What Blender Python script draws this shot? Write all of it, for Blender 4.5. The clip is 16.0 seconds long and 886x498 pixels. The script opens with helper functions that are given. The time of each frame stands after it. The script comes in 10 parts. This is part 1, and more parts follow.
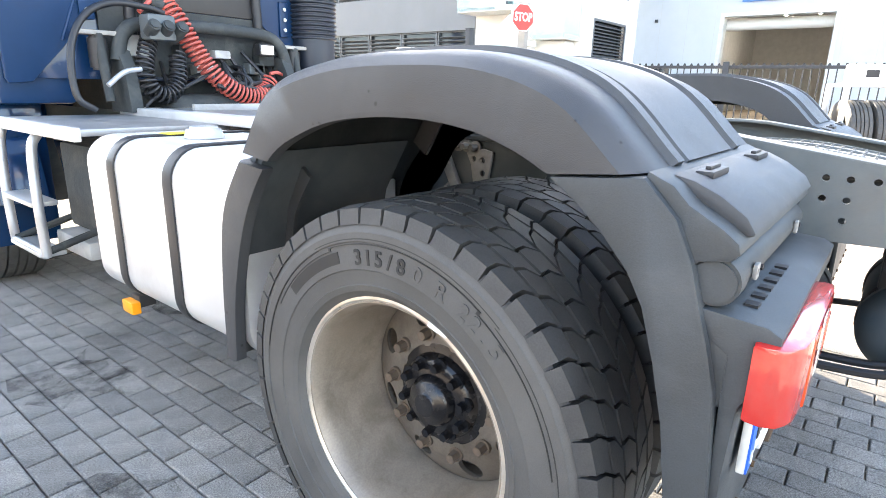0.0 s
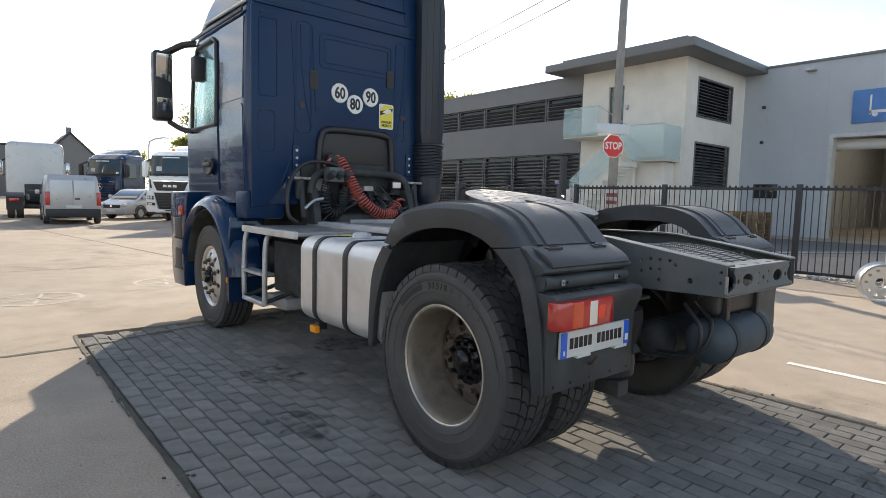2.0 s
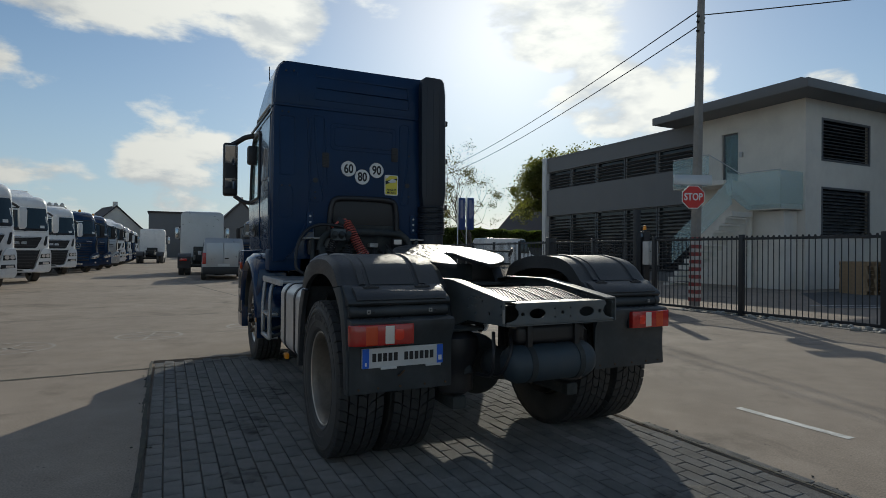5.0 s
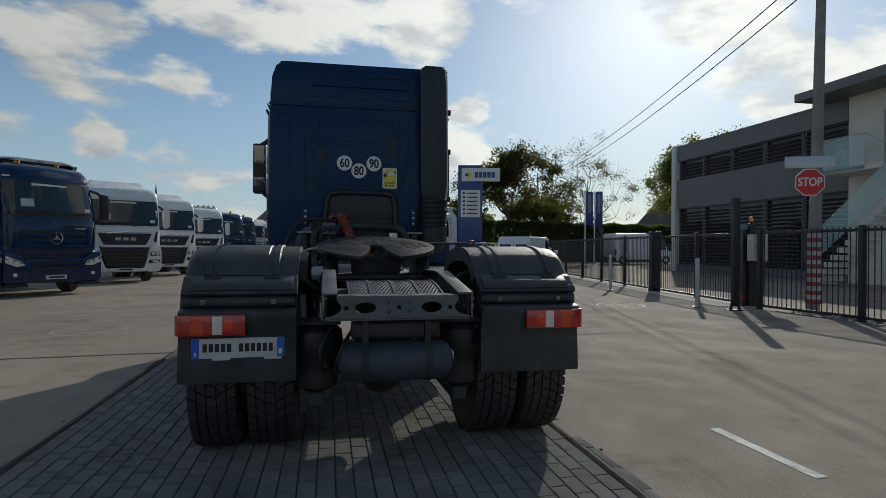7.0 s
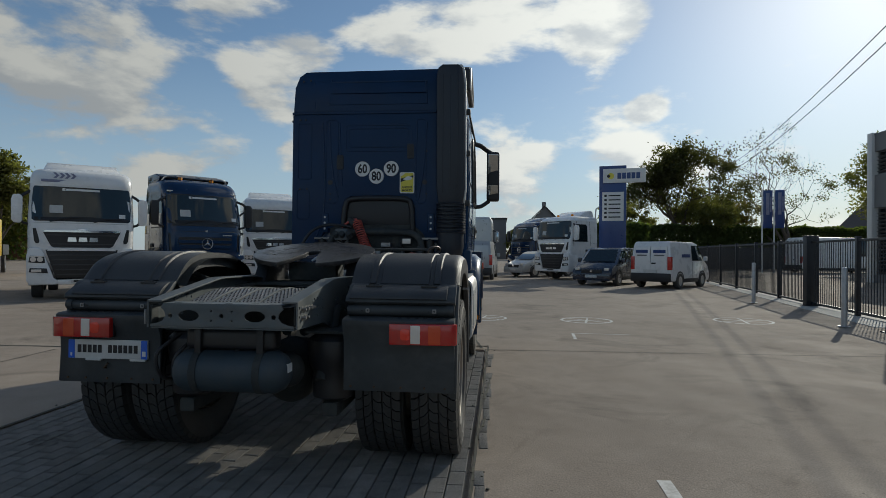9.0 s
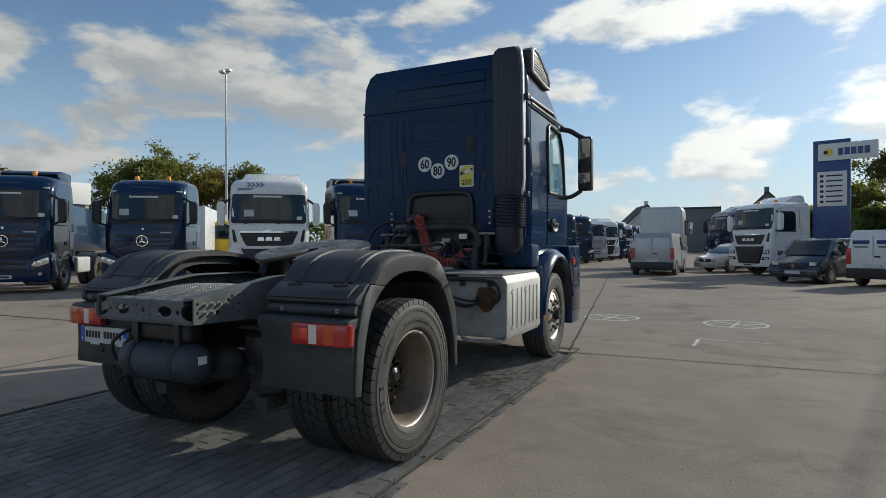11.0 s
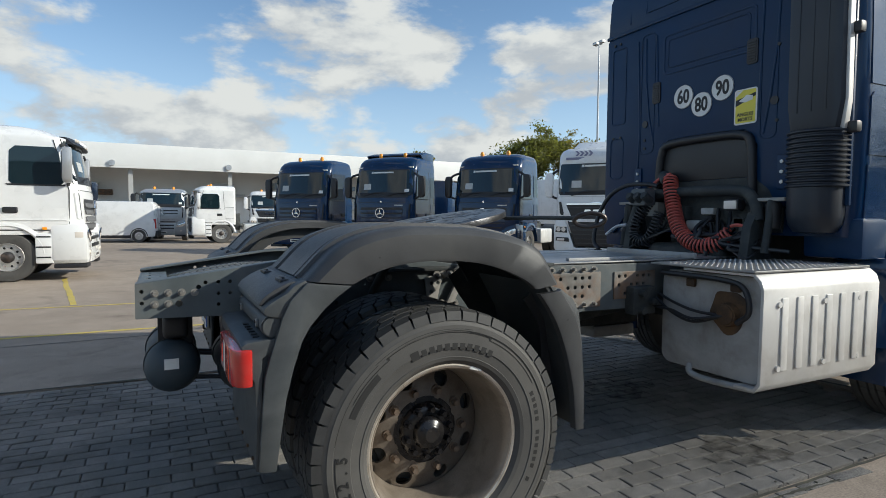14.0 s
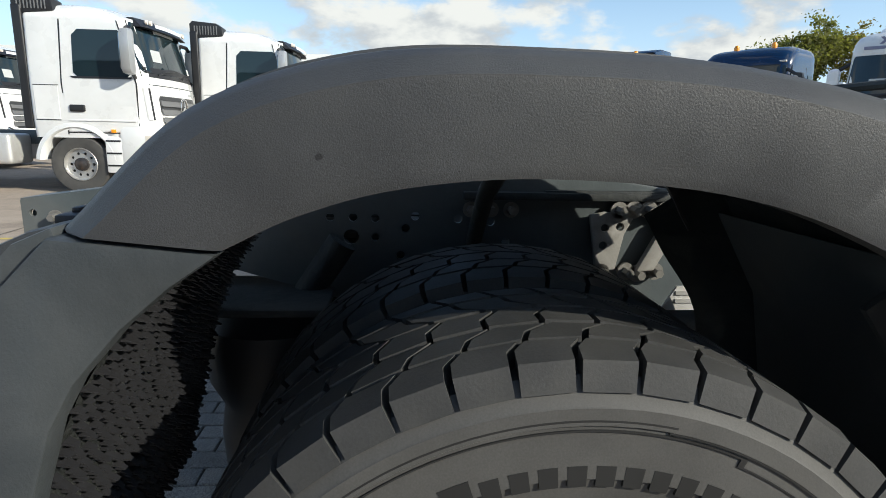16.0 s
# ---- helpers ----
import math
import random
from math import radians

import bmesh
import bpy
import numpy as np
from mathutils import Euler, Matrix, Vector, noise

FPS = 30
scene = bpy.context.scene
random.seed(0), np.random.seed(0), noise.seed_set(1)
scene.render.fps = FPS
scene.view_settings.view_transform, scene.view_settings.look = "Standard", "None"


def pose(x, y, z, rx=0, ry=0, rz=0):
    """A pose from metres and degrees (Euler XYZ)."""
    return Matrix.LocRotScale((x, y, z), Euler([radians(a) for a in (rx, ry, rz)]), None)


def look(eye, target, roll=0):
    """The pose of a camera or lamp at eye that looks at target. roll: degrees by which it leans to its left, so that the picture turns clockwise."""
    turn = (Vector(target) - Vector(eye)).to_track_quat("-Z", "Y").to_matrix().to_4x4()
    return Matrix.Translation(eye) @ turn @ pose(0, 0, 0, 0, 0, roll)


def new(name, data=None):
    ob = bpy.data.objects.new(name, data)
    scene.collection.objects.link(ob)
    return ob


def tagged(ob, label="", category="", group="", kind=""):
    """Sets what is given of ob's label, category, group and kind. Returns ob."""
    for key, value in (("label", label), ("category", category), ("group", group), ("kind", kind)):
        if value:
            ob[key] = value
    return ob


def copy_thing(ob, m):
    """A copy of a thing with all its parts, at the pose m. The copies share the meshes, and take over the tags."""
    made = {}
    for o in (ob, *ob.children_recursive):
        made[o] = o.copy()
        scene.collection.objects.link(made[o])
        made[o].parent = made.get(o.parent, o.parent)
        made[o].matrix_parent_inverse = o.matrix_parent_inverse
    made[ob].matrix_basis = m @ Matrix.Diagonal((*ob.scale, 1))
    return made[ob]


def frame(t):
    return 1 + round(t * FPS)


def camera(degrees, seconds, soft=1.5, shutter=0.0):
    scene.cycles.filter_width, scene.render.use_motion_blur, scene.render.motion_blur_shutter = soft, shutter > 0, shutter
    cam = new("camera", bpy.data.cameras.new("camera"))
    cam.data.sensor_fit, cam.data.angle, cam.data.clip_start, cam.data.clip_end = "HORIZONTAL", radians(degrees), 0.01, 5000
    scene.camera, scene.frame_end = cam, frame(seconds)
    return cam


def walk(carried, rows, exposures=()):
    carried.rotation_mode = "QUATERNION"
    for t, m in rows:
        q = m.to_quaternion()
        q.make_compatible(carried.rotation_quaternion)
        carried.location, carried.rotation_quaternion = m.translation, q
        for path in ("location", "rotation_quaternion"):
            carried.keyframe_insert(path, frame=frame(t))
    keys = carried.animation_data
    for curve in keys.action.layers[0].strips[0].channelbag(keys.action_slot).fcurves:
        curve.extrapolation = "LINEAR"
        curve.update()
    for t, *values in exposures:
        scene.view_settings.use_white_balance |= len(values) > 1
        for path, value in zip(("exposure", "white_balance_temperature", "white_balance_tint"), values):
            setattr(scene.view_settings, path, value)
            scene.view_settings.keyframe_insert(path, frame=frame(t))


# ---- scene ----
cam = camera(75.8, 16.0, 0.4)
PATH = [
    (0, (-2.081, -0.82, 1.306), (-0.571, 0.37, 0.755), 1.3),
    (0.5, (-2.326, -1.151, 1.328), (-0.867, 0.139, 0.873), 1.3),
    (1, (-2.622, -1.466, 1.354), (-1.22, -0.082, 1.014), 1.3),
    (1.5, (-2.927, -1.803, 1.408), (-1.587, -0.34, 1.16), 1.5),
    (2, (-3.091, -2.214, 1.393), (-1.807, -0.69, 1.215), 1.4),
    (2.5, (-3.29, -2.505, 1.377), (-2.048, -0.942, 1.253), 1.2),
    (3, (-3.361, -2.796, 1.404), (-2.189, -1.176, 1.345), 1.0),
    (3.2, (-3.306, -2.938, 1.39), (-2.168, -1.294, 1.353), 1.0),
    (5.3, (-1.926, -3.955, 1.399), (-1.103, -2.133, 1.408), 0.4),
    (5.5, (-1.739, -3.987, 1.367), (-0.954, -2.147, 1.375), 0.4),
    (6, (-1.279, -4.111, 1.374), (-0.606, -2.228, 1.372), 0.3),
    (6.5, (-0.855, -4.242, 1.39), (-0.311, -2.317, 1.384), 0.3),
    (7, (-0.393, -4.238, 1.368), (0.004, -2.278, 1.364), 0.3),
    (7.5, (0.069, -4.254, 1.356), (0.3, -2.267, 1.349), 0.4),
    (8, (0.529, -4.198, 1.367), (0.613, -2.2, 1.377), 0.5),
    (8.5, (0.997, -4.073, 1.411), (0.936, -2.074, 1.426), 0.5),
    (9, (1.489, -4.013, 1.392), (1.293, -2.022, 1.402), 0.5),
    (9.2, (1.661, -3.976, 1.405), (1.419, -1.991, 1.41), 0.5),
    (11.3, (3.251, -3.125, 1.41), (2.257, -1.39, 1.398), -0.1),
    (11.5, (3.358, -2.988, 1.396), (2.29, -1.296, 1.384), -0.0),
    (12, (3.519, -2.648, 1.407), (2.293, -1.068, 1.397), 0.1),
    (12.5, (3.522, -2.228, 1.407), (2.14, -0.782, 1.397), 0.3),
    (13, (3.51, -1.808, 1.376), (1.973, -0.529, 1.345), 0.3),
    (13.5, (3.416, -1.357, 1.384), (1.745, -0.261, 1.324), 0.5),
    (14, (3.141, -0.973, 1.402), (1.354, -0.083, 1.295), 0.4),
    (14.5, (2.873, -0.604, 1.37), (0.996, 0.065, 1.194), 0.6),
    (15, (2.538, -0.34, 1.345), (0.604, 0.111, 1.102), 0.3),
    (15.5, (2.14, -0.27, 1.354), (0.184, 0.0, 1.041), 0.9),
    (16, (1.796, -0.206, 1.291), (-0.155, -0.049, 0.878), 1.2),
]
walk(cam, [(t, look(eye, target, roll)) for t, eye, target, roll in PATH],
     [(0.0, 3.6, 7600, 10), (0.5, 3.45, 8000, 10), (1.0, 2.75, 8200, 10), (1.5, 2.0, 8200, 10), (2.0, 1.35, 7600, 9), (3.0, 0.5, 7150, 7), (5.3, -0.47, 6600, 3), (7.0, -0.5, 6550, 3), (9.0, -0.46, 6550, 3), (11.3, -0.04, 6500, 4), (12.5, 0.12, 6400, 5), (14.5, 0.45, 6400, 4), (16.0, 0.62, 6500, 4)])

# ---- world, sun ----
SUN_AZ, SUN_EL = 32.8, 25.7          # degrees clockwise from +y, and above the ground
def nd(tree, kind, **kw):
    n = tree.nodes.new(kind)
    for k, v in kw.items():
        if k in n.inputs:
            n.inputs[k].default_value = v
    return n


HEAPS = [(-21, 16, 5), (-14, 16, 3), (-7, 21, 6), (0, 21, 5), (9, 21, 4), (37, 22, 6), (43, 15, 5), (49, 17, 3), (14, 13.5, 1.6), (-9, 5, 4), (1, 7, 5),
         (12, 8, 4), (-20, 9, 2), (-40, 14, 8), (-32, 10, 6), (-46, 20, 6), (-52, 15, 6), (-56, 10, 4), (-77, 15, 8), (-69, 17, 6), (-72, 8, 5), (-63, 8, 4),
         (-105, 12, 9), (-95, 9, 6), (-84, 8, 5), (-118, 15, 8), (60, 14, 2), (80, 25, 7), (-150, 22, 14), (150, 25, 14), (-30, 45, 14), (70, 50, 12)]


def build_world():
    w = bpy.data.worlds.new("sky")
    scene.world = w
    w.use_nodes = True
    t = w.node_tree
    bg = t.nodes["Background"]
    sky = t.nodes.new("ShaderNodeTexSky")
    sky.sky_type, sky.sun_disc = "NISHITA", False
    sky.sun_elevation, sky.sun_rotation = radians(SUN_EL), radians(SUN_AZ)
    sky.air_density, sky.dust_density, sky.ozone_density = 1.0, 0.5, 3.5
    co = t.nodes.new("ShaderNodeTexCoord")
    sep = t.nodes.new("ShaderNodeSeparateXYZ")
    t.links.new(co.outputs["Generated"], sep.inputs[0])
    # directions squeezed towards the horizon, so that far clouds lie flat and near ones tower
    mz = t.nodes.new("ShaderNodeMath"); mz.operation = "MULTIPLY_ADD"; mz.inputs[1].default_value, mz.inputs[2].default_value = 0.55, 0.42
    t.links.new(sep.outputs[2], mz.inputs[0])
    mx = t.nodes.new("ShaderNodeMath"); mx.operation = "MAXIMUM"; mx.inputs[1].default_value = 0.40
    t.links.new(mz.outputs[0], mx.inputs[0])
    dv = []
    for k in (0, 1):
        d = t.nodes.new("ShaderNodeMath"); d.operation = "DIVIDE"
        t.links.new(sep.outputs[k], d.inputs[0]); t.links.new(mx.outputs[0], d.inputs[1])
        dv.append(d)
    zz = t.nodes.new("ShaderNodeMath"); zz.operation = "MULTIPLY_ADD"; zz.inputs[1].default_value, zz.inputs[2].default_value = 3.6, 7.3
    t.links.new(sep.outputs[2], zz.inputs[0])
    comb = t.nodes.new("ShaderNodeCombineXYZ")
    t.links.new(dv[0].outputs[0], comb.inputs[0]); t.links.new(dv[1].outputs[0], comb.inputs[1]); t.links.new(zz.outputs[0], comb.inputs[2])
    n1 = nd(t, "ShaderNodeTexNoise", Scale=2.6, Detail=12.0, Roughness=0.56, Distortion=0.1)
    t.links.new(comb.outputs[0], n1.inputs["Vector"])
    # the same field a little higher up: where it thins out, the cloud's lit top
    up = t.nodes.new("ShaderNodeVectorMath"); up.operation = "ADD"; up.inputs[1].default_value = (0.03, 0.05, 0.12)
    t.links.new(comb.outputs[0], up.inputs[0])
    n2 = nd(t, "ShaderNodeTexNoise", Scale=2.6, Detail=6.0, Roughness=0.56, Distortion=0.1)
    t.links.new(up.outputs[0], n2.inputs["Vector"])
    # cumulus heaps: bearing, height and half width in degrees; each is wider than tall and torn by the noise
    flat = t.nodes.new("ShaderNodeVectorMath"); flat.operation = "MULTIPLY"; flat.inputs[1].default_value = (1, 1, 1.5)
    t.links.new(co.outputs["Generated"], flat.inputs[0])
    unit = t.nodes.new("ShaderNodeVectorMath"); unit.operation = "NORMALIZE"
    t.links.new(flat.outputs[0], unit.inputs[0])
    heap = None
    for az, el, wide in HEAPS:
        x, z = radians(az), radians(el)
        c = Vector((math.sin(x) * math.cos(z), math.cos(x) * math.cos(z), 1.5 * math.sin(z))).normalized()
        d = t.nodes.new("ShaderNodeVectorMath"); d.operation = "DOT_PRODUCT"
        d.inputs[1].default_value = c
        t.links.new(unit.outputs[0], d.inputs[0])
        g = t.nodes.new("ShaderNodeMapRange"); g.interpolation_type = "SMOOTHSTEP"
        g.inputs[1].default_value, g.inputs[2].default_value = math.cos(radians(wide * 1.45)), math.cos(radians(wide * 0.45))
        t.links.new(d.outputs["Value"], g.inputs[0])
        if heap is None:
            heap = g.outputs[0]
        else:
            m = t.nodes.new("ShaderNodeMath"); m.operation = "MAXIMUM"
            t.links.new(heap, m.inputs[0]); t.links.new(g.outputs[0], m.inputs[1])
            heap = m.outputs[0]
    lift = t.nodes.new("ShaderNodeMath"); lift.operation = "MULTIPLY_ADD"
    lift.inputs[1].default_value, lift.inputs[2].default_value = 0.17, -0.075
    t.links.new(heap, lift.inputs[0])
    bias = t.nodes.new("ShaderNodeMath"); bias.operation = "ADD"
    t.links.new(lift.outputs[0], bias.inputs[0]); t.links.new(n1.outputs["Fac"], bias.inputs[1])
    ramp = t.nodes.new("ShaderNodeValToRGB")
    ramp.color_ramp.elements[0].position, ramp.color_ramp.elements[1].position = 0.490, 0.615
    ramp.color_ramp.interpolation = "EASE"
    t.links.new(bias.outputs[0], ramp.inputs[0])
    sb = t.nodes.new("ShaderNodeMath"); sb.operation = "SUBTRACT"
    t.links.new(n1.outputs["Fac"], sb.inputs[0]); t.links.new(n2.outputs["Fac"], sb.inputs[1])
    cr = t.nodes.new("ShaderNodeValToRGB")
    cr.color_ramp.interpolation = "EASE"
    cr.color_ramp.elements[0].position, cr.color_ramp.elements[1].position = 0.28, 0.72
    cr.color_ramp.elements[0].color = (4.3, 4.5, 4.9, 1)
    cr.color_ramp.elements[1].color = (6.6, 6.55, 6.5, 1)
    sh = t.nodes.new("ShaderNodeMath"); sh.operation = "MULTIPLY_ADD"; sh.inputs[1].default_value, sh.inputs[2].default_value = 2.2, 0.5
    t.links.new(sb.outputs[0], sh.inputs[0]); t.links.new(sh.outputs[0], cr.inputs[0])
    # silver lining: clouds grow brighter towards the sun
    sd = t.nodes.new("ShaderNodeVectorMath"); sd.operation = "DOT_PRODUCT"
    e, z = radians(SUN_EL), radians(SUN_AZ)
    sd.inputs[1].default_value = (math.sin(z) * math.cos(e), math.cos(z) * math.cos(e), math.sin(e))
    t.links.new(co.outputs["Generated"], sd.inputs[0])
    pw = t.nodes.new("ShaderNodeMath"); pw.operation = "POWER"; pw.inputs[1].default_value = 3.0
    cl = t.nodes.new("ShaderNodeMath"); cl.operation = "MAXIMUM"; cl.inputs[1].default_value = 0.0
    t.links.new(sd.outputs["Value"], cl.inputs[0]); t.links.new(cl.outputs[0], pw.inputs[0])
    gl = t.nodes.new("ShaderNodeMath"); gl.operation = "MULTIPLY_ADD"
    gl.inputs[1].default_value, gl.inputs[2].default_value = 1.05, 0.75
    t.links.new(pw.outputs[0], gl.inputs[0])
    br = t.nodes.new("ShaderNodeVectorMath"); br.operation = "SCALE"
    t.links.new(cr.outputs[0], br.inputs[0]); t.links.new(gl.outputs[0], br.inputs["Scale"])
    mix = t.nodes.new("ShaderNodeMixRGB")
    # pale haze low over the horizon
    hz = t.nodes.new("ShaderNodeMapRange")
    hz.interpolation_type = "SMOOTHSTEP"
    hz.inputs[1].default_value, hz.inputs[2].default_value, hz.inputs[3].default_value, hz.inputs[4].default_value = -0.02, 0.36, 0.66, 0.02
    t.links.new(sep.outputs[2], hz.inputs[0])
    hm = t.nodes.new("ShaderNodeMixRGB")
    hm.inputs[2].default_value = (4.1, 5.1, 6.5, 1)
    t.links.new(hz.outputs[0], hm.inputs[0]); t.links.new(sky.outputs[0], hm.inputs[1])
    t.links.new(ramp.outputs[0], mix.inputs[0])
    t.links.new(hm.outputs[0], mix.inputs[1]); t.links.new(br.outputs[0], mix.inputs[2])
    t.links.new(mix.outputs[0], bg.inputs[0])
    bg.inputs[1].default_value = 0.12


build_world()
sun_data = bpy.data.lights.new("sun", "SUN")
sun_data.energy, sun_data.angle, sun_data.color = 3.6, radians(0.53), (1.0, 0.93, 0.83)
sun = new("sun", sun_data)
_e, _z = radians(SUN_EL), radians(SUN_AZ)
sun.matrix_world = look((math.sin(_z) * math.cos(_e) * 60, math.cos(_z) * math.cos(_e) * 60, math.sin(_e) * 60), (0, 0, 0))

# ---- materials ----
def mat(name, color, rough=0.5, metal=0.0, vary=0.12, scale=3.0, dirt=None, dirt_amt=0.0, dirt_scale=1.2, bump=0.0,
        bump_scale=60.0, coat=0.0, island=0.0, spec=0.5, fine=0.0, specks=0.0):
    """A surface: base colour, two scales of variation, patches of dirt with their own shape, relief."""
    m = bpy.data.materials.new(name)
    m.use_nodes = True
    t = m.node_tree
    b = t.nodes["Principled BSDF"]
    co = t.nodes.new("ShaderNodeTexCoord")
    n1 = nd(t, "ShaderNodeTexNoise", Scale=scale, Detail=6.0, Roughness=0.6)
    t.links.new(co.outputs["Object"], n1.inputs["Vector"])
    mr = t.nodes.new("ShaderNodeMapRange")
    mr.inputs[1].default_value, mr.inputs[2].default_value = 0.3, 0.7
    mr.inputs[3].default_value, mr.inputs[4].default_value = 1 - vary, 1 + vary
    t.links.new(n1.outputs["Fac"], mr.inputs[0])
    last = mr.outputs[0]
    if fine:
        n3 = nd(t, "ShaderNodeTexNoise", Scale=bump_scale * 1.5, Detail=3.0)
        t.links.new(co.outputs["Object"], n3.inputs["Vector"])
        m3 = t.nodes.new("ShaderNodeMapRange")
        m3.inputs[1].default_value, m3.inputs[2].default_value = 0.3, 0.7
        m3.inputs[3].default_value, m3.inputs[4].default_value = 1 - fine, 1 + fine
        t.links.new(n3.outputs["Fac"], m3.inputs[0])
        mm = t.nodes.new("ShaderNodeMath"); mm.operation = "MULTIPLY"
        t.links.new(last, mm.inputs[0]); t.links.new(m3.outputs[0], mm.inputs[1])
        last = mm.outputs[0]
    if island:
        oi = t.nodes.new("ShaderNodeObjectInfo")
        ge = t.nodes.new("ShaderNodeNewGeometry")
        ad = t.nodes.new("ShaderNodeMath"); ad.operation = "ADD"
        t.links.new(oi.outputs["Random"], ad.inputs[0]); t.links.new(ge.outputs["Random Per Island"], ad.inputs[1])
        fr = t.nodes.new("ShaderNodeMath"); fr.operation = "FRACT"
        t.links.new(ad.outputs[0], fr.inputs[0])
        m4 = t.nodes.new("ShaderNodeMapRange")
        m4.inputs[3].default_value, m4.inputs[4].default_value = 1 - island, 1 + island
        t.links.new(fr.outputs[0], m4.inputs[0])
        mm = t.nodes.new("ShaderNodeMath"); mm.operation = "MULTIPLY"
        t.links.new(last, mm.inputs[0]); t.links.new(m4.outputs[0], mm.inputs[1])
        last = mm.outputs[0]
    sc = t.nodes.new("ShaderNodeVectorMath"); sc.operation = "SCALE"
    sc.inputs[0].default_value = color
    t.links.new(last, sc.inputs["Scale"])
    out = sc.outputs[0]
    if dirt_amt:
        n2 = nd(t, "ShaderNodeTexNoise", Scale=dirt_scale, Detail=9.0, Roughness=0.65, Distortion=0.4)
        t.links.new(co.outputs["Object"], n2.inputs["Vector"])
        r = t.nodes.new("ShaderNodeMapRange")
        r.inputs[1].default_value, r.inputs[2].default_value = 0.46, 0.68
        r.inputs[3].default_value, r.inputs[4].default_value = 0.0, dirt_amt
        t.links.new(n2.outputs["Fac"], r.inputs[0])
        mx = t.nodes.new("ShaderNodeMixRGB")
        mx.inputs[2].default_value = (*dirt, 1)
        t.links.new(r.outputs[0], mx.inputs[0]); t.links.new(out, mx.inputs[1])
        out = mx.outputs[0]
    if specks:                                        # scattered dark droplets
        vo = nd(t, "ShaderNodeTexVoronoi", Scale=26.0, Randomness=1.0)
        t.links.new(co.outputs["Object"], vo.inputs["Vector"])
        wn = nd(t, "ShaderNodeTexNoise", Scale=34.0, Detail=1.0)
        t.links.new(co.outputs["Object"], wn.inputs["Vector"])
        th = t.nodes.new("ShaderNodeMapRange")
        th.inputs[1].default_value, th.inputs[2].default_value, th.inputs[3].default_value, th.inputs[4].default_value = 0.54, 0.75, 0.0, 0.19
        t.links.new(wn.outputs["Fac"], th.inputs[0])
        lt = t.nodes.new("ShaderNodeMath"); lt.operation = "LESS_THAN"
        t.links.new(vo.outputs["Distance"], lt.inputs[0]); t.links.new(th.outputs[0], lt.inputs[1])
        am = t.nodes.new("ShaderNodeMath"); am.operation = "MULTIPLY"; am.inputs[1].default_value = specks
        t.links.new(lt.outputs[0], am.inputs[0])
        mx = t.nodes.new("ShaderNodeMixRGB")
        mx.inputs[2].default_value = (0.008, 0.008, 0.009, 1)
        t.links.new(am.outputs[0], mx.inputs[0]); t.links.new(out, mx.inputs[1])
        out = mx.outputs[0]
    t.links.new(out, b.inputs["Base Color"])
    rr = t.nodes.new("ShaderNodeMapRange")
    rr.inputs[1].default_value, rr.inputs[2].default_value = 0.3, 0.7
    rr.inputs[3].default_value, rr.inputs[4].default_value = max(0.03, rough - 0.09), min(1, rough + 0.09)
    t.links.new(n1.outputs["Fac"], rr.inputs[0]); t.links.new(rr.outputs[0], b.inputs["Roughness"])
    b.inputs["Metallic"].default_value = metal
    b.inputs["Specular IOR Level"].default_value = spec
    if coat:
        b.inputs["Coat Weight"].default_value, b.inputs["Coat Roughness"].default_value = coat, 0.04
    if bump:
        nb = nd(t, "ShaderNodeTexNoise", Scale=bump_scale, Detail=5.0, Roughness=0.6)
        t.links.new(co.outputs["Object"], nb.inputs["Vector"])
        bp = t.nodes.new("ShaderNodeBump")
        bp.inputs["Strength"].default_value, bp.inputs["Distance"].default_value = bump, 0.01
        t.links.new(nb.outputs["Fac"], bp.inputs["Height"]); t.links.new(bp.outputs[0], b.inputs["Normal"])
    return m


def glass(name, tint, rough=0.02, alpha=1.0, trans=0.0):
    m = bpy.data.materials.new(name)
    m.use_nodes = True
    b = m.node_tree.nodes["Principled BSDF"]
    b.inputs["Base Color"].default_value = (*tint, 1)
    b.inputs["Roughness"].default_value = rough
    b.inputs["Transmission Weight"].default_value = trans
    b.inputs["Alpha"].default_value = alpha
    b.inputs["IOR"].default_value = 1.45
    return m


def leafy(name, color, var=0.45):
    m = mat(name, color, 0.6, island=var, vary=0.25, scale=1.5, spec=0.25)
    t = m.node_tree
    b = t.nodes["Principled BSDF"]
    tr = t.nodes.new("ShaderNodeBsdfTranslucent")
    tr.inputs[0].default_value = (color[0] * 2.2, color[1] * 2.4, color[2] * 1.0, 1)
    mx = t.nodes.new("ShaderNodeMixShader"); mx.inputs[0].default_value = 0.5
    t.links.new(b.outputs[0], mx.inputs[1]); t.links.new(tr.outputs[0], mx.inputs[2])
    t.links.new(mx.outputs[0], t.nodes["Material Output"].inputs[0])
    return m


M = {}
M["navy"] = mat("navy_paint", (0.0020, 0.0225, 0.072), 0.2, vary=0.08, spec=0.3, coat=0.45, dirt=(0.012, 0.026, 0.05), dirt_amt=0.1)
M["navy_dull"] = mat("navy_dull_paint", (0.0022, 0.0260, 0.078), 0.42, vary=0.15, scale=2.0, coat=0.05, spec=0.25, dirt=(0.010, 0.030, 0.070), dirt_amt=0.3, dirt_scale=1.6, bump=0.04, bump_scale=120)
M["blackplastic"] = mat("fender_plastic", (0.040, 0.0415, 0.0445), 0.5, vary=0.2, scale=4, specks=0.8, dirt=(0.105, 0.104, 0.097), dirt_amt=0.3, dirt_scale=2.2, bump=0.17, bump_scale=520, fine=0.26)
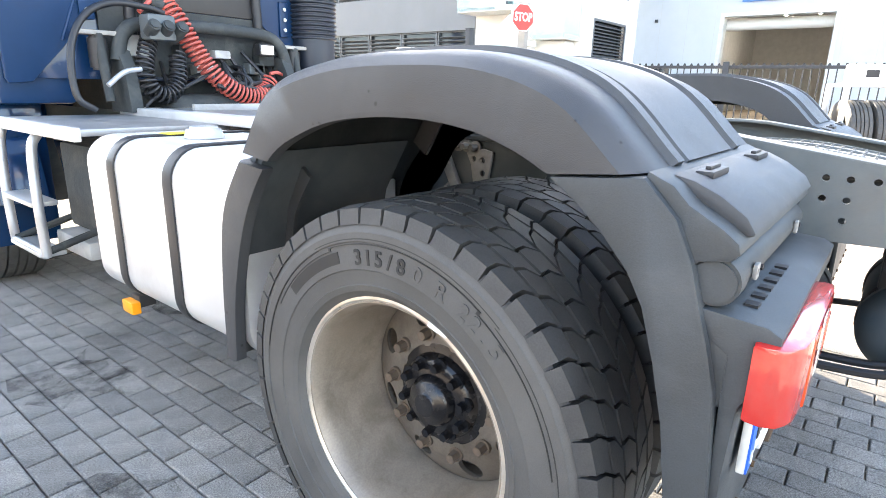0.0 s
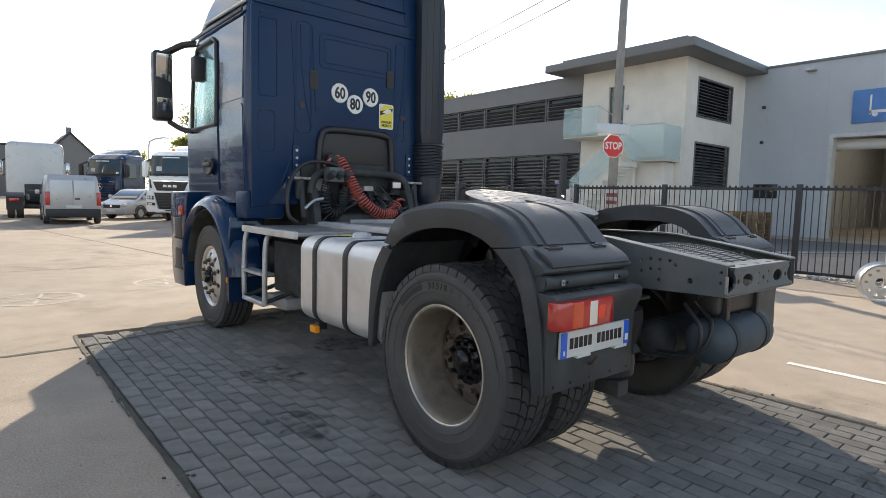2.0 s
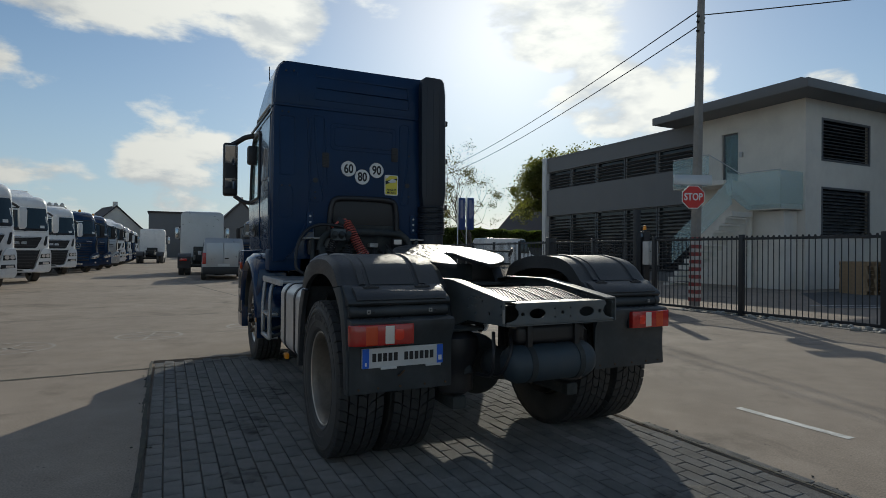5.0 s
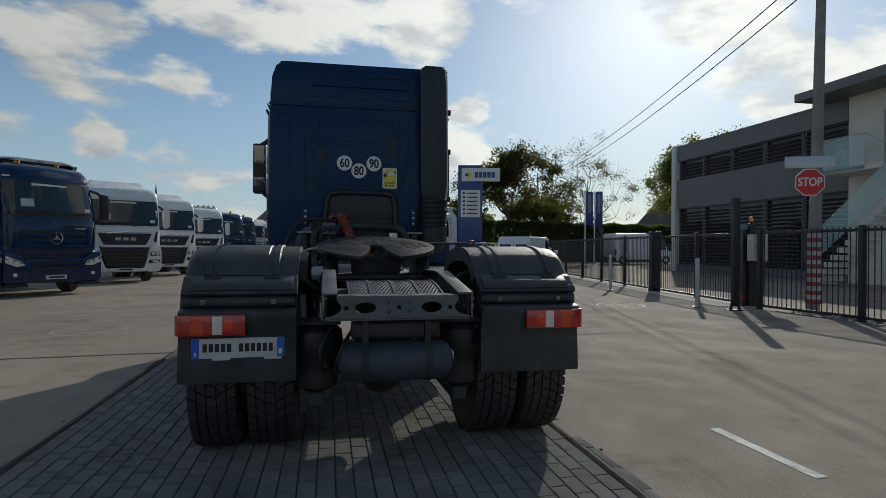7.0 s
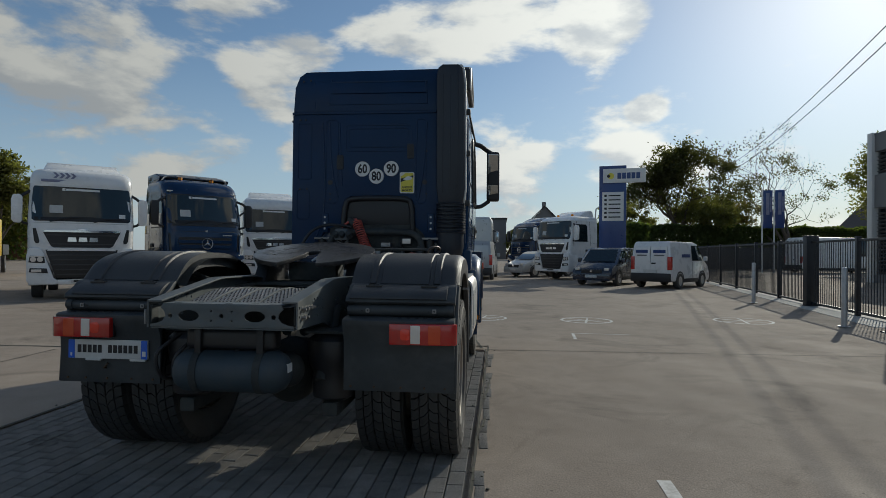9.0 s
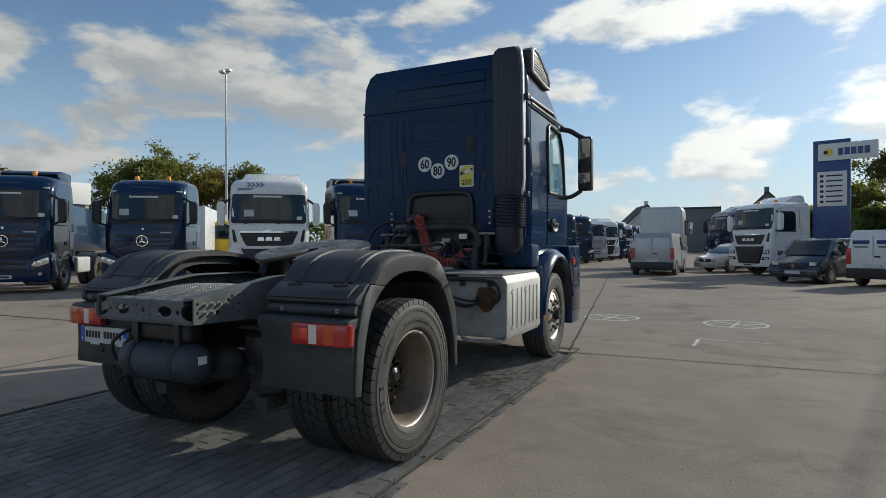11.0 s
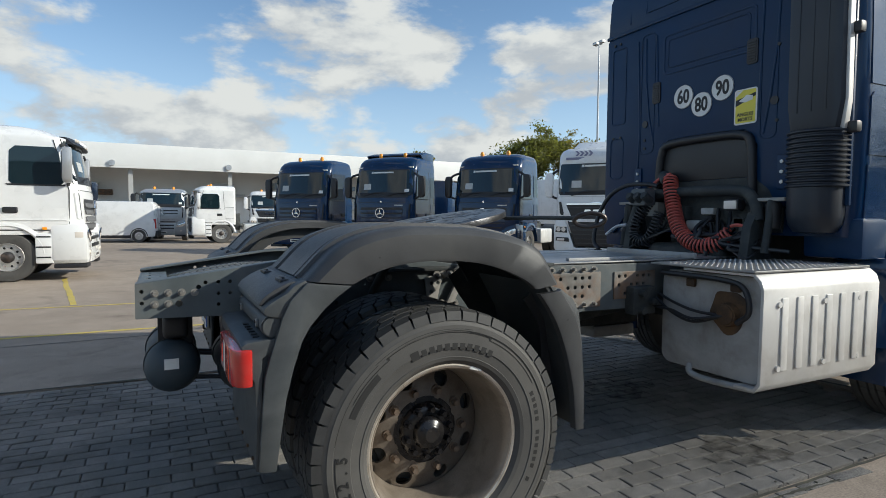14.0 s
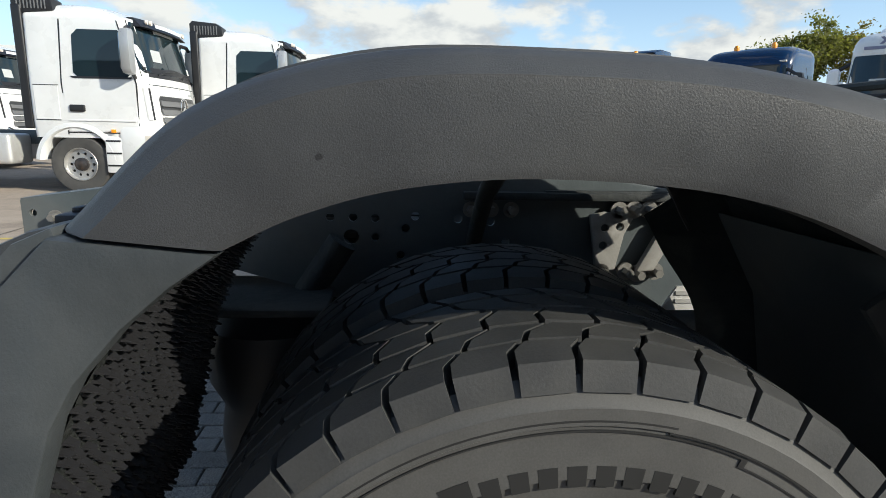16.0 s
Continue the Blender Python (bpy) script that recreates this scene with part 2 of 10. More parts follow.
M["dustyplastic"] = mat("dusty_panel_plastic", (0.035, 0.041, 0.045), 0.55, vary=0.22, scale=5, dirt=(0.104, 0.109, 0.110), dirt_amt=0.42, dirt_scale=3.0, bump=0.1, bump_scale=240, fine=0.1)
M["black"] = mat("black_plastic", (0.018, 0.018, 0.02), 0.45, vary=0.15, bump=0.05, bump_scale=200)
M["blackmatt"] = mat("black_dirty_metal", (0.030, 0.035, 0.036), 0.75, vary=0.3, dirt=(0.10, 0.098, 0.086), dirt_amt=0.5, dirt_scale=6, bump=0.3, bump_scale=50)
M["rubber"] = mat("tyre_rubber", (0.066, 0.064, 0.061), 0.68, vary=0.16, scale=8, dirt=(0.12, 0.113, 0.102), dirt_amt=0.4, dirt_scale=2.0, bump=0.05, bump_scale=260, fine=0.10, spec=0.4)
M["tread"] = mat("black_tread_rubber", (0.036, 0.036, 0.036), 0.60, vary=0.2, scale=10, dirt=(0.075, 0.072, 0.065), dirt_amt=0.35, dirt_scale=6, bump=0.07, bump_scale=200, fine=0.14)
M["rubberdark"] = mat("tyre_lettering_rubber", (0.014, 0.014, 0.014), 0.6, vary=0.1)
M["rim"] = mat("dusty_steel_rim", (0.27, 0.228, 0.185), 0.46, 0.35, vary=0.15, scale=7, dirt=(0.14, 0.11, 0.08), dirt_amt=0.7, dirt_scale=9, bump=0.06, bump_scale=120, fine=0.08)
M["rimdisc"] = mat("brown_dusty_wheel_disc", (0.15, 0.125, 0.10), 0.5, 0.25, vary=0.25, scale=9, dirt=(0.05, 0.038, 0.028), dirt_amt=0.7, dirt_scale=7, bump=0.08, bump_scale=120, fine=0.1)
M["rimlip"] = mat("bright_rim_lip", (0.62, 0.56, 0.48), 0.35, 0.6, vary=0.12, dirt=(0.25, 0.16, 0.09), dirt_amt=0.5, dirt_scale=9)
M["alloy"] = mat("polished_alloy_wheel", (0.60, 0.59, 0.57), 0.40, 0.75, vary=0.08, dirt=(0.3, 0.27, 0.23), dirt_amt=0.25, dirt_scale=6)
M["tank"] = mat("brushed_aluminium_tank", (0.72, 0.71, 0.69), 0.42, 0.55, vary=0.06, scale=2, dirt=(0.45, 0.42, 0.38), dirt_amt=0.35, dirt_scale=3, bump=0.03, bump_scale=150)
M["alucover"] = mat("silver_grey_cover", (0.62, 0.61, 0.59), 0.48, 0.3, vary=0.06, dirt=(0.36, 0.33, 0.29), dirt_amt=0.4, dirt_scale=4, bump=0.03, bump_scale=150)
M["dirtysilver"] = mat("dirty_grey_steel", (0.42, 0.42, 0.41), 0.6, 0.2, vary=0.15, scale=3, dirt=(0.16, 0.13, 0.10), dirt_amt=0.55, dirt_scale=3.5, bump=0.08, bump_scale=90)
M["chassis"] = mat("grey_chassis_paint", (0.090, 0.106, 0.112), 0.5, vary=0.25, scale=4, dirt=(0.18, 0.15, 0.12), dirt_amt=0.35, dirt_scale=4, bump=0.08, bump_scale=90)
M["chassisrust"] = mat("rusty_chassis_plate", (0.17, 0.16, 0.145), 0.62, vary=0.3, scale=6, dirt=(0.19, 0.09, 0.035), dirt_amt=0.75, dirt_scale=5, bump=0.15, bump_scale=80)
M["rust"] = mat("rust_and_oil_stain", (0.10, 0.055, 0.025), 0.7, vary=0.45, scale=9, dirt=(0.02, 0.017, 0.015), dirt_amt=0.9, dirt_scale=6, bump=0.2)
M["checker"] = mat("aluminium_tread_plate", (0.40, 0.40, 0.40), 0.42, 0.75, vary=0.15, dirt=(0.16, 0.15, 0.14), dirt_amt=0.6, dirt_scale=3, bump=0.08, bump_scale=60)
M["grease"] = mat("greasy_steel_plate", (0.10, 0.10, 0.105), 0.36, 0.75, vary=0.3, scale=5, dirt=(0.03, 0.027, 0.022), dirt_amt=0.8, dirt_scale=5, bump=0.35, bump_scale=30)
M["steel"] = mat("galvanised_steel", (0.48, 0.49, 0.5), 0.45, 0.6, vary=0.12, dirt=(0.25, 0.22, 0.19), dirt_amt=0.3, dirt_scale=5)
M["darksteel"] = mat("dark_nut_steel", (0.06, 0.055, 0.055), 0.45, 0.6, vary=0.3, scale=20, dirt=(0.14, 0.09, 0.06), dirt_amt=0.4, dirt_scale=12)
M["nut"] = mat("dusty_wheel_nut", (0.16, 0.12, 0.09), 0.55, 0.4, vary=0.3, scale=20, dirt=(0.05, 0.035, 0.025), dirt_amt=0.6, dirt_scale=15)
M["hub"] = mat("oily_black_hub", (0.012, 0.012, 0.014), 0.22, 0.3, vary=0.3, scale=12, dirt=(0.07, 0.06, 0.05), dirt_amt=0.4, dirt_scale=10)
M["stack"] = mat("dark_intake_plastic", (0.013, 0.018, 0.028), 0.42, vary=0.12, bump=0.03, bump_scale=150)
M["red"] = mat("red_lens", (0.46, 0.014, 0.012), 0.15, vary=0.06, coat=0.6, dirt=(0.35, 0.12, 0.09), dirt_amt=0.3, dirt_scale=5)
# brighter red: sun shining through the lens, put into its colour
M["redsunlit"] = mat("sunlit_red_lens", (0.80, 0.035, 0.012), 0.2, vary=0.05, coat=0.6)
M["amberdeep"] = mat("amber_lens", (0.62, 0.06, 0.012), 0.15, vary=0.06, coat=0.6)
M["clear"] = mat("white_lens", (0.75, 0.68, 0.6), 0.15, vary=0.05, coat=0.6)
M["amber"] = mat("orange_reflector", (0.95, 0.33, 0.01), 0.3, vary=0.05, coat=0.4)
M["hose"] = mat("red_air_hose", (0.52, 0.10, 0.075), 0.5, vary=0.15, scale=10, dirt=(0.25, 0.08, 0.06), dirt_amt=0.4, dirt_scale=8)
M["hoseblack"] = mat("black_air_hose", (0.02, 0.02, 0.022), 0.45, vary=0.2)
M["white"] = mat("white_paint", (0.78, 0.78, 0.77), 0.3, vary=0.03, coat=0.5, dirt=(0.55, 0.53, 0.49), dirt_amt=0.15)
M["silver"] = mat("silver_paint", (0.45, 0.46, 0.47), 0.35, 0.4, vary=0.04, coat=0.4, dirt=(0.3, 0.29, 0.27), dirt_amt=0.2)
M["greypaint"] = mat("grey_blue_paint", (0.20, 0.26, 0.33), 0.35, 0.2, vary=0.05, coat=0.4)
M["blackcar"] = mat("dark_blue_car_paint", (0.012, 0.02, 0.04), 0.25, vary=0.05, coat=0.8)
M["yellow"] = mat("yellow_paint", (0.75, 0.5, 0.03), 0.35, vary=0.08, coat=0.3)
M["glass"] = glass("dark_vehicle_glass", (0.008, 0.019, 0.024), 0.03)
M["glass"].node_tree.nodes["Principled BSDF"].inputs["IOR"].default_value = 1.6
M["doorglass"] = glass("tinted_door_glass", (0.55, 0.8, 0.82), 0.02, 0.75, 0.8)
M["mirror"] = mat("mirror_glass", (0.42, 0.45, 0.47), 0.03, 1.0, vary=0.01)
M["chrome"] = mat("chrome", (0.8, 0.8, 0.8), 0.12, 1.0, vary=0.03)
M["plate"] = mat("grey_number_plate", (0.62, 0.62, 0.6), 0.4, vary=0.05, dirt=(0.4, 0.38, 0.34), dirt_amt=0.2, dirt_scale=8)
M["bluesign"] = mat("blue_sign", (0.06, 0.19, 0.46), 0.4, vary=0.08)
M["platenavy"] = mat("plate_blue", (0.01, 0.12, 0.62), 0.35, vary=0.05)
M["stripered"] = mat("faded_red_band", (0.27, 0.045, 0.045), 0.7, vary=0.3, scale=6, dirt=(0.2, 0.17, 0.15), dirt_amt=0.5, dirt_scale=9)
M["stripewhite"] = mat("faded_white_band", (0.50, 0.49, 0.47), 0.7, vary=0.25, scale=6, dirt=(0.25, 0.23, 0.2), dirt_amt=0.5, dirt_scale=9)
M["boxgrey"] = mat("light_grey_cabinet_paint", (0.52, 0.53, 0.52), 0.5, vary=0.1, dirt=(0.3, 0.29, 0.27), dirt_amt=0.3, dirt_scale=5)
M["banner_print"] = mat("pale_banner_print", (0.22, 0.23, 0.33), 0.7, vary=0.2)
M["bracketgrey"] = mat("pale_bracket_paint", (0.30, 0.29, 0.27), 0.6, vary=0.2, scale=9, dirt=(0.12, 0.10, 0.08), dirt_amt=0.5, dirt_scale=9, bump=0.1, bump_scale=80)
M["bolt"] = mat("dusty_zinc_bolt", (0.27, 0.26, 0.24), 0.5, 0.5, vary=0.35, dirt=(0.12, 0.08, 0.05), dirt_amt=0.4, dirt_scale=30)
M["totemblue"] = mat("totem_blue", (0.014, 0.048, 0.19), 0.35, vary=0.05, coat=0.3)
M["ink"] = mat("black_ink", (0.012, 0.012, 0.014), 0.5, vary=0.05)
M["stickerwhite"] = mat("white_sticker", (0.74, 0.74, 0.72), 0.45, vary=0.04, dirt=(0.5, 0.48, 0.44), dirt_amt=0.3, dirt_scale=20)
M["stickeryellow"] = mat("yellow_sticker", (0.72, 0.62, 0.07), 0.45, vary=0.06)
M["signred"] = mat("sign_red", (0.60, 0.025, 0.02), 0.4, vary=0.05)
M["fence"] = mat("anthracite_steel", (0.018, 0.02, 0.024), 0.45, vary=0.15, dirt=(0.06, 0.06, 0.06), dirt_amt=0.2)
M["polecon"] = mat("concrete_pole", (0.26, 0.25, 0.235), 0.85, vary=0.15, scale=5, bump=0.2, bump_scale=40, dirt=(0.15, 0.14, 0.12), dirt_amt=0.4)
M["wire"] = mat("black_wire", (0.02, 0.02, 0.02), 0.6)
M["render"] = mat("cream_render_wall", (0.74, 0.70, 0.63), 0.85, vary=0.05, scale=1.5, dirt=(0.42, 0.39, 0.35), dirt_amt=0.25, dirt_scale=0.7, bump=0.1, bump_scale=70)
M["cladding"] = mat("dark_grey_cladding", (0.150, 0.152, 0.156), 0.5, vary=0.08, scale=0.8)
M["louvre"] = mat("dark_louvre_blade", (0.11, 0.113, 0.118), 0.4, vary=0.1)
M["hall"] = mat("light_grey_panel", (0.42, 0.45, 0.48), 0.5, vary=0.05, scale=0.6, dirt=(0.34, 0.36, 0.38), dirt_amt=0.25, dirt_scale=0.5)
M["frosted"] = glass("frosted_green_glass", (0.52, 0.70, 0.70), 0.15, 0.42, 0.3)
M["pane"] = glass("dark_window_pane", (0.02, 0.025, 0.03), 0.05)
M["whiteclad"] = mat("white_fascia", (0.70, 0.70, 0.68), 0.55, vary=0.04, scale=0.5, dirt=(0.5, 0.5, 0.48), dirt_amt=0.2, dirt_scale=0.3)
M["shed"] = mat("shed_wall_grey", (0.42, 0.42, 0.41), 0.7, vary=0.15, scale=0.6)
M["brick"] = mat("red_brick_wall", (0.25, 0.13, 0.09), 0.85, vary=0.2, scale=2)
M["rooftile"] = mat("dark_roof_tiles", (0.06, 0.05, 0.05), 0.75, vary=0.25, scale=4)
M["bark"] = mat("bark", (0.10, 0.08, 0.062), 0.9, vary=0.3, scale=8, bump=0.5, bump_scale=30)
M["leaf"] = leafy("leaf_green", (0.135, 0.132, 0.055))
M["leafauto"] = leafy("leaf_autumn", (0.15, 0.12, 0.05))
M["leafbrown"] = leafy("leaf_olive_brown", (0.075, 0.072, 0.034))
M["hedge"] = leafy("hedge_leaf", (0.075, 0.095, 0.035))
M["concrete"] = None
M["pallet"] = mat("pallet_wood", (0.32, 0.22, 0.13), 0.8, vary=0.3, scale=5, bump=0.2)
M["paintfaded"] = mat("nearly_gone_road_paint", (0.33, 0.30, 0.262), 0.85, vary=0.3, scale=6, dirt=(0.25, 0.212, 0.178), dirt_amt=1.0, dirt_scale=5)
M["paintline"] = mat("worn_white_road_paint", (0.6, 0.6, 0.58), 0.8, vary=0.2, scale=6, dirt=(0.25, 0.24, 0.22), dirt_amt=0.75, dirt_scale=9)
M["yellowline"] = mat("worn_yellow_road_paint", (0.55, 0.42, 0.08), 0.8, vary=0.2, scale=6, dirt=(0.25, 0.23, 0.2), dirt_amt=0.65, dirt_scale=6)
M["joint"] = mat("bitumen_joint", (0.035, 0.034, 0.03), 0.85, vary=0.4, scale=12, dirt=(0.09, 0.09, 0.05), dirt_amt=0.6, dirt_scale=7, bump=0.5, bump_scale=60)
M["paver"] = mat("grey_paver", (0.220, 0.207, 0.190), 0.82, vary=0.16, scale=9, dirt=(0.062, 0.060, 0.057), dirt_amt=0.6, dirt_scale=1.6, bump=0.6, bump_scale=130, island=0.15, fine=0.5, spec=0.2)
M["paver"].node_tree.nodes["Principled BSDF"].inputs["Diffuse Roughness"].default_value = 0.8
M["blockgrey"] = mat("gravel_strip", (0.2, 0.19, 0.17), 0.9, vary=0.3, scale=20, bump=0.6, bump_scale=60)
M["kerb"] = mat("kerb_concrete", (0.42, 0.41, 0.38), 0.85, vary=0.12, scale=4, bump=0.15, bump_scale=60)
M["halllining"] = mat("hall_lining", (0.40, 0.40, 0.40), 0.8, vary=0.1)
M["deck"] = mat("studded_deck_plate", (0.17, 0.172, 0.175), 0.55, 0.3, vary=0.3, dirt=(0.07, 0.065, 0.06), dirt_amt=0.6, dirt_scale=5, bump=0.1, bump_scale=60)
M["asphalt"] = mat("worn_asphalt", (0.085, 0.088, 0.092), 0.9, vary=0.15, scale=0.8, dirt=(0.13, 0.125, 0.12), dirt_amt=0.4, dirt_scale=0.6, bump=0.3, bump_scale=90, fine=0.15)
# dark tone that puts indoor shade into the colour of inner walls
M["interior"] = mat("interior_shade_dark", (0.06, 0.06, 0.062), 0.8, vary=0.2)
M["teal"] = mat("blue_black_bottle", (0.034, 0.052, 0.066), 0.58, vary=0.25, dirt=(0.07, 0.07, 0.07), dirt_amt=0.4, dirt_scale=6)
M["glow"] = mat("strip_lamp", (0.9, 0.9, 0.85), 0.5)
_b = M["glow"].node_tree.nodes["Principled BSDF"]
_b.inputs["Emission Color"].default_value, _b.inputs["Emission Strength"].default_value = (1, 0.97, 0.9, 1), 6.0


def ground_material():
    """Weathered concrete: broad tone patches, tyre stains, aggregate and hairline cracks."""
    m = bpy.data.materials.new("weathered_concrete")
    m.use_nodes = True
    t = m.node_tree
    b = t.nodes["Principled BSDF"]
    co = t.nodes.new("ShaderNodeTexCoord")

    def noise_range(scale, lo, hi, detail=6.0, rough=0.6, dist=0.0, a=0.3, z=0.7):
        n = nd(t, "ShaderNodeTexNoise", Scale=scale, Detail=detail, Roughness=rough, Distortion=dist)
        t.links.new(co.outputs["Object"], n.inputs["Vector"])
        r = t.nodes.new("ShaderNodeMapRange")
        r.inputs[1].default_value, r.inputs[2].default_value, r.inputs[3].default_value, r.inputs[4].default_value = a, z, lo, hi
        t.links.new(n.outputs["Fac"], r.inputs[0])
        return r.outputs[0]

    def mul(a, c):
        mm = t.nodes.new("ShaderNodeMath"); mm.operation = "MULTIPLY"
        t.links.new(a, mm.inputs[0]); t.links.new(c, mm.inputs[1])
        return mm.outputs[0]
    v = mul(noise_range(0.22, 0.82, 1.14, 5), noise_range(2.4, 0.86, 1.10, 8, 0.7))
    v = mul(v, noise_range(85, 0.74, 1.22, 3))
    for scale, r0, dark in ((9.0, 0.035, 0.55), (16.0, 0.05, 1.35), (5.0, 0.03, 0.5)):          # pebbles, chips and gum
        sp = nd(t, "ShaderNodeTexVoronoi", Scale=scale, Randomness=1.0)
        t.links.new(co.outputs["Object"], sp.inputs["Vector"])
        sr = t.nodes.new("ShaderNodeMapRange")
        sr.inputs[1].default_value, sr.inputs[2].default_value, sr.inputs[3].default_value, sr.inputs[4].default_value = r0, r0 * 2.2, dark, 1.0
        t.links.new(sp.outputs["Distance"], sr.inputs[0])
        v = mul(v, sr.outputs[0])
    v = mul(v, noise_range(0.7, 0.62, 1.0, 8, 0.7, 0.8, 0.30, 0.46))
    vo = nd(t, "ShaderNodeTexVoronoi", Scale=0.42)
    vo.feature = "DISTANCE_TO_EDGE"
    wn = nd(t, "ShaderNodeTexNoise", Scale=1.6, Detail=4.0)
    t.links.new(co.outputs["Object"], wn.inputs["Vector"])
    ad = t.nodes.new("ShaderNodeVectorMath"); ad.operation = "MULTIPLY_ADD"
    ad.inputs[1].default_value = (0.9, 0.9, 0.0)
    t.links.new(wn.outputs["Color"], ad.inputs[0]); t.links.new(co.outputs["Object"], ad.inputs[2])
    t.links.new(ad.outputs[0], vo.inputs["Vector"])
    vr = t.nodes.new("ShaderNodeMapRange")
    vr.inputs[1].default_value, vr.inputs[2].default_value, vr.inputs[3].default_value, vr.inputs[4].default_value = 0.0, 0.004, 0.90, 1.0
    t.links.new(vo.outputs["Distance"], vr.inputs[0])
    v = mul(v, vr.outputs[0])
    sc = t.nodes.new("ShaderNodeVectorMath"); sc.operation = "SCALE"
    sc.inputs[0].default_value = (0.322, 0.268, 0.219)
    t.links.new(v, sc.inputs["Scale"]); t.links.new(sc.outputs[0], b.inputs["Base Color"])
    t.links.new(noise_range(1.3, 0.8, 0.97), b.inputs["Roughness"])
    b.inputs["Diffuse Roughness"].default_value = 0.2
    b.inputs["Specular IOR Level"].default_value = 0.2
    bp = t.nodes.new("ShaderNodeBump")
    bp.inputs["Strength"].default_value, bp.inputs["Distance"].default_value = 0.25, 0.01
    nb = nd(t, "ShaderNodeTexNoise", Scale=70.0, Detail=6.0)
    t.links.new(co.outputs["Object"], nb.inputs["Vector"])
    t.links.new(nb.outputs["Fac"], bp.inputs["Height"]); t.links.new(bp.outputs[0], b.inputs["Normal"])
    return m


M["concrete"] = ground_material()

# ---- mesh helpers ----
def finish(name, bm, material, smooth=38):
    me = bpy.data.meshes.new(name)
    bmesh.ops.recalc_face_normals(bm, faces=bm.faces)
    if smooth:
        lim = radians(smooth)
        for f in bm.faces:
            f.smooth = True
        for e in bm.edges:
            if len(e.link_faces) != 2 or e.calc_face_angle(0) > lim:
                e.smooth = False
    bm.to_mesh(me)
    bm.free()
    me.materials.append(M[material] if isinstance(material, str) else material)
    return me


def part(name, bm, material, parent=None, label="", m=None, smooth=38):
    ob = new(name, finish(name, bm, material, smooth))
    if parent is not None:
        ob.parent = parent
    if m is not None:
        ob.matrix_basis = m
    if label:
        ob["label"] = label
    return ob


def again(name, ob, parent, m):
    """Another object on the same mesh."""
    o = new(name, ob.data)
    o.parent, o.matrix_basis = parent, m
    return o


def thing(name, label, category, m=None, group="", kind=""):
    ob = new(name)
    ob.empty_display_size = 0.2
    if m is not None:
        ob.matrix_basis = m
    return tagged(ob, label, category, group, kind)


def b_box(x0, y0, z0, x1, y1, z1, bev=0.0, seg=2, bm=None):
    own = bm is None
    b = bmesh.new()
    bmesh.ops.create_cube(b, size=1, matrix=Matrix.LocRotScale(((x0 + x1) / 2, (y0 + y1) / 2, (z0 + z1) / 2), None, (abs(x1 - x0), abs(y1 - y0), abs(z1 - z0))))
    if bev:
        bmesh.ops.bevel(b, geom=b.edges[:], offset=bev, segments=seg, affect="EDGES", profile=0.6)
    return b if own else merge(bm, b)


def merge(bm, other, m=None):
    if m is not None:
        bmesh.ops.transform(other, matrix=m, verts=other.verts)
    me = bpy.data.meshes.new("tmp")
    other.to_mesh(me)
    other.free()
    bm.from_mesh(me)
    bpy.data.meshes.remove(me)
    return bm


def b_cyl(r, d, m=None, seg=24, r2=None, bev=0.0, bm=None):
    b = bmesh.new()
    bmesh.ops.create_cone(b, cap_ends=True, segments=seg, radius1=r, radius2=r if r2 is None else r2, depth=d)
    if bev:
        es = [e for e in b.edges if len(e.link_faces) == 2 and any(len(f.verts) > 4 for f in e.link_faces)]
        bmesh.ops.bevel(b, geom=es, offset=bev, segments=2, affect="EDGES")
    if m is not None:
        bmesh.ops.transform(b, matrix=m, verts=b.verts)
    return b if bm is None else merge(bm, b)


def b_lathe(profile, seg=64, axis="x", a0=0.0, a1=360.0, close=False):
    """Turns (radius, along) pairs about an axis."""
    bm = bmesh.new()
    full = abs(a1 - a0) >= 359.9
    n = seg if full else seg + 1
    rings = []
    for i in range(n):
        a = radians(a0 + (a1 - a0) * i / seg)
        ring = []
        for r, h in profile:
            c, s = r * math.cos(a), r * math.sin(a)
            ring.append(bm.verts.new((h, c, s) if axis == "x" else (c, h, s) if axis == "y" else (c, s, h)))
        rings.append(ring)
    k = len(profile)
    for i in range(seg):
        p, q = rings[i], rings[(i + 1) % n]
        for j in range(k if close else k - 1):
            bm.faces.new((p[j], p[(j + 1) % k], q[(j + 1) % k], q[j]))
    bmesh.ops.remove_doubles(bm, verts=bm.verts, dist=1e-5)
    return bm


def spline(pts, n=8):
    """Catmull-Rom through the points."""
    P = [Vector(p) for p in pts]
    P = [P[0] * 2 - P[1]] + P + [P[-1] * 2 - P[-2]]
    out = []
    for i in range(1, len(P) - 2):
        for k in range(n):
            t = k / n
            a, b, c, d = P[i - 1], P[i], P[i + 1], P[i + 2]
            out.append(0.5 * ((2 * b) + (c - a) * t + (2 * a - 5 * b + 4 * c - d) * t * t + (3 * b - a - 3 * c + d) * t ** 3))
    out.append(P[-2])
    return out


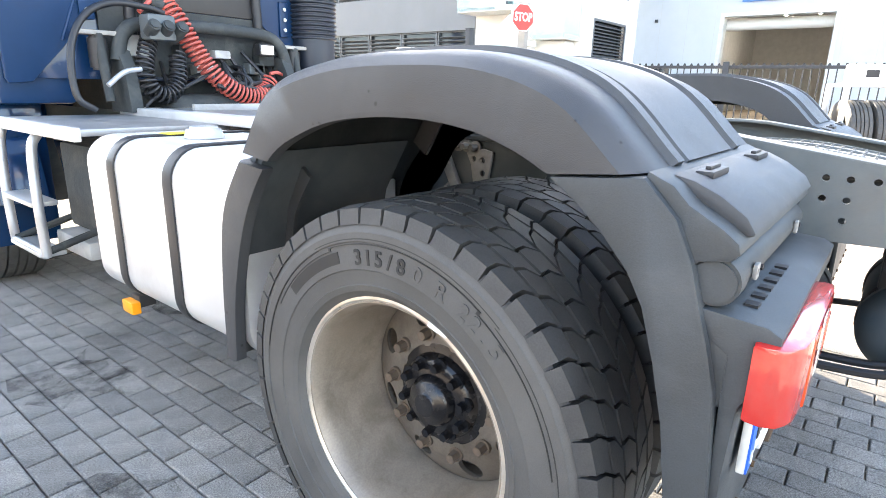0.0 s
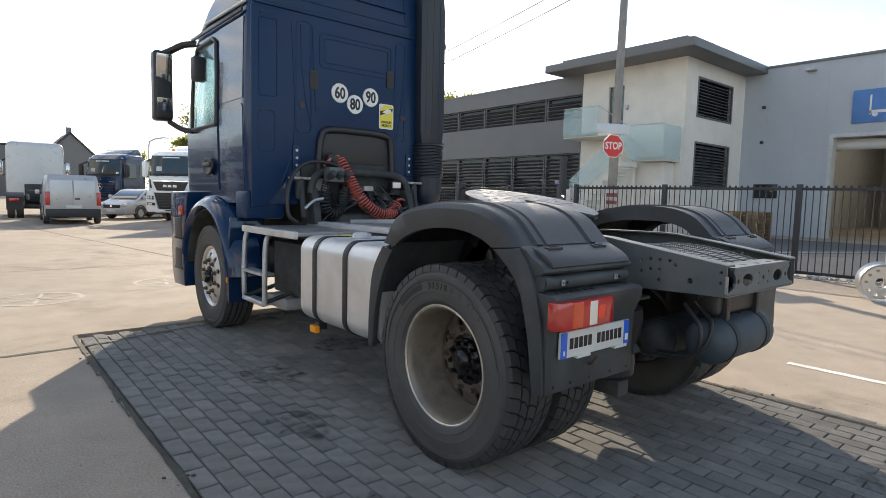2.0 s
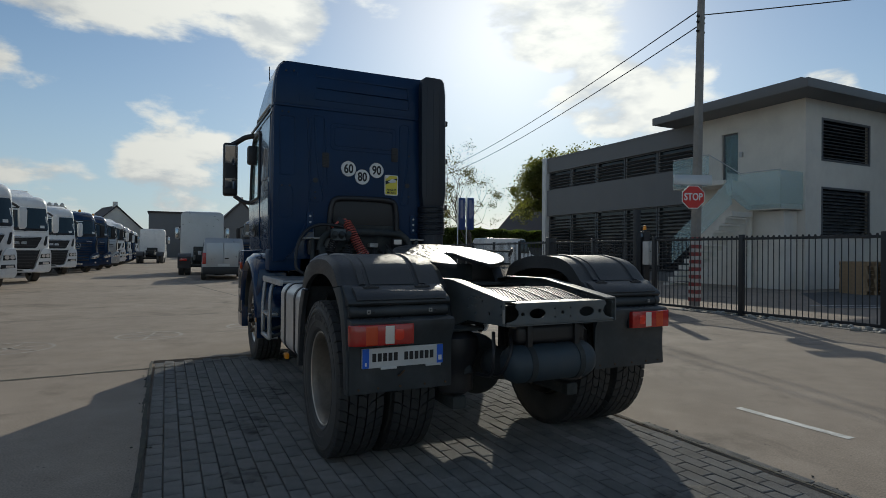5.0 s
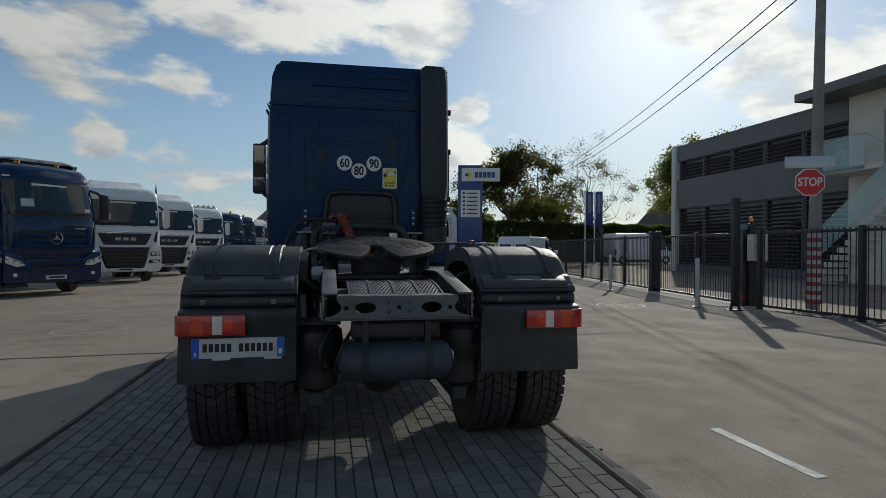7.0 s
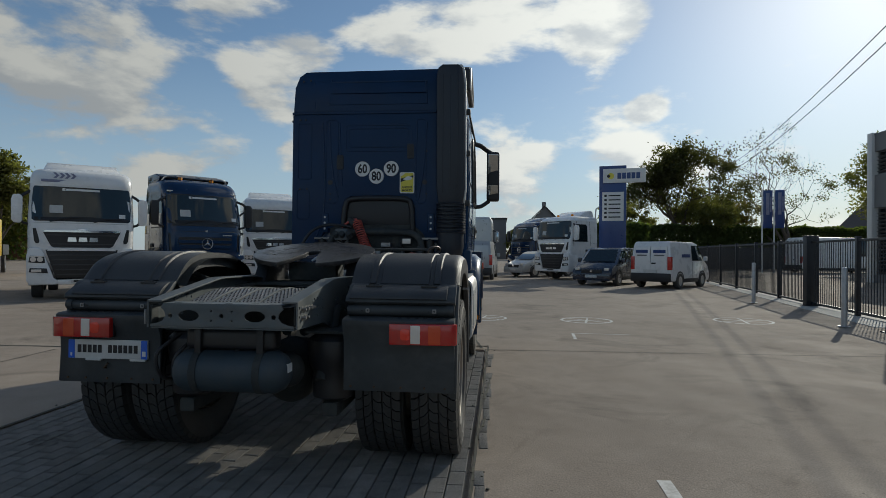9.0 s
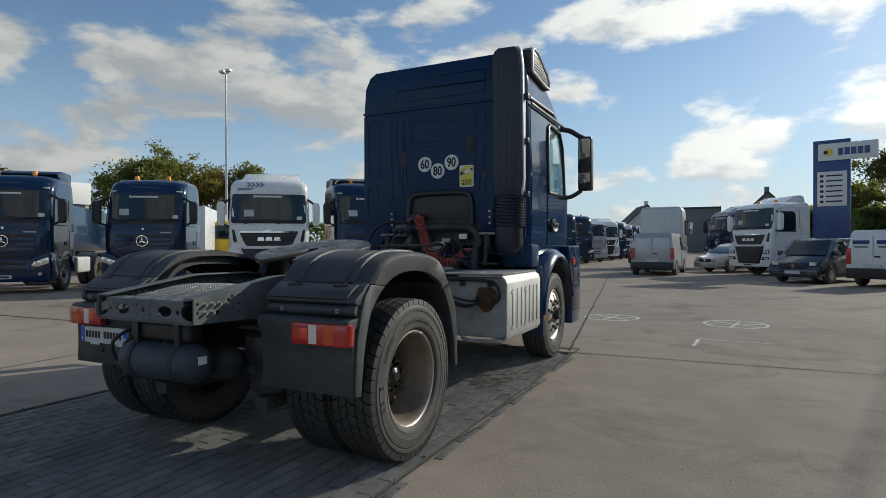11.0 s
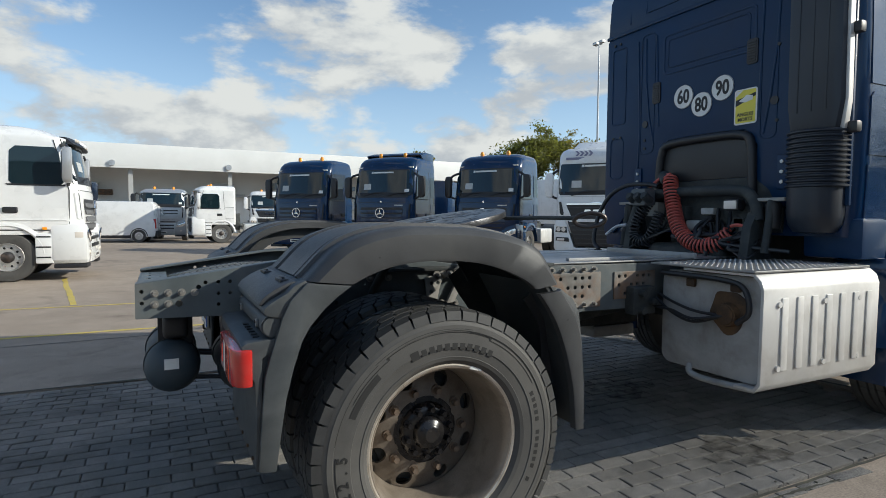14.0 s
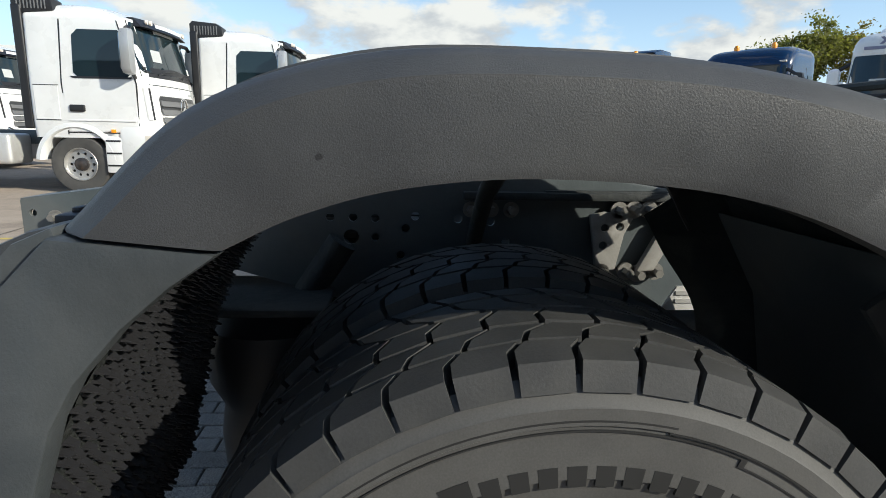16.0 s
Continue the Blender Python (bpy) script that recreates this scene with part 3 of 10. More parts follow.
def b_tube(pts, r, seg=8, bm=None, caps=True):
    b = bmesh.new()
    P = [Vector(p) for p in pts]
    up = Vector((0, 0, 1))
    rings = []
    for i, p in enumerate(P):
        d = (P[min(i + 1, len(P) - 1)] - P[max(i - 1, 0)]).normalized()
        s = d.cross(up)
        s = s.normalized() if s.length > 1e-3 else d.cross(Vector((1, 0, 0))).normalized()
        u = s.cross(d).normalized()
        up = u
        rr = r[i] if isinstance(r, (list, tuple)) else r
        rings.append([b.verts.new(p + s * math.cos(2 * math.pi * k / seg) * rr + u * math.sin(2 * math.pi * k / seg) * rr) for k in range(seg)])
    for p, q in zip(rings, rings[1:]):
        for k in range(seg):
            b.faces.new((p[k], p[(k + 1) % seg], q[(k + 1) % seg], q[k]))
    if caps:
        b.faces.new(rings[0][::-1])
        b.faces.new(rings[-1])
    return b if bm is None else merge(bm, b)


def b_prism(outline, depth, m=None, bev=0.0, holes=(), bm=None):
    """An outline in x, z, pushed along y from 0 to depth. holes: outlines cut through it."""
    b = bmesh.new()
    loops = [[b.verts.new((x, 0, z)) for x, z in o] for o in (outline, *holes)]
    edges = []
    for lp in loops:
        edges += [b.edges.new((lp[i], lp[(i + 1) % len(lp)])) for i in range(len(lp))]
    if holes:
        fs = bmesh.ops.triangle_fill(b, use_beauty=True, use_dissolve=False, edges=edges)["geom"]
        fs = [f for f in fs if isinstance(f, bmesh.types.BMFace)]
    else:
        fs = [b.faces.new(loops[0])]
    ex = bmesh.ops.extrude_face_region(b, geom=fs)
    bmesh.ops.translate(b, vec=(0, depth, 0), verts=[v for v in ex["geom"] if isinstance(v, bmesh.types.BMVert)])
    bmesh.ops.recalc_face_normals(b, faces=b.faces)
    if bev:
        es = [e for e in b.edges if len(e.link_faces) == 2 and e.calc_face_angle(0) > radians(50)]
        bmesh.ops.bevel(b, geom=es, offset=bev, segments=2, affect="EDGES", profile=0.6)
    if m is not None:
        bmesh.ops.transform(b, matrix=m, verts=b.verts)
    return b if bm is None else merge(bm, b)


def rrect(x0, z0, x1, z1, r, n=5):
    out = []
    for cx, cz, a in ((x1 - r, z1 - r, 0), (x0 + r, z1 - r, 90), (x0 + r, z0 + r, 180), (x1 - r, z0 + r, 270)):
        for k in range(n + 1):
            t = radians(a + 90 * k / n)
            out.append((cx + r * math.cos(t), cz + r * math.sin(t)))
    return out


def circle(cx, cz, r, n=12, rz=None):
    return [(cx + r * math.cos(2 * math.pi * k / n), cz + (rz or r) * math.sin(2 * math.pi * k / n)) for k in range(n)]


def b_text(body, size, m, depth=0.002, align="CENTER", bold=0.0):
    cu = bpy.data.curves.new("txt", "FONT")
    cu.body, cu.size, cu.extrude, cu.align_x, cu.align_y, cu.offset = body, size, depth, align, "CENTER", bold
    cu.resolution_u = 3
    o = bpy.data.objects.new("txt", cu)
    scene.collection.objects.link(o)
    bpy.context.view_layer.update()
    me = bpy.data.meshes.new_from_object(o.evaluated_get(bpy.context.evaluated_depsgraph_get()))
    b = bmesh.new()
    b.from_mesh(me)
    bpy.data.objects.remove(o)
    bpy.data.curves.remove(cu)
    bpy.data.meshes.remove(me)
    bmesh.ops.transform(b, matrix=m, verts=b.verts)
    return b


class Shell:
    """A vehicle body lofted up through (z, half width, front y, back y, corner radius) sections; front bows outward."""
    def __init__(self, sections, bow=0.12):
        self.s, self.bow, self.cols = sections, bow, None

    def at(self, z):
        s = self.s
        if z <= s[0][0]:
            return s[0]
        for a, b in zip(s, s[1:]):
            if z <= b[0]:
                f = (z - a[0]) / (b[0] - a[0])
                return tuple(p + (q - p) * f for p, q in zip(a, b))
        return s[-1]

    def front(self, x, z):
        _, hw, yf, yb, r = self.at(z)
        u = min(1.0, abs(x) / hw)
        y = yf - self.bow * u * u
        lim = hw - r
        if abs(x) > lim:
            k = (abs(x) - lim) / r
            y -= r * (1 - math.sqrt(max(0.0, 1 - min(1, k) ** 2)))
        return Vector((x, y, z))

    def side(self, sgn, y, z):
        _, hw, yf, yb, r = self.at(z)
        return Vector((sgn * hw, y, z))

    def body(self, open_bottom=False, n=7):
        bm = bmesh.new()
        rings = []
        for z, hw, yf, yb, r in self.s:
            pts = []
            rb = min(r, 0.09)
            for i in range(17):                                    # front, right to left
                x = hw * math.sin(math.pi / 2 * (1 - 2 * i / 16))
                pts.append(self.front(x, z))
            y_low = pts[-1].y
            ys = [y_low + (yb + rb - y_low) * i / 6 for i in range(1, 6)] if not self.cols else [min(c, y_low - 0.004 * (k + 1)) for k, c in enumerate(self.cols)]
            for y in ys:
                pts.append(Vector((-hw, y, z)))
            for k in range(5):
                a = math.pi / 2 * k / 4
                pts.append(Vector((-hw + rb - rb * math.cos(a), yb + rb - rb * math.sin(a), z)))
            for k in range(5):
                a = math.pi / 2 * k / 4
                pts.append(Vector((hw - rb + rb * math.sin(a), yb + rb - rb * math.cos(a), z)))
            for y in ys[::-1]:
                pts.append(Vector((hw, y, z)))
            rings.append([bm.verts.new(p) for p in pts])
        for p, q in zip(rings, rings[1:]):
            for k in range(len(p)):
                bm.faces.new((p[k], p[(k + 1) % len(p)], q[(k + 1) % len(p)], q[k]))
        bm.faces.new(rings[-1])
        if not open_bottom:
            bm.faces.new(rings[0][::-1])
        return bm

    def patch(self, where, rows, off=0.006, nu=8, thick=0.02):
        """A raised piece of the skin. rows: (z, from, to) upward; where: front, left, right."""
        bm = bmesh.new()
        g = []
        for z, a, b in rows:
            line = []
            for i in range(nu + 1):
                u = a + (b - a) * i / nu
                if where == "front":
                    p = self.front(u, z) + Vector((0, off, 0))
                else:
                    sg = -1 if where == "left" else 1
                    p = self.side(sg, u, z) + Vector((sg * off, 0, 0))
                line.append(bm.verts.new(p))
            g.append(line)
        fs = []
        for p, q in zip(g, g[1:]):
            for k in range(nu):
                fs.append(bm.faces.new((p[k], p[k + 1], q[k + 1], q[k])))
        ex = bmesh.ops.extrude_face_region(bm, geom=fs)
        d = Vector((0, -thick, 0)) if where == "front" else Vector((thick if where == "left" else -thick, 0, 0))
        bmesh.ops.translate(bm, vec=d, verts=[v for v in ex["geom"] if isinstance(v, bmesh.types.BMVert)])
        return bm

# ---- ground ----
PX0, PX1, PY0, PY1 = -2.33, 1.32, -7.6, 4.15       # strip of pavers let into the concrete


def ground_sheet():
    xs, ys = [-900, PX0, PX1, 900], [-900, PY0, PY1, 1500]
    bm = bmesh.new()
    vs = {(i, j): bm.verts.new((xs[i], ys[j], 0)) for i in range(4) for j in range(4)}
    for i in range(3):
        for j in range(3):
            if (i, j) != (1, 1):
                bm.faces.new((vs[i, j], vs[i + 1, j], vs[i + 1, j + 1], vs[i, j + 1]))
    lo = [bm.verts.new((x, y, -0.03)) for x, y in ((PX0, PY0), (PX1, PY0), (PX1, PY1), (PX0, PY1))]
    hi = [vs[1, 1], vs[2, 1], vs[2, 2], vs[1, 2]]
    for k in range(4):
        bm.faces.new((hi[k], hi[(k + 1) % 4], lo[(k + 1) % 4], lo[k]))
    bm.faces.new(lo)
    return bm


g = part("ground", ground_sheet(), "concrete", smooth=0)
tagged(g, "weathered grey-beige concrete yard", "ground", kind="structure")


def ragged(p, q, w, z=0.004, seed=0, rough=0.35, step=0.06):
    """A flat ragged-edged strip between two points."""
    rng = random.Random(seed)
    p, q = Vector((*p, 0)), Vector((*q, 0))
    d = (q - p)
    n = max(2, int(d.length / step))
    s = Vector((-d.y, d.x, 0)).normalized()
    bm = bmesh.new()
    rows, drift, wa, wb = [], 0.0, 0.0, 0.0
    for i in range(n + 1):
        drift = drift * 0.93 + rng.uniform(-1, 1) * w * 0.10
        wa, wb = wa * 0.7 + rng.uniform(-rough, rough) * 0.55, wb * 0.7 + rng.uniform(-rough, rough) * 0.55
        c = p + d * i / n + s * drift
        a, b = w * max(0.12, 0.5 + wa), w * max(0.12, 0.5 + wb)
        rows.append((bm.verts.new(c + s * a + Vector((0, 0, z))), bm.verts.new(c - s * b + Vector((0, 0, z)))))
    for a, b in zip(rows, rows[1:]):
        bm.faces.new((a[0], a[1], b[1], b[0]))
    return bm


k = 0
for p, q, w, zz in (((PX0 - 0.005, -7.6), (PX0 - 0.005, 4.1), 0.03, 0.006), ((PX1 + 0.02, -7.6), (PX1 + 0.02, 4.4), 0.02, 0.006), ((-14, 3.0), (-2.3, 3.62), 0.05, 0.004), ((-2.4, 3.62), (1.35, 4.42), 0.045, 0.008),
                    ((1.25, 4.25), (-1.12, 20.5), 0.035, 0.005), ((-1.12, 20.5), (-3.4, 36), 0.02, 0.004),
                    ((-2.35, -4.6), (-16, -5.4), 0.02, 0.004), ((-3.9, -9), (-4.6, 3.3), 0.018, 0.004), ((-16, 9.3), (1.2, 9.6), 0.02, 0.004), ((1.3, 4.13), (4.0, 4.23), 0.024, 0.005), ((4.0, 4.23), (9.4, 4.5), 0.016, 0.004), ((-16, 15.5), (10.5, 16), 0.015, 0.004)):
    k += 1
    tagged(part("joint", ragged(p, q, w, zz, k, 0.3 if w > 0.04 else 0.2), "joint", smooth=0), "dark sealed joint between the concrete slabs", "ground joint", kind="structure")
for p, q in (((1.35, 1.2), (1.41, 2.3)), ((1.36, 2.9), (1.3, 4.1)), ((1.34, 0.3), (1.38, 0.75)), ((-2.36, 1.6), (-2.34, 2.9)), ((-2.37, 2.6), (-2.34, 3.5))):
    k += 1
    tagged(part("crack_fill", ragged(p, q, 0.018, 0.008, k, 0.8, 0.03), "joint", smooth=0), "crumbling dark joint filling beside the pavers", "ground joint", kind="structure")
# lost fill: lumps in the worst cracks
rng = random.Random(5)
lump = bmesh.new()
for i in range(70):
    e = rng.random()
    x, y = (PX1 + 0.03 + rng.gauss(0, 0.05), rng.uniform(-2.5, 4.2)) if e < 0.6 else (PX0 + rng.gauss(0, 0.04), rng.uniform(-1, 3.6))
    s = rng.uniform(0.004, 0.014)
    bmesh.ops.create_icosphere(lump, subdivisions=1, radius=s, matrix=Matrix.LocRotScale((x, y, 0.006), None, (1, 1, 0.5)))
tagged(part("grit", lump, "joint"), "loose dark grit along the joints", "grit", kind="stuff")


def mark_line(name, p, q, w, material, label, z=0.003):
    tagged(part(name, ragged(p, q, w, z, int(abs(p[0] * 91 + q[1] * 7)), 0.06, 0.1), material, smooth=0), label, "road marking", kind="structure")


mark_line("white_line", (2.51, -0.40), (2.535, -1.35), 0.085, "paintline", "worn white line on concrete")
mark_line("white_line", (2.79, 6.02), (3.74, 5.97), 0.035, "paintline", "faint white line on concrete")
mark_line("white_line", (2.77, 6.0), (2.72, 5.35), 0.05, "paintline", "faint white line on concrete")
for p, q in (((-7.2, 0.42), (-4.85, 0.37)), ((-7.15, 0.4), (-7.3, -5)), ((-4.85, 0.37), (-4.75, -5.6)), ((-9.6, 0.5), (-7.15, 0.45)), ((-11.5, -1.2), (-7.3, -0.6)), ((-12, -2.9), (-7.4, -2.2)), ((-11, 2.2), (-7.2, 1.7))):
    mark_line("yellow_line", p, q, 0.09, "yellowline", "worn yellow parking line on concrete")


def painted_ring(x, y, rx, ry=None):
    ry = ry or rx
    rng = random.Random(int(x * 10 + y * 31))
    bm = bmesh.new()
    n, rows = 48, []
    for i in range(n):
        a = 2 * math.pi * i / n
        w = 0.055 + rng.uniform(-0.014, 0.014)
        rows.append([bm.verts.new((x + (rx - e) * math.cos(a), y + (ry - e) * math.sin(a), 0.003)) for e in (0, w)])
    for i in range(n):
        p, q = rows[i], rows[(i + 1) % n]
        bm.faces.new((p[0], p[1], q[1], q[0]))
    for a in (20, 80, 140):
        c, s = math.cos(radians(a)), math.sin(radians(a))
        e = ragged((x - c * rx * 0.86, y - s * ry * 0.86), (x + c * rx * 0.86, y + s * ry * 0.86), 0.045, 0.003, int(a), 0.2, 0.05)
        merge(bm, e)
    tagged(part("painted_ring", bm, "paintline" if x > 0 else "paintfaded", smooth=0), "worn white painted ring with crossed strokes", "road marking", kind="structure", group="painted rings")


for x, y, r in ((3.30, 8.0, 0.53), (6.58, 8.45, 0.58), (1.15, 8.1, 0.52), (-2.42, 6.5, 0.5), (-0.75, 7.2, 0.45), (-4.15, 5.9, 0.55)):
    painted_ring(x, y, r)
# gravel verge and stones at the foot of the fence
v = b_box(9.30, -14, -0.02, 9.95, 6.6, 0.012, 0.006)
tagged(part("verge", v, "blockgrey"), "gravel strip under the fence", "verge", kind="structure")
st = bmesh.new()
rng = random.Random(8)
for i in range(260):
    bmesh.ops.create_icosphere(st, subdivisions=1, radius=rng.uniform(0.025, 0.075), matrix=Matrix.LocRotScale((9.62 + rng.gauss(0, 0.14), rng.uniform(-2.5, 6.4), 0.02), Euler((rng.random() * 3, rng.random() * 3, 0)), (1, 1.3, 0.7)))
tagged(part("stones", st, "kerb"), "grey stones along the fence foot", "stones", kind="stuff")
# pale concrete sill under the gate
sill = bmesh.new()
a, b = Vector((9.45, 7.6, 0)), Vector((12.3, 25.5, 0))
d = (b - a).normalized(); s = Vector((d.y, -d.x, 0))
vs = [sill.verts.new(c + s * o + Vector((0, 0, z))) for z in (-0.02, 0.012) for c in (a, b) for o in (-0.75, 0.25)]
for f in ((4, 5, 7, 6), (0, 1, 5, 4), (2, 3, 7, 6), (0, 2, 6, 4), (1, 3, 7, 5)):
    sill.faces.new([vs[i] for i in f])
tagged(part("gate_sill", sill, "kerb"), "pale concrete strip under the gate", "kerb", kind="structure")

# darker asphalt of the lot between the office and the hall
lot = bmesh.new()
lot.faces.new([lot.verts.new((x, y, 0.005)) for x, y in ((13.4, 5.1), (17.25, 3.27), (23.75, 0.2), (23.75, 9.0), (18.5, 9.0))])
tagged(part("lot", lot, "asphalt", smooth=0), "dark worn asphalt of the office car park", "asphalt", kind="structure")
for d in (0.25, 0.75):
    mark_line("white_line", (13.6, 5.02 + d), (20.0, 1.98 + d), 0.1, "paintline", "white bay line on dark asphalt", 0.009)

edge = thing("edging", "broken narrow edging stones between pavers and concrete", "edging", kind="structure")
rng = random.Random(31)
y = -3.0
while y < 4.1:
    L = rng.uniform(0.14, 0.42)
    w = rng.uniform(0.05, 0.085)
    if rng.random() < 0.85:
        bm = b_box(-w / 2, -L / 2 + 0.006, -0.02, w / 2, L / 2 - 0.006, 0.004 + rng.uniform(-0.001, 0.003), 0.003)
        for v in bm.verts:
            v.co.x += 0.010 * math.sin(v.co.y * 23 + y * 7)
        part("edging_stone", bm, "paver", edge, "", pose(PX1 + 0.065, y + L / 2, 0, 0, 0, rng.uniform(-2.5, 2.5)))
    y += L

# ---- the tractor unit ----
truck = thing("tractor_truck", "dark blue two-axle tractor truck without trailer, parked on grey pavers", "truck")
RX = pose(0, 0, 0, 0, 90, 0)


def b_tyre(drive=True):
    """A truck tyre about the x axis, half a metre in radius, outboard towards +x."""
    prof = [(0.295, -0.10), (0.33, -0.135), (0.40, -0.152), (0.46, -0.1495), (0.488, -0.1445), (0.504, -0.134), (0.507, -0.06), (0.507, 0.06),
            (0.504, 0.134), (0.488, 0.1445), (0.474, 0.1480), (0.472, 0.1505), (0.452, 0.1520), (0.45, 0.1490), (0.40, 0.1525), (0.388, 0.1525), (0.386, 0.1495),
            (0.352, 0.145), (0.35, 0.1475), (0.335, 0.142), (0.333, 0.138), (0.312, 0.122), (0.305, 0.112), (0.295, 0.10)]
    bm = b_lathe(prof, 92)
    n = 46 if drive else 60
    if drive:                                      # inner edge, outer edge, phase, gap, skew, zigzag
        rows = [(-0.142, -0.091, 0.0, 0.10, -0.25, 0.10), (-0.085, -0.034, 0.5, 0.09, -0.55, 0.16), (-0.028, 0.028, 0.15, 0.09, 0.30, 0.16), (0.034, 0.085, 0.5, 0.09, 0.55, 0.16), (0.091, 0.142, 0.0, 0.10, 0.25, 0.10)]
    else:
        rows = [(x0, x1, 0.0, 0.012, 0.0, 0.0) for x0, x1 in ((-0.140, -0.088), (-0.076, -0.029), (-0.017, 0.017), (0.029, 0.076), (0.088, 0.140))]
    rng = random.Random(4)
    unit = 2 * math.pi / n
    for x0, x1, ph, gap, skew, zig in rows:
        edge = 1 if x1 > 0.13 else -1 if x0 < -0.13 else 0      # shoulder blocks run down the sidewall
        for i in range(n):
            top = 0.531 - rng.random() * 0.0012
            lo, hi = [], []
            for s, e in ((0, 0), (0.5, 0), (1, 0), (1, 1), (0.5, 1), (0, 1)):
                x = x0 + (x1 - x0) * s
                a = (i + ph + (1 - gap / 2 if e else gap / 2)) * unit + unit * (skew * (s - 0.5) + (zig if s == 0.5 else 0.0))
                out = edge and abs(x) > 0.13
                ins = 0.0020 * (1 - 2 * e)
                rt = top - (0.006 if out else 0.0)
                rb, xb = (0.490, edge * 0.1478) if out else (0.504, x)
                lo.append(bm.verts.new((xb, rb * math.cos(a), rb * math.sin(a))))
                hi.append(bm.verts.new((x + (0.0015 if s == 0 else -0.0015 if s == 1 else 0), rt * math.cos(a + ins), rt * math.sin(a + ins))))
            bm.faces.new(hi)
            for k in range(6):
                bm.faces.new((lo[k], lo[(k + 1) % 6], hi[(k + 1) % 6], hi[k]))
            if edge:                               # closes the foot of the block on the sidewall
                bm.faces.new([lo[k] for k in ((2, 3, 4, 1) if edge > 0 else (0, 1, 4, 5))])
    bmesh.ops.recalc_face_normals(bm, faces=bm.faces)
    return bm


def arc_text(body, r, a_mid, size, x, step, bold=0.001):
    """Characters set round a sidewall; a_mid in degrees from straight up, clockwise seen from outboard."""
    bm = bmesh.new()
    for i, ch in enumerate(body):
        if ch == " ":
            continue
        a = a_mid + (i - (len(body) - 1) / 2) * step
        g = b_text(ch, size, Matrix.Identity(4), 0.0012, bold=bold)
        m = pose(x, 0, 0) @ pose(0, 0, 0, -a, 0, 0) @ pose(0, 0, r) @ pose(0, 0, 0, 90, 0, 90)
        merge(bm, g, m)
    return bm


def arc_bars(bars, x, th=0.0007):
    """Raised plain bars round a sidewall: (from angle, to angle, inner radius, outer radius)."""
    bm = bmesh.new()
    for a0, a1, r0, r1 in bars:
        n = max(2, int(abs(a1 - a0) / 2.5))
        g = []
        for i in range(n + 1):
            a = radians(a0 + (a1 - a0) * i / n)
            g.append([bm.verts.new((xx, -math.sin(a) * r * -1, math.cos(a) * r)) for r, xx in ((r0, x - 0.012), (r0, x + th), (r1, x + th), (r1, x - 0.012))])
        for p, q in zip(g, g[1:]):
            for k in range(3):
                bm.faces.new((p[k], p[k + 1], q[k + 1], q[k]))
        bm.faces.new(g[0]); bm.faces.new(g[-1][::-1])
    return bm


tyre_drive = finish("tyre", b_tyre(True), "rubber")
tyre_drive.materials.append(M["tread"])
for _p in tyre_drive.polygons:
    if math.hypot(_p.center.y, _p.center.z) > 0.489:
        _p.material_index = 1
tyre_steer = finish("tyre", b_tyre(False), "rubber")
nut_mesh = finish("wheel_nut", b_cyl(0.0165, 0.036, RX, 6, 0.0135, bm=b_cyl(0.021, 0.01, pose(-0.013, 0, 0) @ RX, 14)), "nut")
hub_bolt_mesh = finish("hub_bolt", b_cyl(0.0135, 0.034, pose(0.006, 0, 0) @ RX, 6, 0.012, bm=b_cyl(0.021, 0.010, pose(-0.008, 0, 0) @ RX, 14)), "hub")
bolt_mesh = finish("bolt", b_cyl(0.013, 0.036, pose(0.006, 0, 0) @ RX, 6, 0.011, bm=b_cyl(0.022, 0.008, pose(-0.008, 0, 0) @ RX, 14)), "bolt")


def mesh_child(name, me, parent, m, label=""):
    o = new(name, me)
    o.parent, o.matrix_basis = parent, m
    if label:
        o["label"] = label
    return o


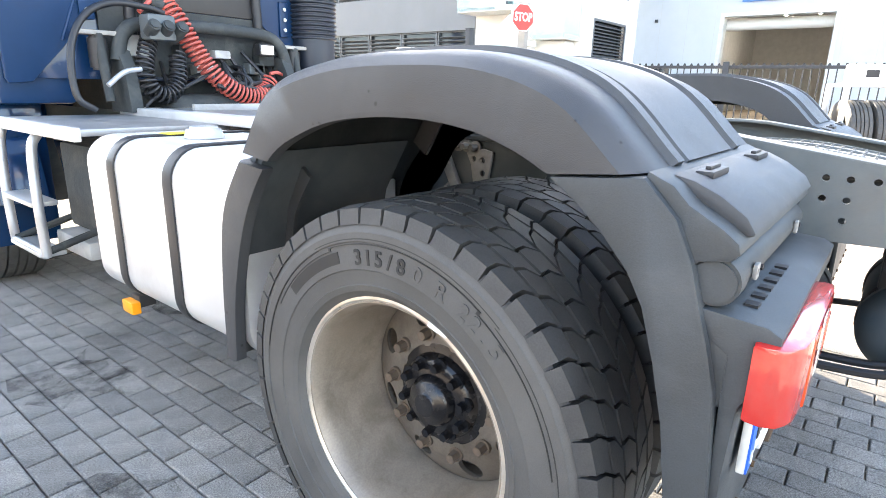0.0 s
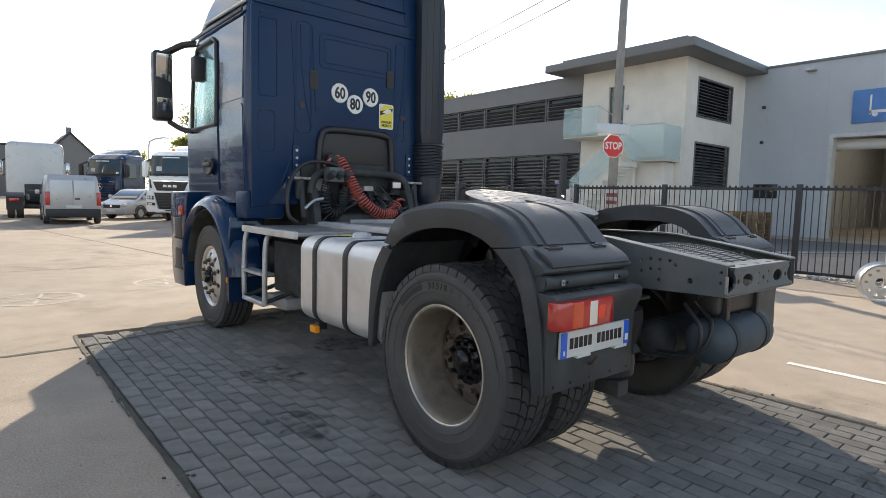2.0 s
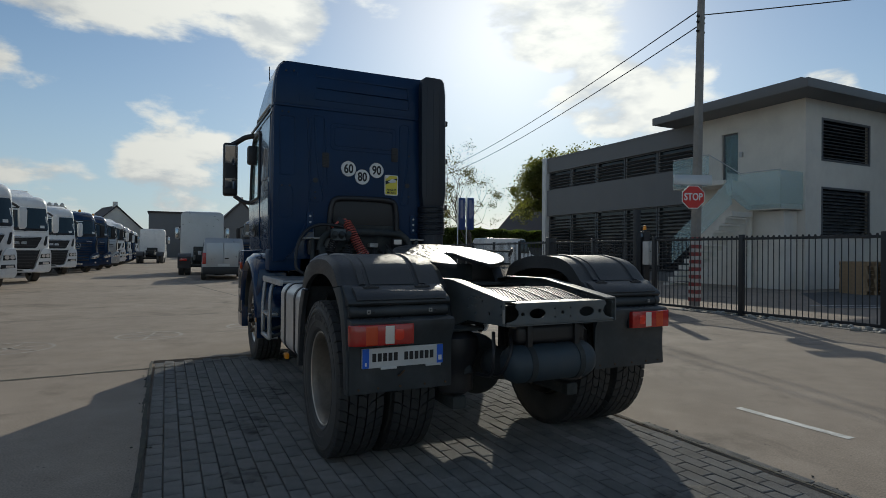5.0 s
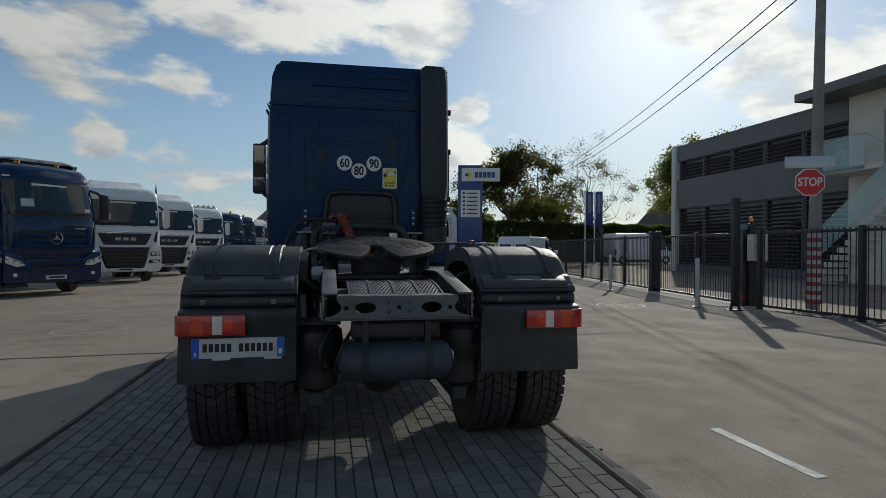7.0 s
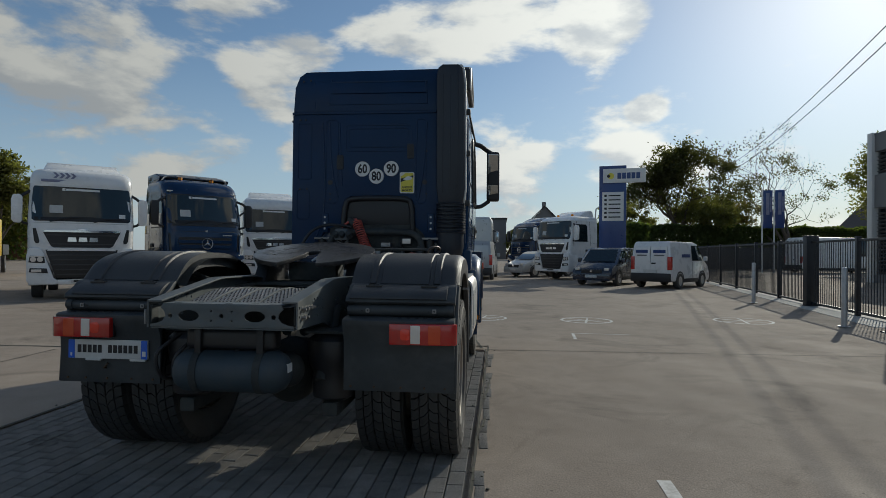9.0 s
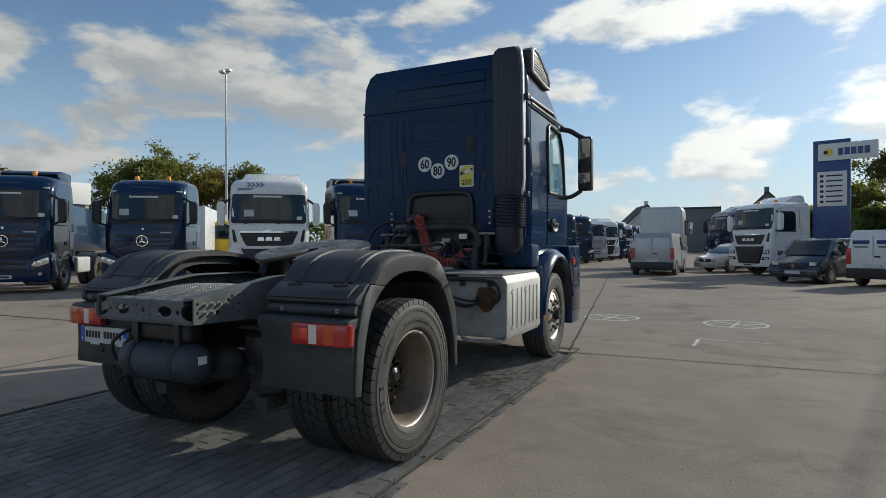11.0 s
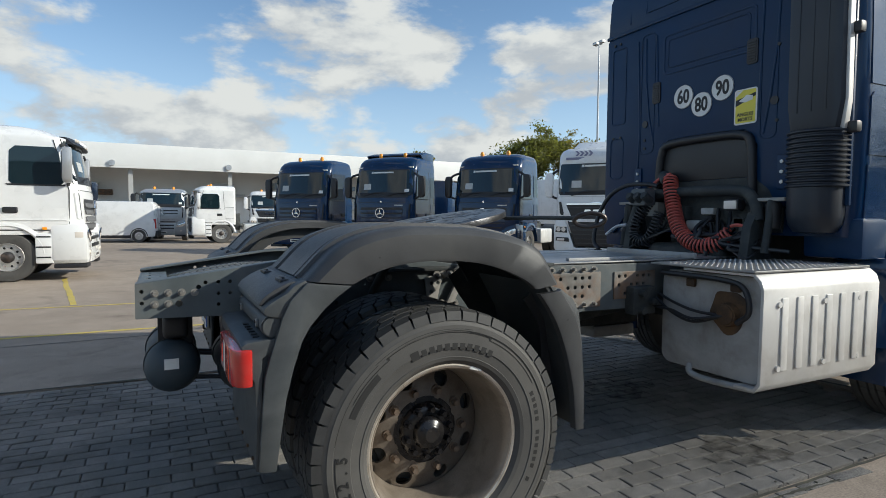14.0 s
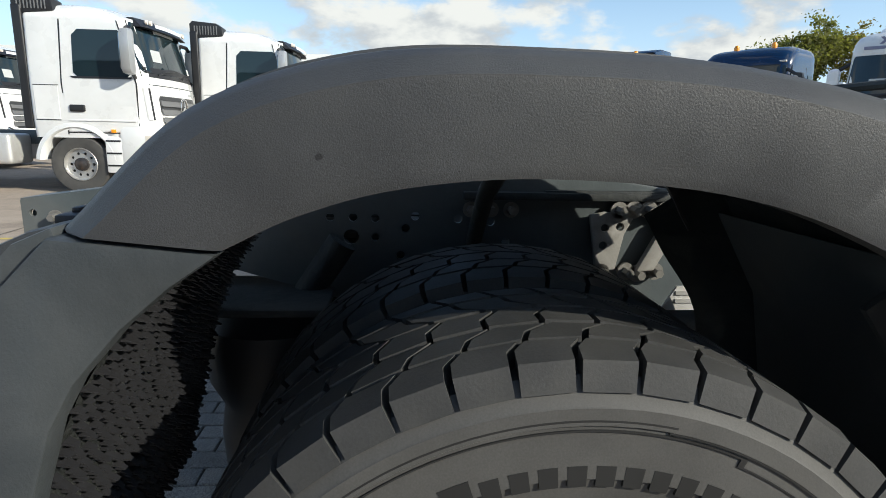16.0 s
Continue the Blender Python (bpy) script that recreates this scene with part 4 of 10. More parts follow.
def rear_wheel(sgn):
    """Twin drive wheels on one side; sgn +1 is the right side."""
    turn = pose(0, 0, 0) if sgn > 0 else pose(0, 0, 0, 0, 0, 180)
    base = pose(0, 0, 0.527) @ turn
    outer = mesh_child("tyre", tyre_drive, truck, base @ pose(1.094, 0, 0, 12, 0, 0), "worn black drive tyre with chunky tread")
    mesh_child("tyre", tyre_drive, truck, base @ pose(0.742, 0, 0, 37, 0, 0), "inner twin drive tyre")
    bm = b_lathe([(0.296, 1.192), (0.318, 1.200), (0.322, 1.210), (0.316, 1.218), (0.302, 1.216), (0.292, 1.202), (0.287, 1.17), (0.283, 1.11), (0.272, 1.05), (0.262, 1.015), (0.262, 0.99), (0.30, 0.99), (0.30, 0.70), (0.28, 0.60)], 72)
    rim = part("rim", bm, "rim", truck, "dusty beige steel rim", base)
    lip = part("rim_lip", b_lathe([(0.314, 1.210), (0.3235, 1.214), (0.3225, 1.220), (0.312, 1.222), (0.306, 1.217), (0.314, 1.210)], 72), "rimlip", rim)
    holes = [circle(0.219 * math.cos(2 * math.pi * (k + 0.5) / 8), 0.219 * math.sin(2 * math.pi * (k + 0.5) / 8), 0.034, 16) for k in range(8)]
    disc = b_prism(circle(0, 0, 0.266, 48), 0.014, None, 0, holes + [circle(0, 0, 0.10, 24)])
    for v in disc.verts:                                      # dished disc
        r = math.hypot(v.co.x, v.co.z)
        v.co.y += 0.05 * max(0.0, min(1.0, (0.262 - r) / 0.1)) - 0.02
    bmesh.ops.transform(disc, matrix=pose(0.992, 0, 0) @ pose(0, 0, 0, 0, 0, -90), verts=disc.verts)
    part("wheel_disc", disc, "rimdisc", rim, "steel wheel disc with eight round holes")
    part("brake_drum", b_cyl(0.235, 0.16, pose(0.90, 0, 0) @ RX, 36, bev=0.02), "blackmatt", rim)
    hub = part("hub", b_lathe([(0.0, 1.105), (0.03, 1.105), (0.036, 1.099), (0.055, 1.095), (0.066, 1.082), (0.07, 1.065), (0.098, 1.06), (0.112, 1.05), (0.118, 1.035), (0.14, 1.03), (0.14, 0.97)], 40), "hub", truck, "oily black wheel hub", base)
    for k in range(10):
        a = 2 * math.pi * k / 10
        mesh_child("wheel_nut", nut_mesh, rim, pose(1.040, 0.1675 * math.cos(a), 0.1675 * math.sin(a)))
    for k in range(10):
        a = 2 * math.pi * (k + 0.3) / 10
        mesh_child("hub_bolt", hub_bolt_mesh, hub, pose(1.062, 0.096 * math.cos(a), 0.096 * math.sin(a)))
    part("balance_weight", b_box(1.214, 0.02, 0.304, 1.222, 0.075, 0.318, 0.003), "stickerwhite", rim, "", pose(0, 0, 0, -16, 0, 0))
    x = 0.1525
    if sgn > 0:
        # brand words stay plain bars
        word = [(-23.4, -18.4, 0.377, 0.410)]
        for i in range(10):
            b0 = -17 + i * 4.75
            word.append((b0, b0 + 3.2, 0.379, 0.404))
        word2 = []
        for i in range(14):
            b0 = 66 + i * 3.9
            if i not in (5, 12):
                word2.append((b0, b0 + 2.4, 0.405, 0.422))
        trims = [(-80, -40, 0.449, 0.4515), (-40, -39, 0.449, 0.4585), (-39, 12, 0.456, 0.4585), (12, 13, 0.449, 0.4585), (13, 70, 0.449, 0.4515), (100, 190, 0.452, 0.4545),
                 (-60, -34, 0.4345, 0.4365), (-34, -33, 0.4345, 0.4465), (-33, 24, 0.4445, 0.4465), (24, 25, 0.4345, 0.4465), (25, 62, 0.4345, 0.4365), (-180, -85, 0.4405, 0.443)]
        part("sidewall_line", arc_bars(trims, x - 0.0012, 0.0004), "rubberdark", outer, "thin moulded lines", pose(0, 0, 0, -12, 0, 0))
        part("sidewall_lettering", arc_bars(word + word2, x, 0.0003), "rubberdark", outer, "raised dark letter bars", pose(0, 0, 0, -12, 0, 0))["kind"] = "stuff"
        part("sidewall_text", arc_text("22.5", 0.415, -96, 0.052, x, 6.4), "rubberdark", outer, "raised tyre size figures", pose(0, 0, 0, -12, 0, 0))["kind"] = "stuff"
        part("sidewall_band", arc_bars([(-66, -42, 0.398, 0.428), (136, 160, 0.398, 0.428)], x - 0.001), "rubberdark", outer, "", pose(0, 0, 0, -12, 0, 0))
    else:
        part("sidewall_text", arc_text("315/8", 0.414, -2, 0.050, x, 4.5), "rubberdark", outer, "raised tyre size figures", pose(0, 0, 0, -12, 0, 0))
        part("sidewall_text", arc_text("0 R 22.5", 0.414, 29, 0.050, x, 4.5), "rubber", outer, "worn tyre size figures", pose(0, 0, 0, -12, 0, 0))
        part("sidewall_band", arc_bars([(-50, -20, 0.394, 0.432)], x - 0.001), "rubberdark", outer, "", pose(0, 0, 0, -12, 0, 0))
        trims = [(-80, -30, 0.449, 0.4515), (-30, -29, 0.449, 0.4585), (-29, 40, 0.456, 0.4585), (40, 41, 0.449, 0.4585), (41, 90, 0.449, 0.4515), (-60, -24, 0.4365, 0.4385), (-24, -23, 0.4365, 0.4465), (-23, 34, 0.4445, 0.4465), (34, 35, 0.4365, 0.4465), (35, 80, 0.4365, 0.4385)]
        part("sidewall_line", arc_bars(trims, x - 0.0012, 0.0004), "rubberdark", outer, "thin moulded lines", pose(0, 0, 0, -12, 0, 0))


def front_wheel(sgn):
    turn = pose(0, 0, 0) if sgn > 0 else pose(0, 0, 0, 0, 0, 180)
    base = pose(0, 3.80, 0.53) @ turn
    mesh_child("tyre", tyre_steer, truck, base @ pose(1.03, 0, 0), "black steer tyre with straight ribs")
    rim = part("rim", b_lathe([(0.296, 1.13), (0.318, 1.138), (0.320, 1.15), (0.308, 1.156), (0.295, 1.148), (0.285, 1.13), (0.28, 1.12), (0.30, 1.0), (0.30, 0.9)], 64), "alloy", truck, "polished aluminium rim", base)
    holes = [rrect(-0.024, 0.196, 0.024, 0.250, 0.0235, 4) for _ in range(10)]
    out = []
    for k, h in enumerate(holes):
        a = 2 * math.pi * k / 10
        out.append([(x * math.cos(a) - z * math.sin(a), x * math.sin(a) + z * math.cos(a)) for x, z in h])
    disc = b_prism(circle(0, 0, 0.284, 60), 0.02, None, 0, out + [circle(0, 0, 0.06, 20)])
    for v in disc.verts:
        r = math.hypot(v.co.x, v.co.z)
        v.co.y += 0.035 * max(0.0, min(1.0, (0.284 - r) / 0.08))
    bmesh.ops.transform(disc, matrix=pose(1.115, 0, 0) @ pose(0, 0, 0, 0, 0, -90), verts=disc.verts)
    part("wheel_disc", disc, "alloy", rim, "polished disc with ten oval holes")
    part("hub", b_lathe([(0, 1.235), (0.05, 1.232), (0.062, 1.215), (0.066, 1.19), (0.10, 1.182), (0.11, 1.165), (0.11, 1.12)], 32), "hub", rim)
    part("brake_disc", b_cyl(0.23, 0.1, pose(0.99, 0, 0) @ RX, 32), "blackmatt", rim)
    for k in range(10):
        a = 2 * math.pi * (k + 0.5) / 10
        mesh_child("wheel_nut", nut_mesh, rim, pose(1.185, 0.1675 * math.cos(a), 0.1675 * math.sin(a)) @ Matrix.Diagonal((1.1, 1.2, 1.2, 1)))


OUT = spline([(0.667, 0.50, 0), (0.664, 0.74, 0), (0.640, 0.96, 0), (0.525, 1.135, 0), (0.409, 1.292, 0), (0.18, 1.358, 0), (-0.06, 1.372, 0), (-0.25, 1.362, 0), (-0.41, 1.308, 0), (-0.538, 1.188, 0)], 6)
INN = spline([(0.612, 0.50, 0), (0.588, 0.72, 0), (0.513, 0.95, 0), (0.395, 1.117, 0), (0.269, 1.190, 0), (0.121, 1.232, 0), (-0.06, 1.245, 0), (-0.20, 1.234, 0), (-0.30, 1.207, 0), (-0.375, 1.172, 0)], 6)


def fender_strip(i0, i1, top_x=0.575):
    """The skin of the arch between two stations of its curve: side cheek, rounded edge, ribbed top, inner lip."""
    bm = bmesh.new()
    rows = []
    for i in range(i0, i1 + 1):
        o, n = OUT[i], INN[i]
        t = (OUT[min(i + 1, len(OUT) - 1)] - OUT[max(i - 1, 0)]).normalized()
        nrm = Vector((-t.y, t.x, 0))
        if nrm.y < 0 and o.y > 1.2:
            nrm = -nrm
        if (o - n).dot(nrm) < 0:
            nrm = -nrm
        pts = [(1.215, n), (1.248, n), (1.252, n.lerp(o, 0.1)), (1.251, n.lerp(o, 0.765)), (1.233, n.lerp(o, 0.91)), (1.217, n.lerp(o, 0.975)), (1.195, o)]
        for x, h in ((1.135, 0), (1.128, 0.012), (1.095, 0.012), (1.088, 0), (1.066, 0), (1.060, 0.008), (0.765, 0.008), (0.758, 0), (0.735, 0), (0.728, 0.012), (0.695, 0.012), (0.688, 0), (top_x, 0)):
            if x >= top_x:
                pts.append((x, o + nrm * h))
        pts += [(top_x, o - nrm * 0.10), (top_x + 0.012, o - nrm * 0.10), (top_x + 0.012, o - nrm * 0.012), (1.20, o - nrm * 0.014), (1.215, n)]
        rows.append([bm.verts.new((x, p.x, p.y)) for x, p in pts[:-1]])
    for p, q in zip(rows, rows[1:]):
        for k in range(len(p)):
            bm.faces.new((p[k], p[(k + 1) % len(p)], q[(k + 1) % len(p)], q[k]))
    bm.faces.new(rows[0]); bm.faces.new(rows[-1][::-1])
    return bm


YZ = pose(0, 0, 0, 0, 0, 90)            # prism outlines given as (y, z), pushed along -x


def yz_prism(outline, x0, x1, bev=0.0, holes=(), bm=None):
    return b_prism(outline, x1 - x0, pose(x1, 0, 0) @ YZ, bev, holes, bm)


def mirror_x(bm):
    bmesh.ops.transform(bm, matrix=Matrix.Diagonal((-1, 1, 1, 1)), verts=bm.verts)
    bmesh.ops.reverse_faces(bm, faces=bm.faces)
    return bm


def rear_fender(sgn):
    f = (lambda b: b) if sgn > 0 else mirror_x
    part("fender_cap", f(fender_strip(18, len(OUT) - 1)), "blackplastic", truck, "dark grey plastic rear mudguard arch with ribs")
    part("fender_front", f(fender_strip(0, 17, 1.05)), "blackplastic", truck, "dark grey front skirt of the mudguard")
    # rear cheek below the seam
    cheek = [(-0.377, 1.168), (-0.536, 1.184), (-0.590, 1.128), (-0.617, 1.072), (-0.634, 1.015), (-0.654, 0.954), (-0.674, 0.88), (-0.682, 0.79), (-0.690, 0.68), (-0.697, 0.565), (-0.640, 0.558), (-0.622, 0.69), (-0.605, 0.80), (-0.580, 0.90), (-0.553, 0.985), (-0.525, 1.035), (-0.475, 1.092), (-0.425, 1.135)]
    part("fender_rear", f(yz_prism(cheek, 1.212, 1.250, 0.007)), "dustyplastic", truck, "scratched grey rear cheek of the mudguard")
    panel = [(-0.536, 1.192), (-0.575, 1.175), (-0.600, 1.150), (-0.650, 1.122), (-0.672, 1.105), (-0.676, 1.090), (-0.665, 1.078), (-0.625, 1.070), (-0.612, 1.058), (-0.612, 1.018), (-0.625, 1.004), (-0.725, 0.996), (-0.745, 0.985), (-0.742, 0.945), (-0.705, 0.86), (-0.700, 0.74), (-0.704, 0.565),
             (-0.688, 0.565), (-0.684, 0.74), (-0.680, 0.86), (-0.680, 0.94), (-0.600, 0.99), (-0.592, 1.06), (-0.585, 1.10), (-0.56, 1.14), (-0.53, 1.17)]
    pn = part("rear_panel", f(yz_prism(panel, 0.575, 1.236, 0.004)), "dustyplastic", truck, "scuffed grey rear panel and spray flap")
    # bulged hinge cover on top
    cover = [(-0.556, 1.186), (-0.59, 1.178), (-0.630, 1.160), (-0.668, 1.134), (-0.684, 1.110), (-0.672, 1.104), (-0.60, 1.14), (-0.57, 1.165)]
    part("hinge_cover", f(yz_prism(cover, 0.60, 1.185, 0.006)), "blackplastic", pn)
    for x in (0.68, 1.02):
        part("catch", f(b_box(x, -0.600, 1.172, x + 0.10, -0.570, 1.186, 0.005)), "black", pn)
        part("catch", f(b_box(x + 0.02, -0.590, 1.184, x + 0.08, -0.580, 1.192, 0.003)), "black", pn)
    bar = b_cyl(0.034, 0.60, pose(0.885, -0.642, 1.038) @ RX, 24, bev=0.006)
    br = part("rear_bar", f(bar), "dustyplastic", truck, "grey cross tube with rusty clips")
    part("end_cap", f(b_cyl(0.037, 0.050, pose(1.204, -0.645, 1.042) @ RX, 28, bev=0.005)), "dustyplastic", br, "round grey end cap")
    for x in (0.70, 1.10):
        part("clip", f(b_prism(rrect(x, 1.026, x + 0.024, 1.052, 0.005), 0.006, pose(0, -0.683, 0), 0.001, [circle(x + 0.012, 1.039, 0.006, 10)])), "bracketgrey", br)
        part("rivet", f(b_cyl(0.005, 0.006, pose(x - 0.02, -0.681, 1.038) @ pose(0, 0, 0, 90), 8)), "ink", br)
    # lamp shelf with slots
    for k in range(6):
        x = 0.90 + k * 0.05
        part("slot", f(b_box(x, -0.700, 0.997, x + 0.022, -0.680, 1.003)), "ink", pn)
    # rivets along the flap
    for x in (0.62, 0.76, 0.92, 1.06, 1.18):
        part("rivet", f(b_cyl(0.007, 0.006, pose(x, -0.707, 0.592) @ pose(0, 0, 0, 90), 8)), "rust", pn)
    # tail lamp
    lamp = part("tail_light", f(b_box(0.856, -0.742, 0.848, 1.200, -0.716, 0.980, 0.011, 3)), "black", truck, "red, amber and white tail lamp cluster")
    plan = [(0.860, -0.774), (0.90, -0.777), (1.16, -0.777), (1.215, -0.772), (1.242, -0.758), (1.253, -0.738), (1.250, -0.712), (1.16, -0.712), (1.10, -0.728), (0.860, -0.728)]
    lens = b_prism(plan, 0.121, pose(0, 0, 0.974) @ pose(0, 0, 0, -90), 0.007)
    part("lens", f(lens), "red", lamp, "red wrap-round lens")
    white = b_box(0.976, -0.7785, 0.858, 1.052, -0.75, 0.969, 0.008, 3)
    for v in white.verts:
        bulge = math.cos((v.co.z - 0.9135) * 24)
        v.co.x += 0.018 * bulge if v.co.x < 1.01 else -0.012 + 0.012 * bulge
    # stop lens in the brighter red that imitates sunlight through it
    part("stop_lens", f(b_prism(rrect(0.925, 0.880, 0.982, 0.947, 0.018), 0.03, pose(0, -0.7795, 0), 0.004)), "redsunlit", lamp, "red stop lens, coloured as if sun shone through")
    part("reversing_lens", f(white), "clear", lamp, "white reversing lens")
    part("indicator_lens", f(b_box(1.088, -0.7788, 0.858, 1.160, -0.75, 0.969, 0.004, 3)), "amberdeep", lamp, "amber indicator lens")
    house_o = [(-0.709, 0.852), (-0.709, 0.975), (-0.690, 0.995), (-0.640, 1.004), (-0.620, 0.98), (-0.635, 0.90), (-0.660, 0.852)]
    part("lamp_housing", f(yz_prism(house_o, 1.05, 1.234 if sgn < 0 else 1.222, 0.010)), "dustyplastic", lamp, "grey housing behind the lens")
    if sgn > 0:
        part("housing_groove", f(b_tube([(1.223, -0.682, 0.985), (1.224, -0.690, 0.94), (1.224, -0.686, 0.90), (1.223, -0.698, 0.86)], 0.004, 6)), "ink", lamp)
    # inner spray guard with bristled face in front of the flap
    def guard_y(z):
        ks = ((0.56, -0.655), (0.66, -0.635), (0.77, -0.606), (0.90, -0.574), (0.99, -0.538), (1.065, -0.490), (1.13, -0.440), (1.17, -0.395))
        for (z0, y0), (z1, y1) in zip(ks, ks[1:]):
            if z <= z1:
                return y0 + (y1 - y0) * (z - z0) / (z1 - z0) - 0.018
        return ks[-1][1]
    back = bmesh.new()
    line = [[back.verts.new((x, guard_y(0.575 + k * 0.0425), 0.575 + k * 0.0425)) for x in (0.585, 1.20)] for k in range(14)]
    for p, q in zip(line, line[1:]):
        back.faces.new((p[0], p[1], q[1], q[0]))
    bmesh.ops.solidify(back, geom=back.faces[:], thickness=0.008)
    part("guard_back", f(back), "blackmatt", pn)
    V, F = [], []
    rng = random.Random(7)
    for i in range(44):
        for k in range(26):
            z, x = 0.575 + i * 0.0135 + rng.random() * 0.004, 0.59 + (k + 0.5 * (i % 2)) * 0.0238 + rng.random() * 0.008
            if x > 1.19:
                continue
            y, w, h, d = guard_y(z), 0.016, 0.007, 0.010 + rng.random() * 0.006
            n = len(V)
            V += [(x, y - 0.004, z), (x + w, y - 0.004, z), (x + w, y - 0.004, z + h), (x, y - 0.004, z + h), (x + 0.003, y + d, z - 0.003), (x + w - 0.003, y + d, z - 0.003)]
            F += [(n, n + 1, n + 5, n + 4), (n + 1, n + 2, n + 5), (n + 2, n + 3, n + 4, n + 5), (n + 3, n, n + 4)]
    gm = bpy.data.meshes.new("bristles")
    gm.from_pydata(V, [], F)
    guard = bmesh.new()
    guard.from_mesh(gm)
    part("spray_guard", f(guard), "black", pn, "bristled black spray suppressor")["kind"] = "stuff"
    # second layer: flexible flap behind the front skirt
    flap = [(0.47, 1.13), (0.56, 1.105), (0.625, 1.06), (0.66, 1.00), (0.682, 0.85), (0.682, 0.70), (0.668, 0.50), (0.640, 0.50), (0.62, 0.72), (0.575, 0.95)]
    part("fender_flap", f(yz_prism(flap, 0.64, 1.20, 0.006)), "dustyplastic", truck, "grey flexible flap behind the front skirt")
    # liner under the arch, dark
    lin = bmesh.new()
    rows = []
    for i in range(0, len(OUT)):
        rows.append([lin.verts.new((x, OUT[i].x * 0.965, 0.53 + (OUT[i].y - 0.53) * 0.955)) for x in (0.52 if sgn < 0 else 0.66, 1.205)])
    for p, q in zip(rows, rows[1:]):
        lin.faces.new((p[0], p[1], q[1], q[0]))
    low = [lin.verts.new((0.52, OUT[i].x * 0.80, 0.53 + (OUT[i].y - 0.53) * 0.80)) for i in range(0, 30)]
    for i in range(29 if sgn < 0 else 22):
        lin.faces.new((rows[i][0], low[i], low[i + 1], rows[i + 1][0]))
    bmesh.ops.solidify(lin, geom=lin.faces[:], thickness=0.006)
    part("arch_liner", f(lin), "blackmatt", truck)
    # stay that carries the arch
    part("fender_stay", f(b_tube([(0.42, -0.02, 1.02), (0.60, -0.02, 1.16), (0.95, -0.02, 1.30)], 0.02, 10)), "blackmatt", truck)


for s in (-1, 1):
    rear_wheel(s)
    front_wheel(s)
    rear_fender(s)

# number plate on the rear panel; its characters stay plain bars
npl = part("number_plate", b_box(-1.165, -0.722, 0.715, -0.645, -0.708, 0.832, 0.004), "plate", truck, "pale number plate with blue ends and dark bars")
part("band", b_box(-1.163, -0.7245, 0.717, -1.123, -0.720, 0.830), "platenavy", npl)
part("band", b_box(-0.687, -0.7245, 0.717, -0.647, -0.720, 0.830), "platenavy", npl)
for i in range(12):
    if i != 5:
        x = -1.103 + i * 0.0335
        part("bar", b_box(x, -0.7245, 0.752, x + 0.024, -0.720, 0.800), "ink", npl)
part("bar", b_box(-0.678, -0.7265, 0.735, -0.656, -0.722, 0.765), "stickerwhite", npl)
part("bar", b_box(-1.148, -0.7265, 0.73, -1.138, -0.722, 0.75), "stickerwhite", npl)
for x in (-1.05, -0.76):
    part("clip", b_box(x, -0.726, 0.703, x + 0.10, -0.706, 0.718, 0.003), "plate", npl)
part("screw", b_tube([(-0.93, -0.70, 0.655), (-0.93, -0.722, 0.66), (-0.90, -0.726, 0.69)], 0.006, 6), "rust", truck)

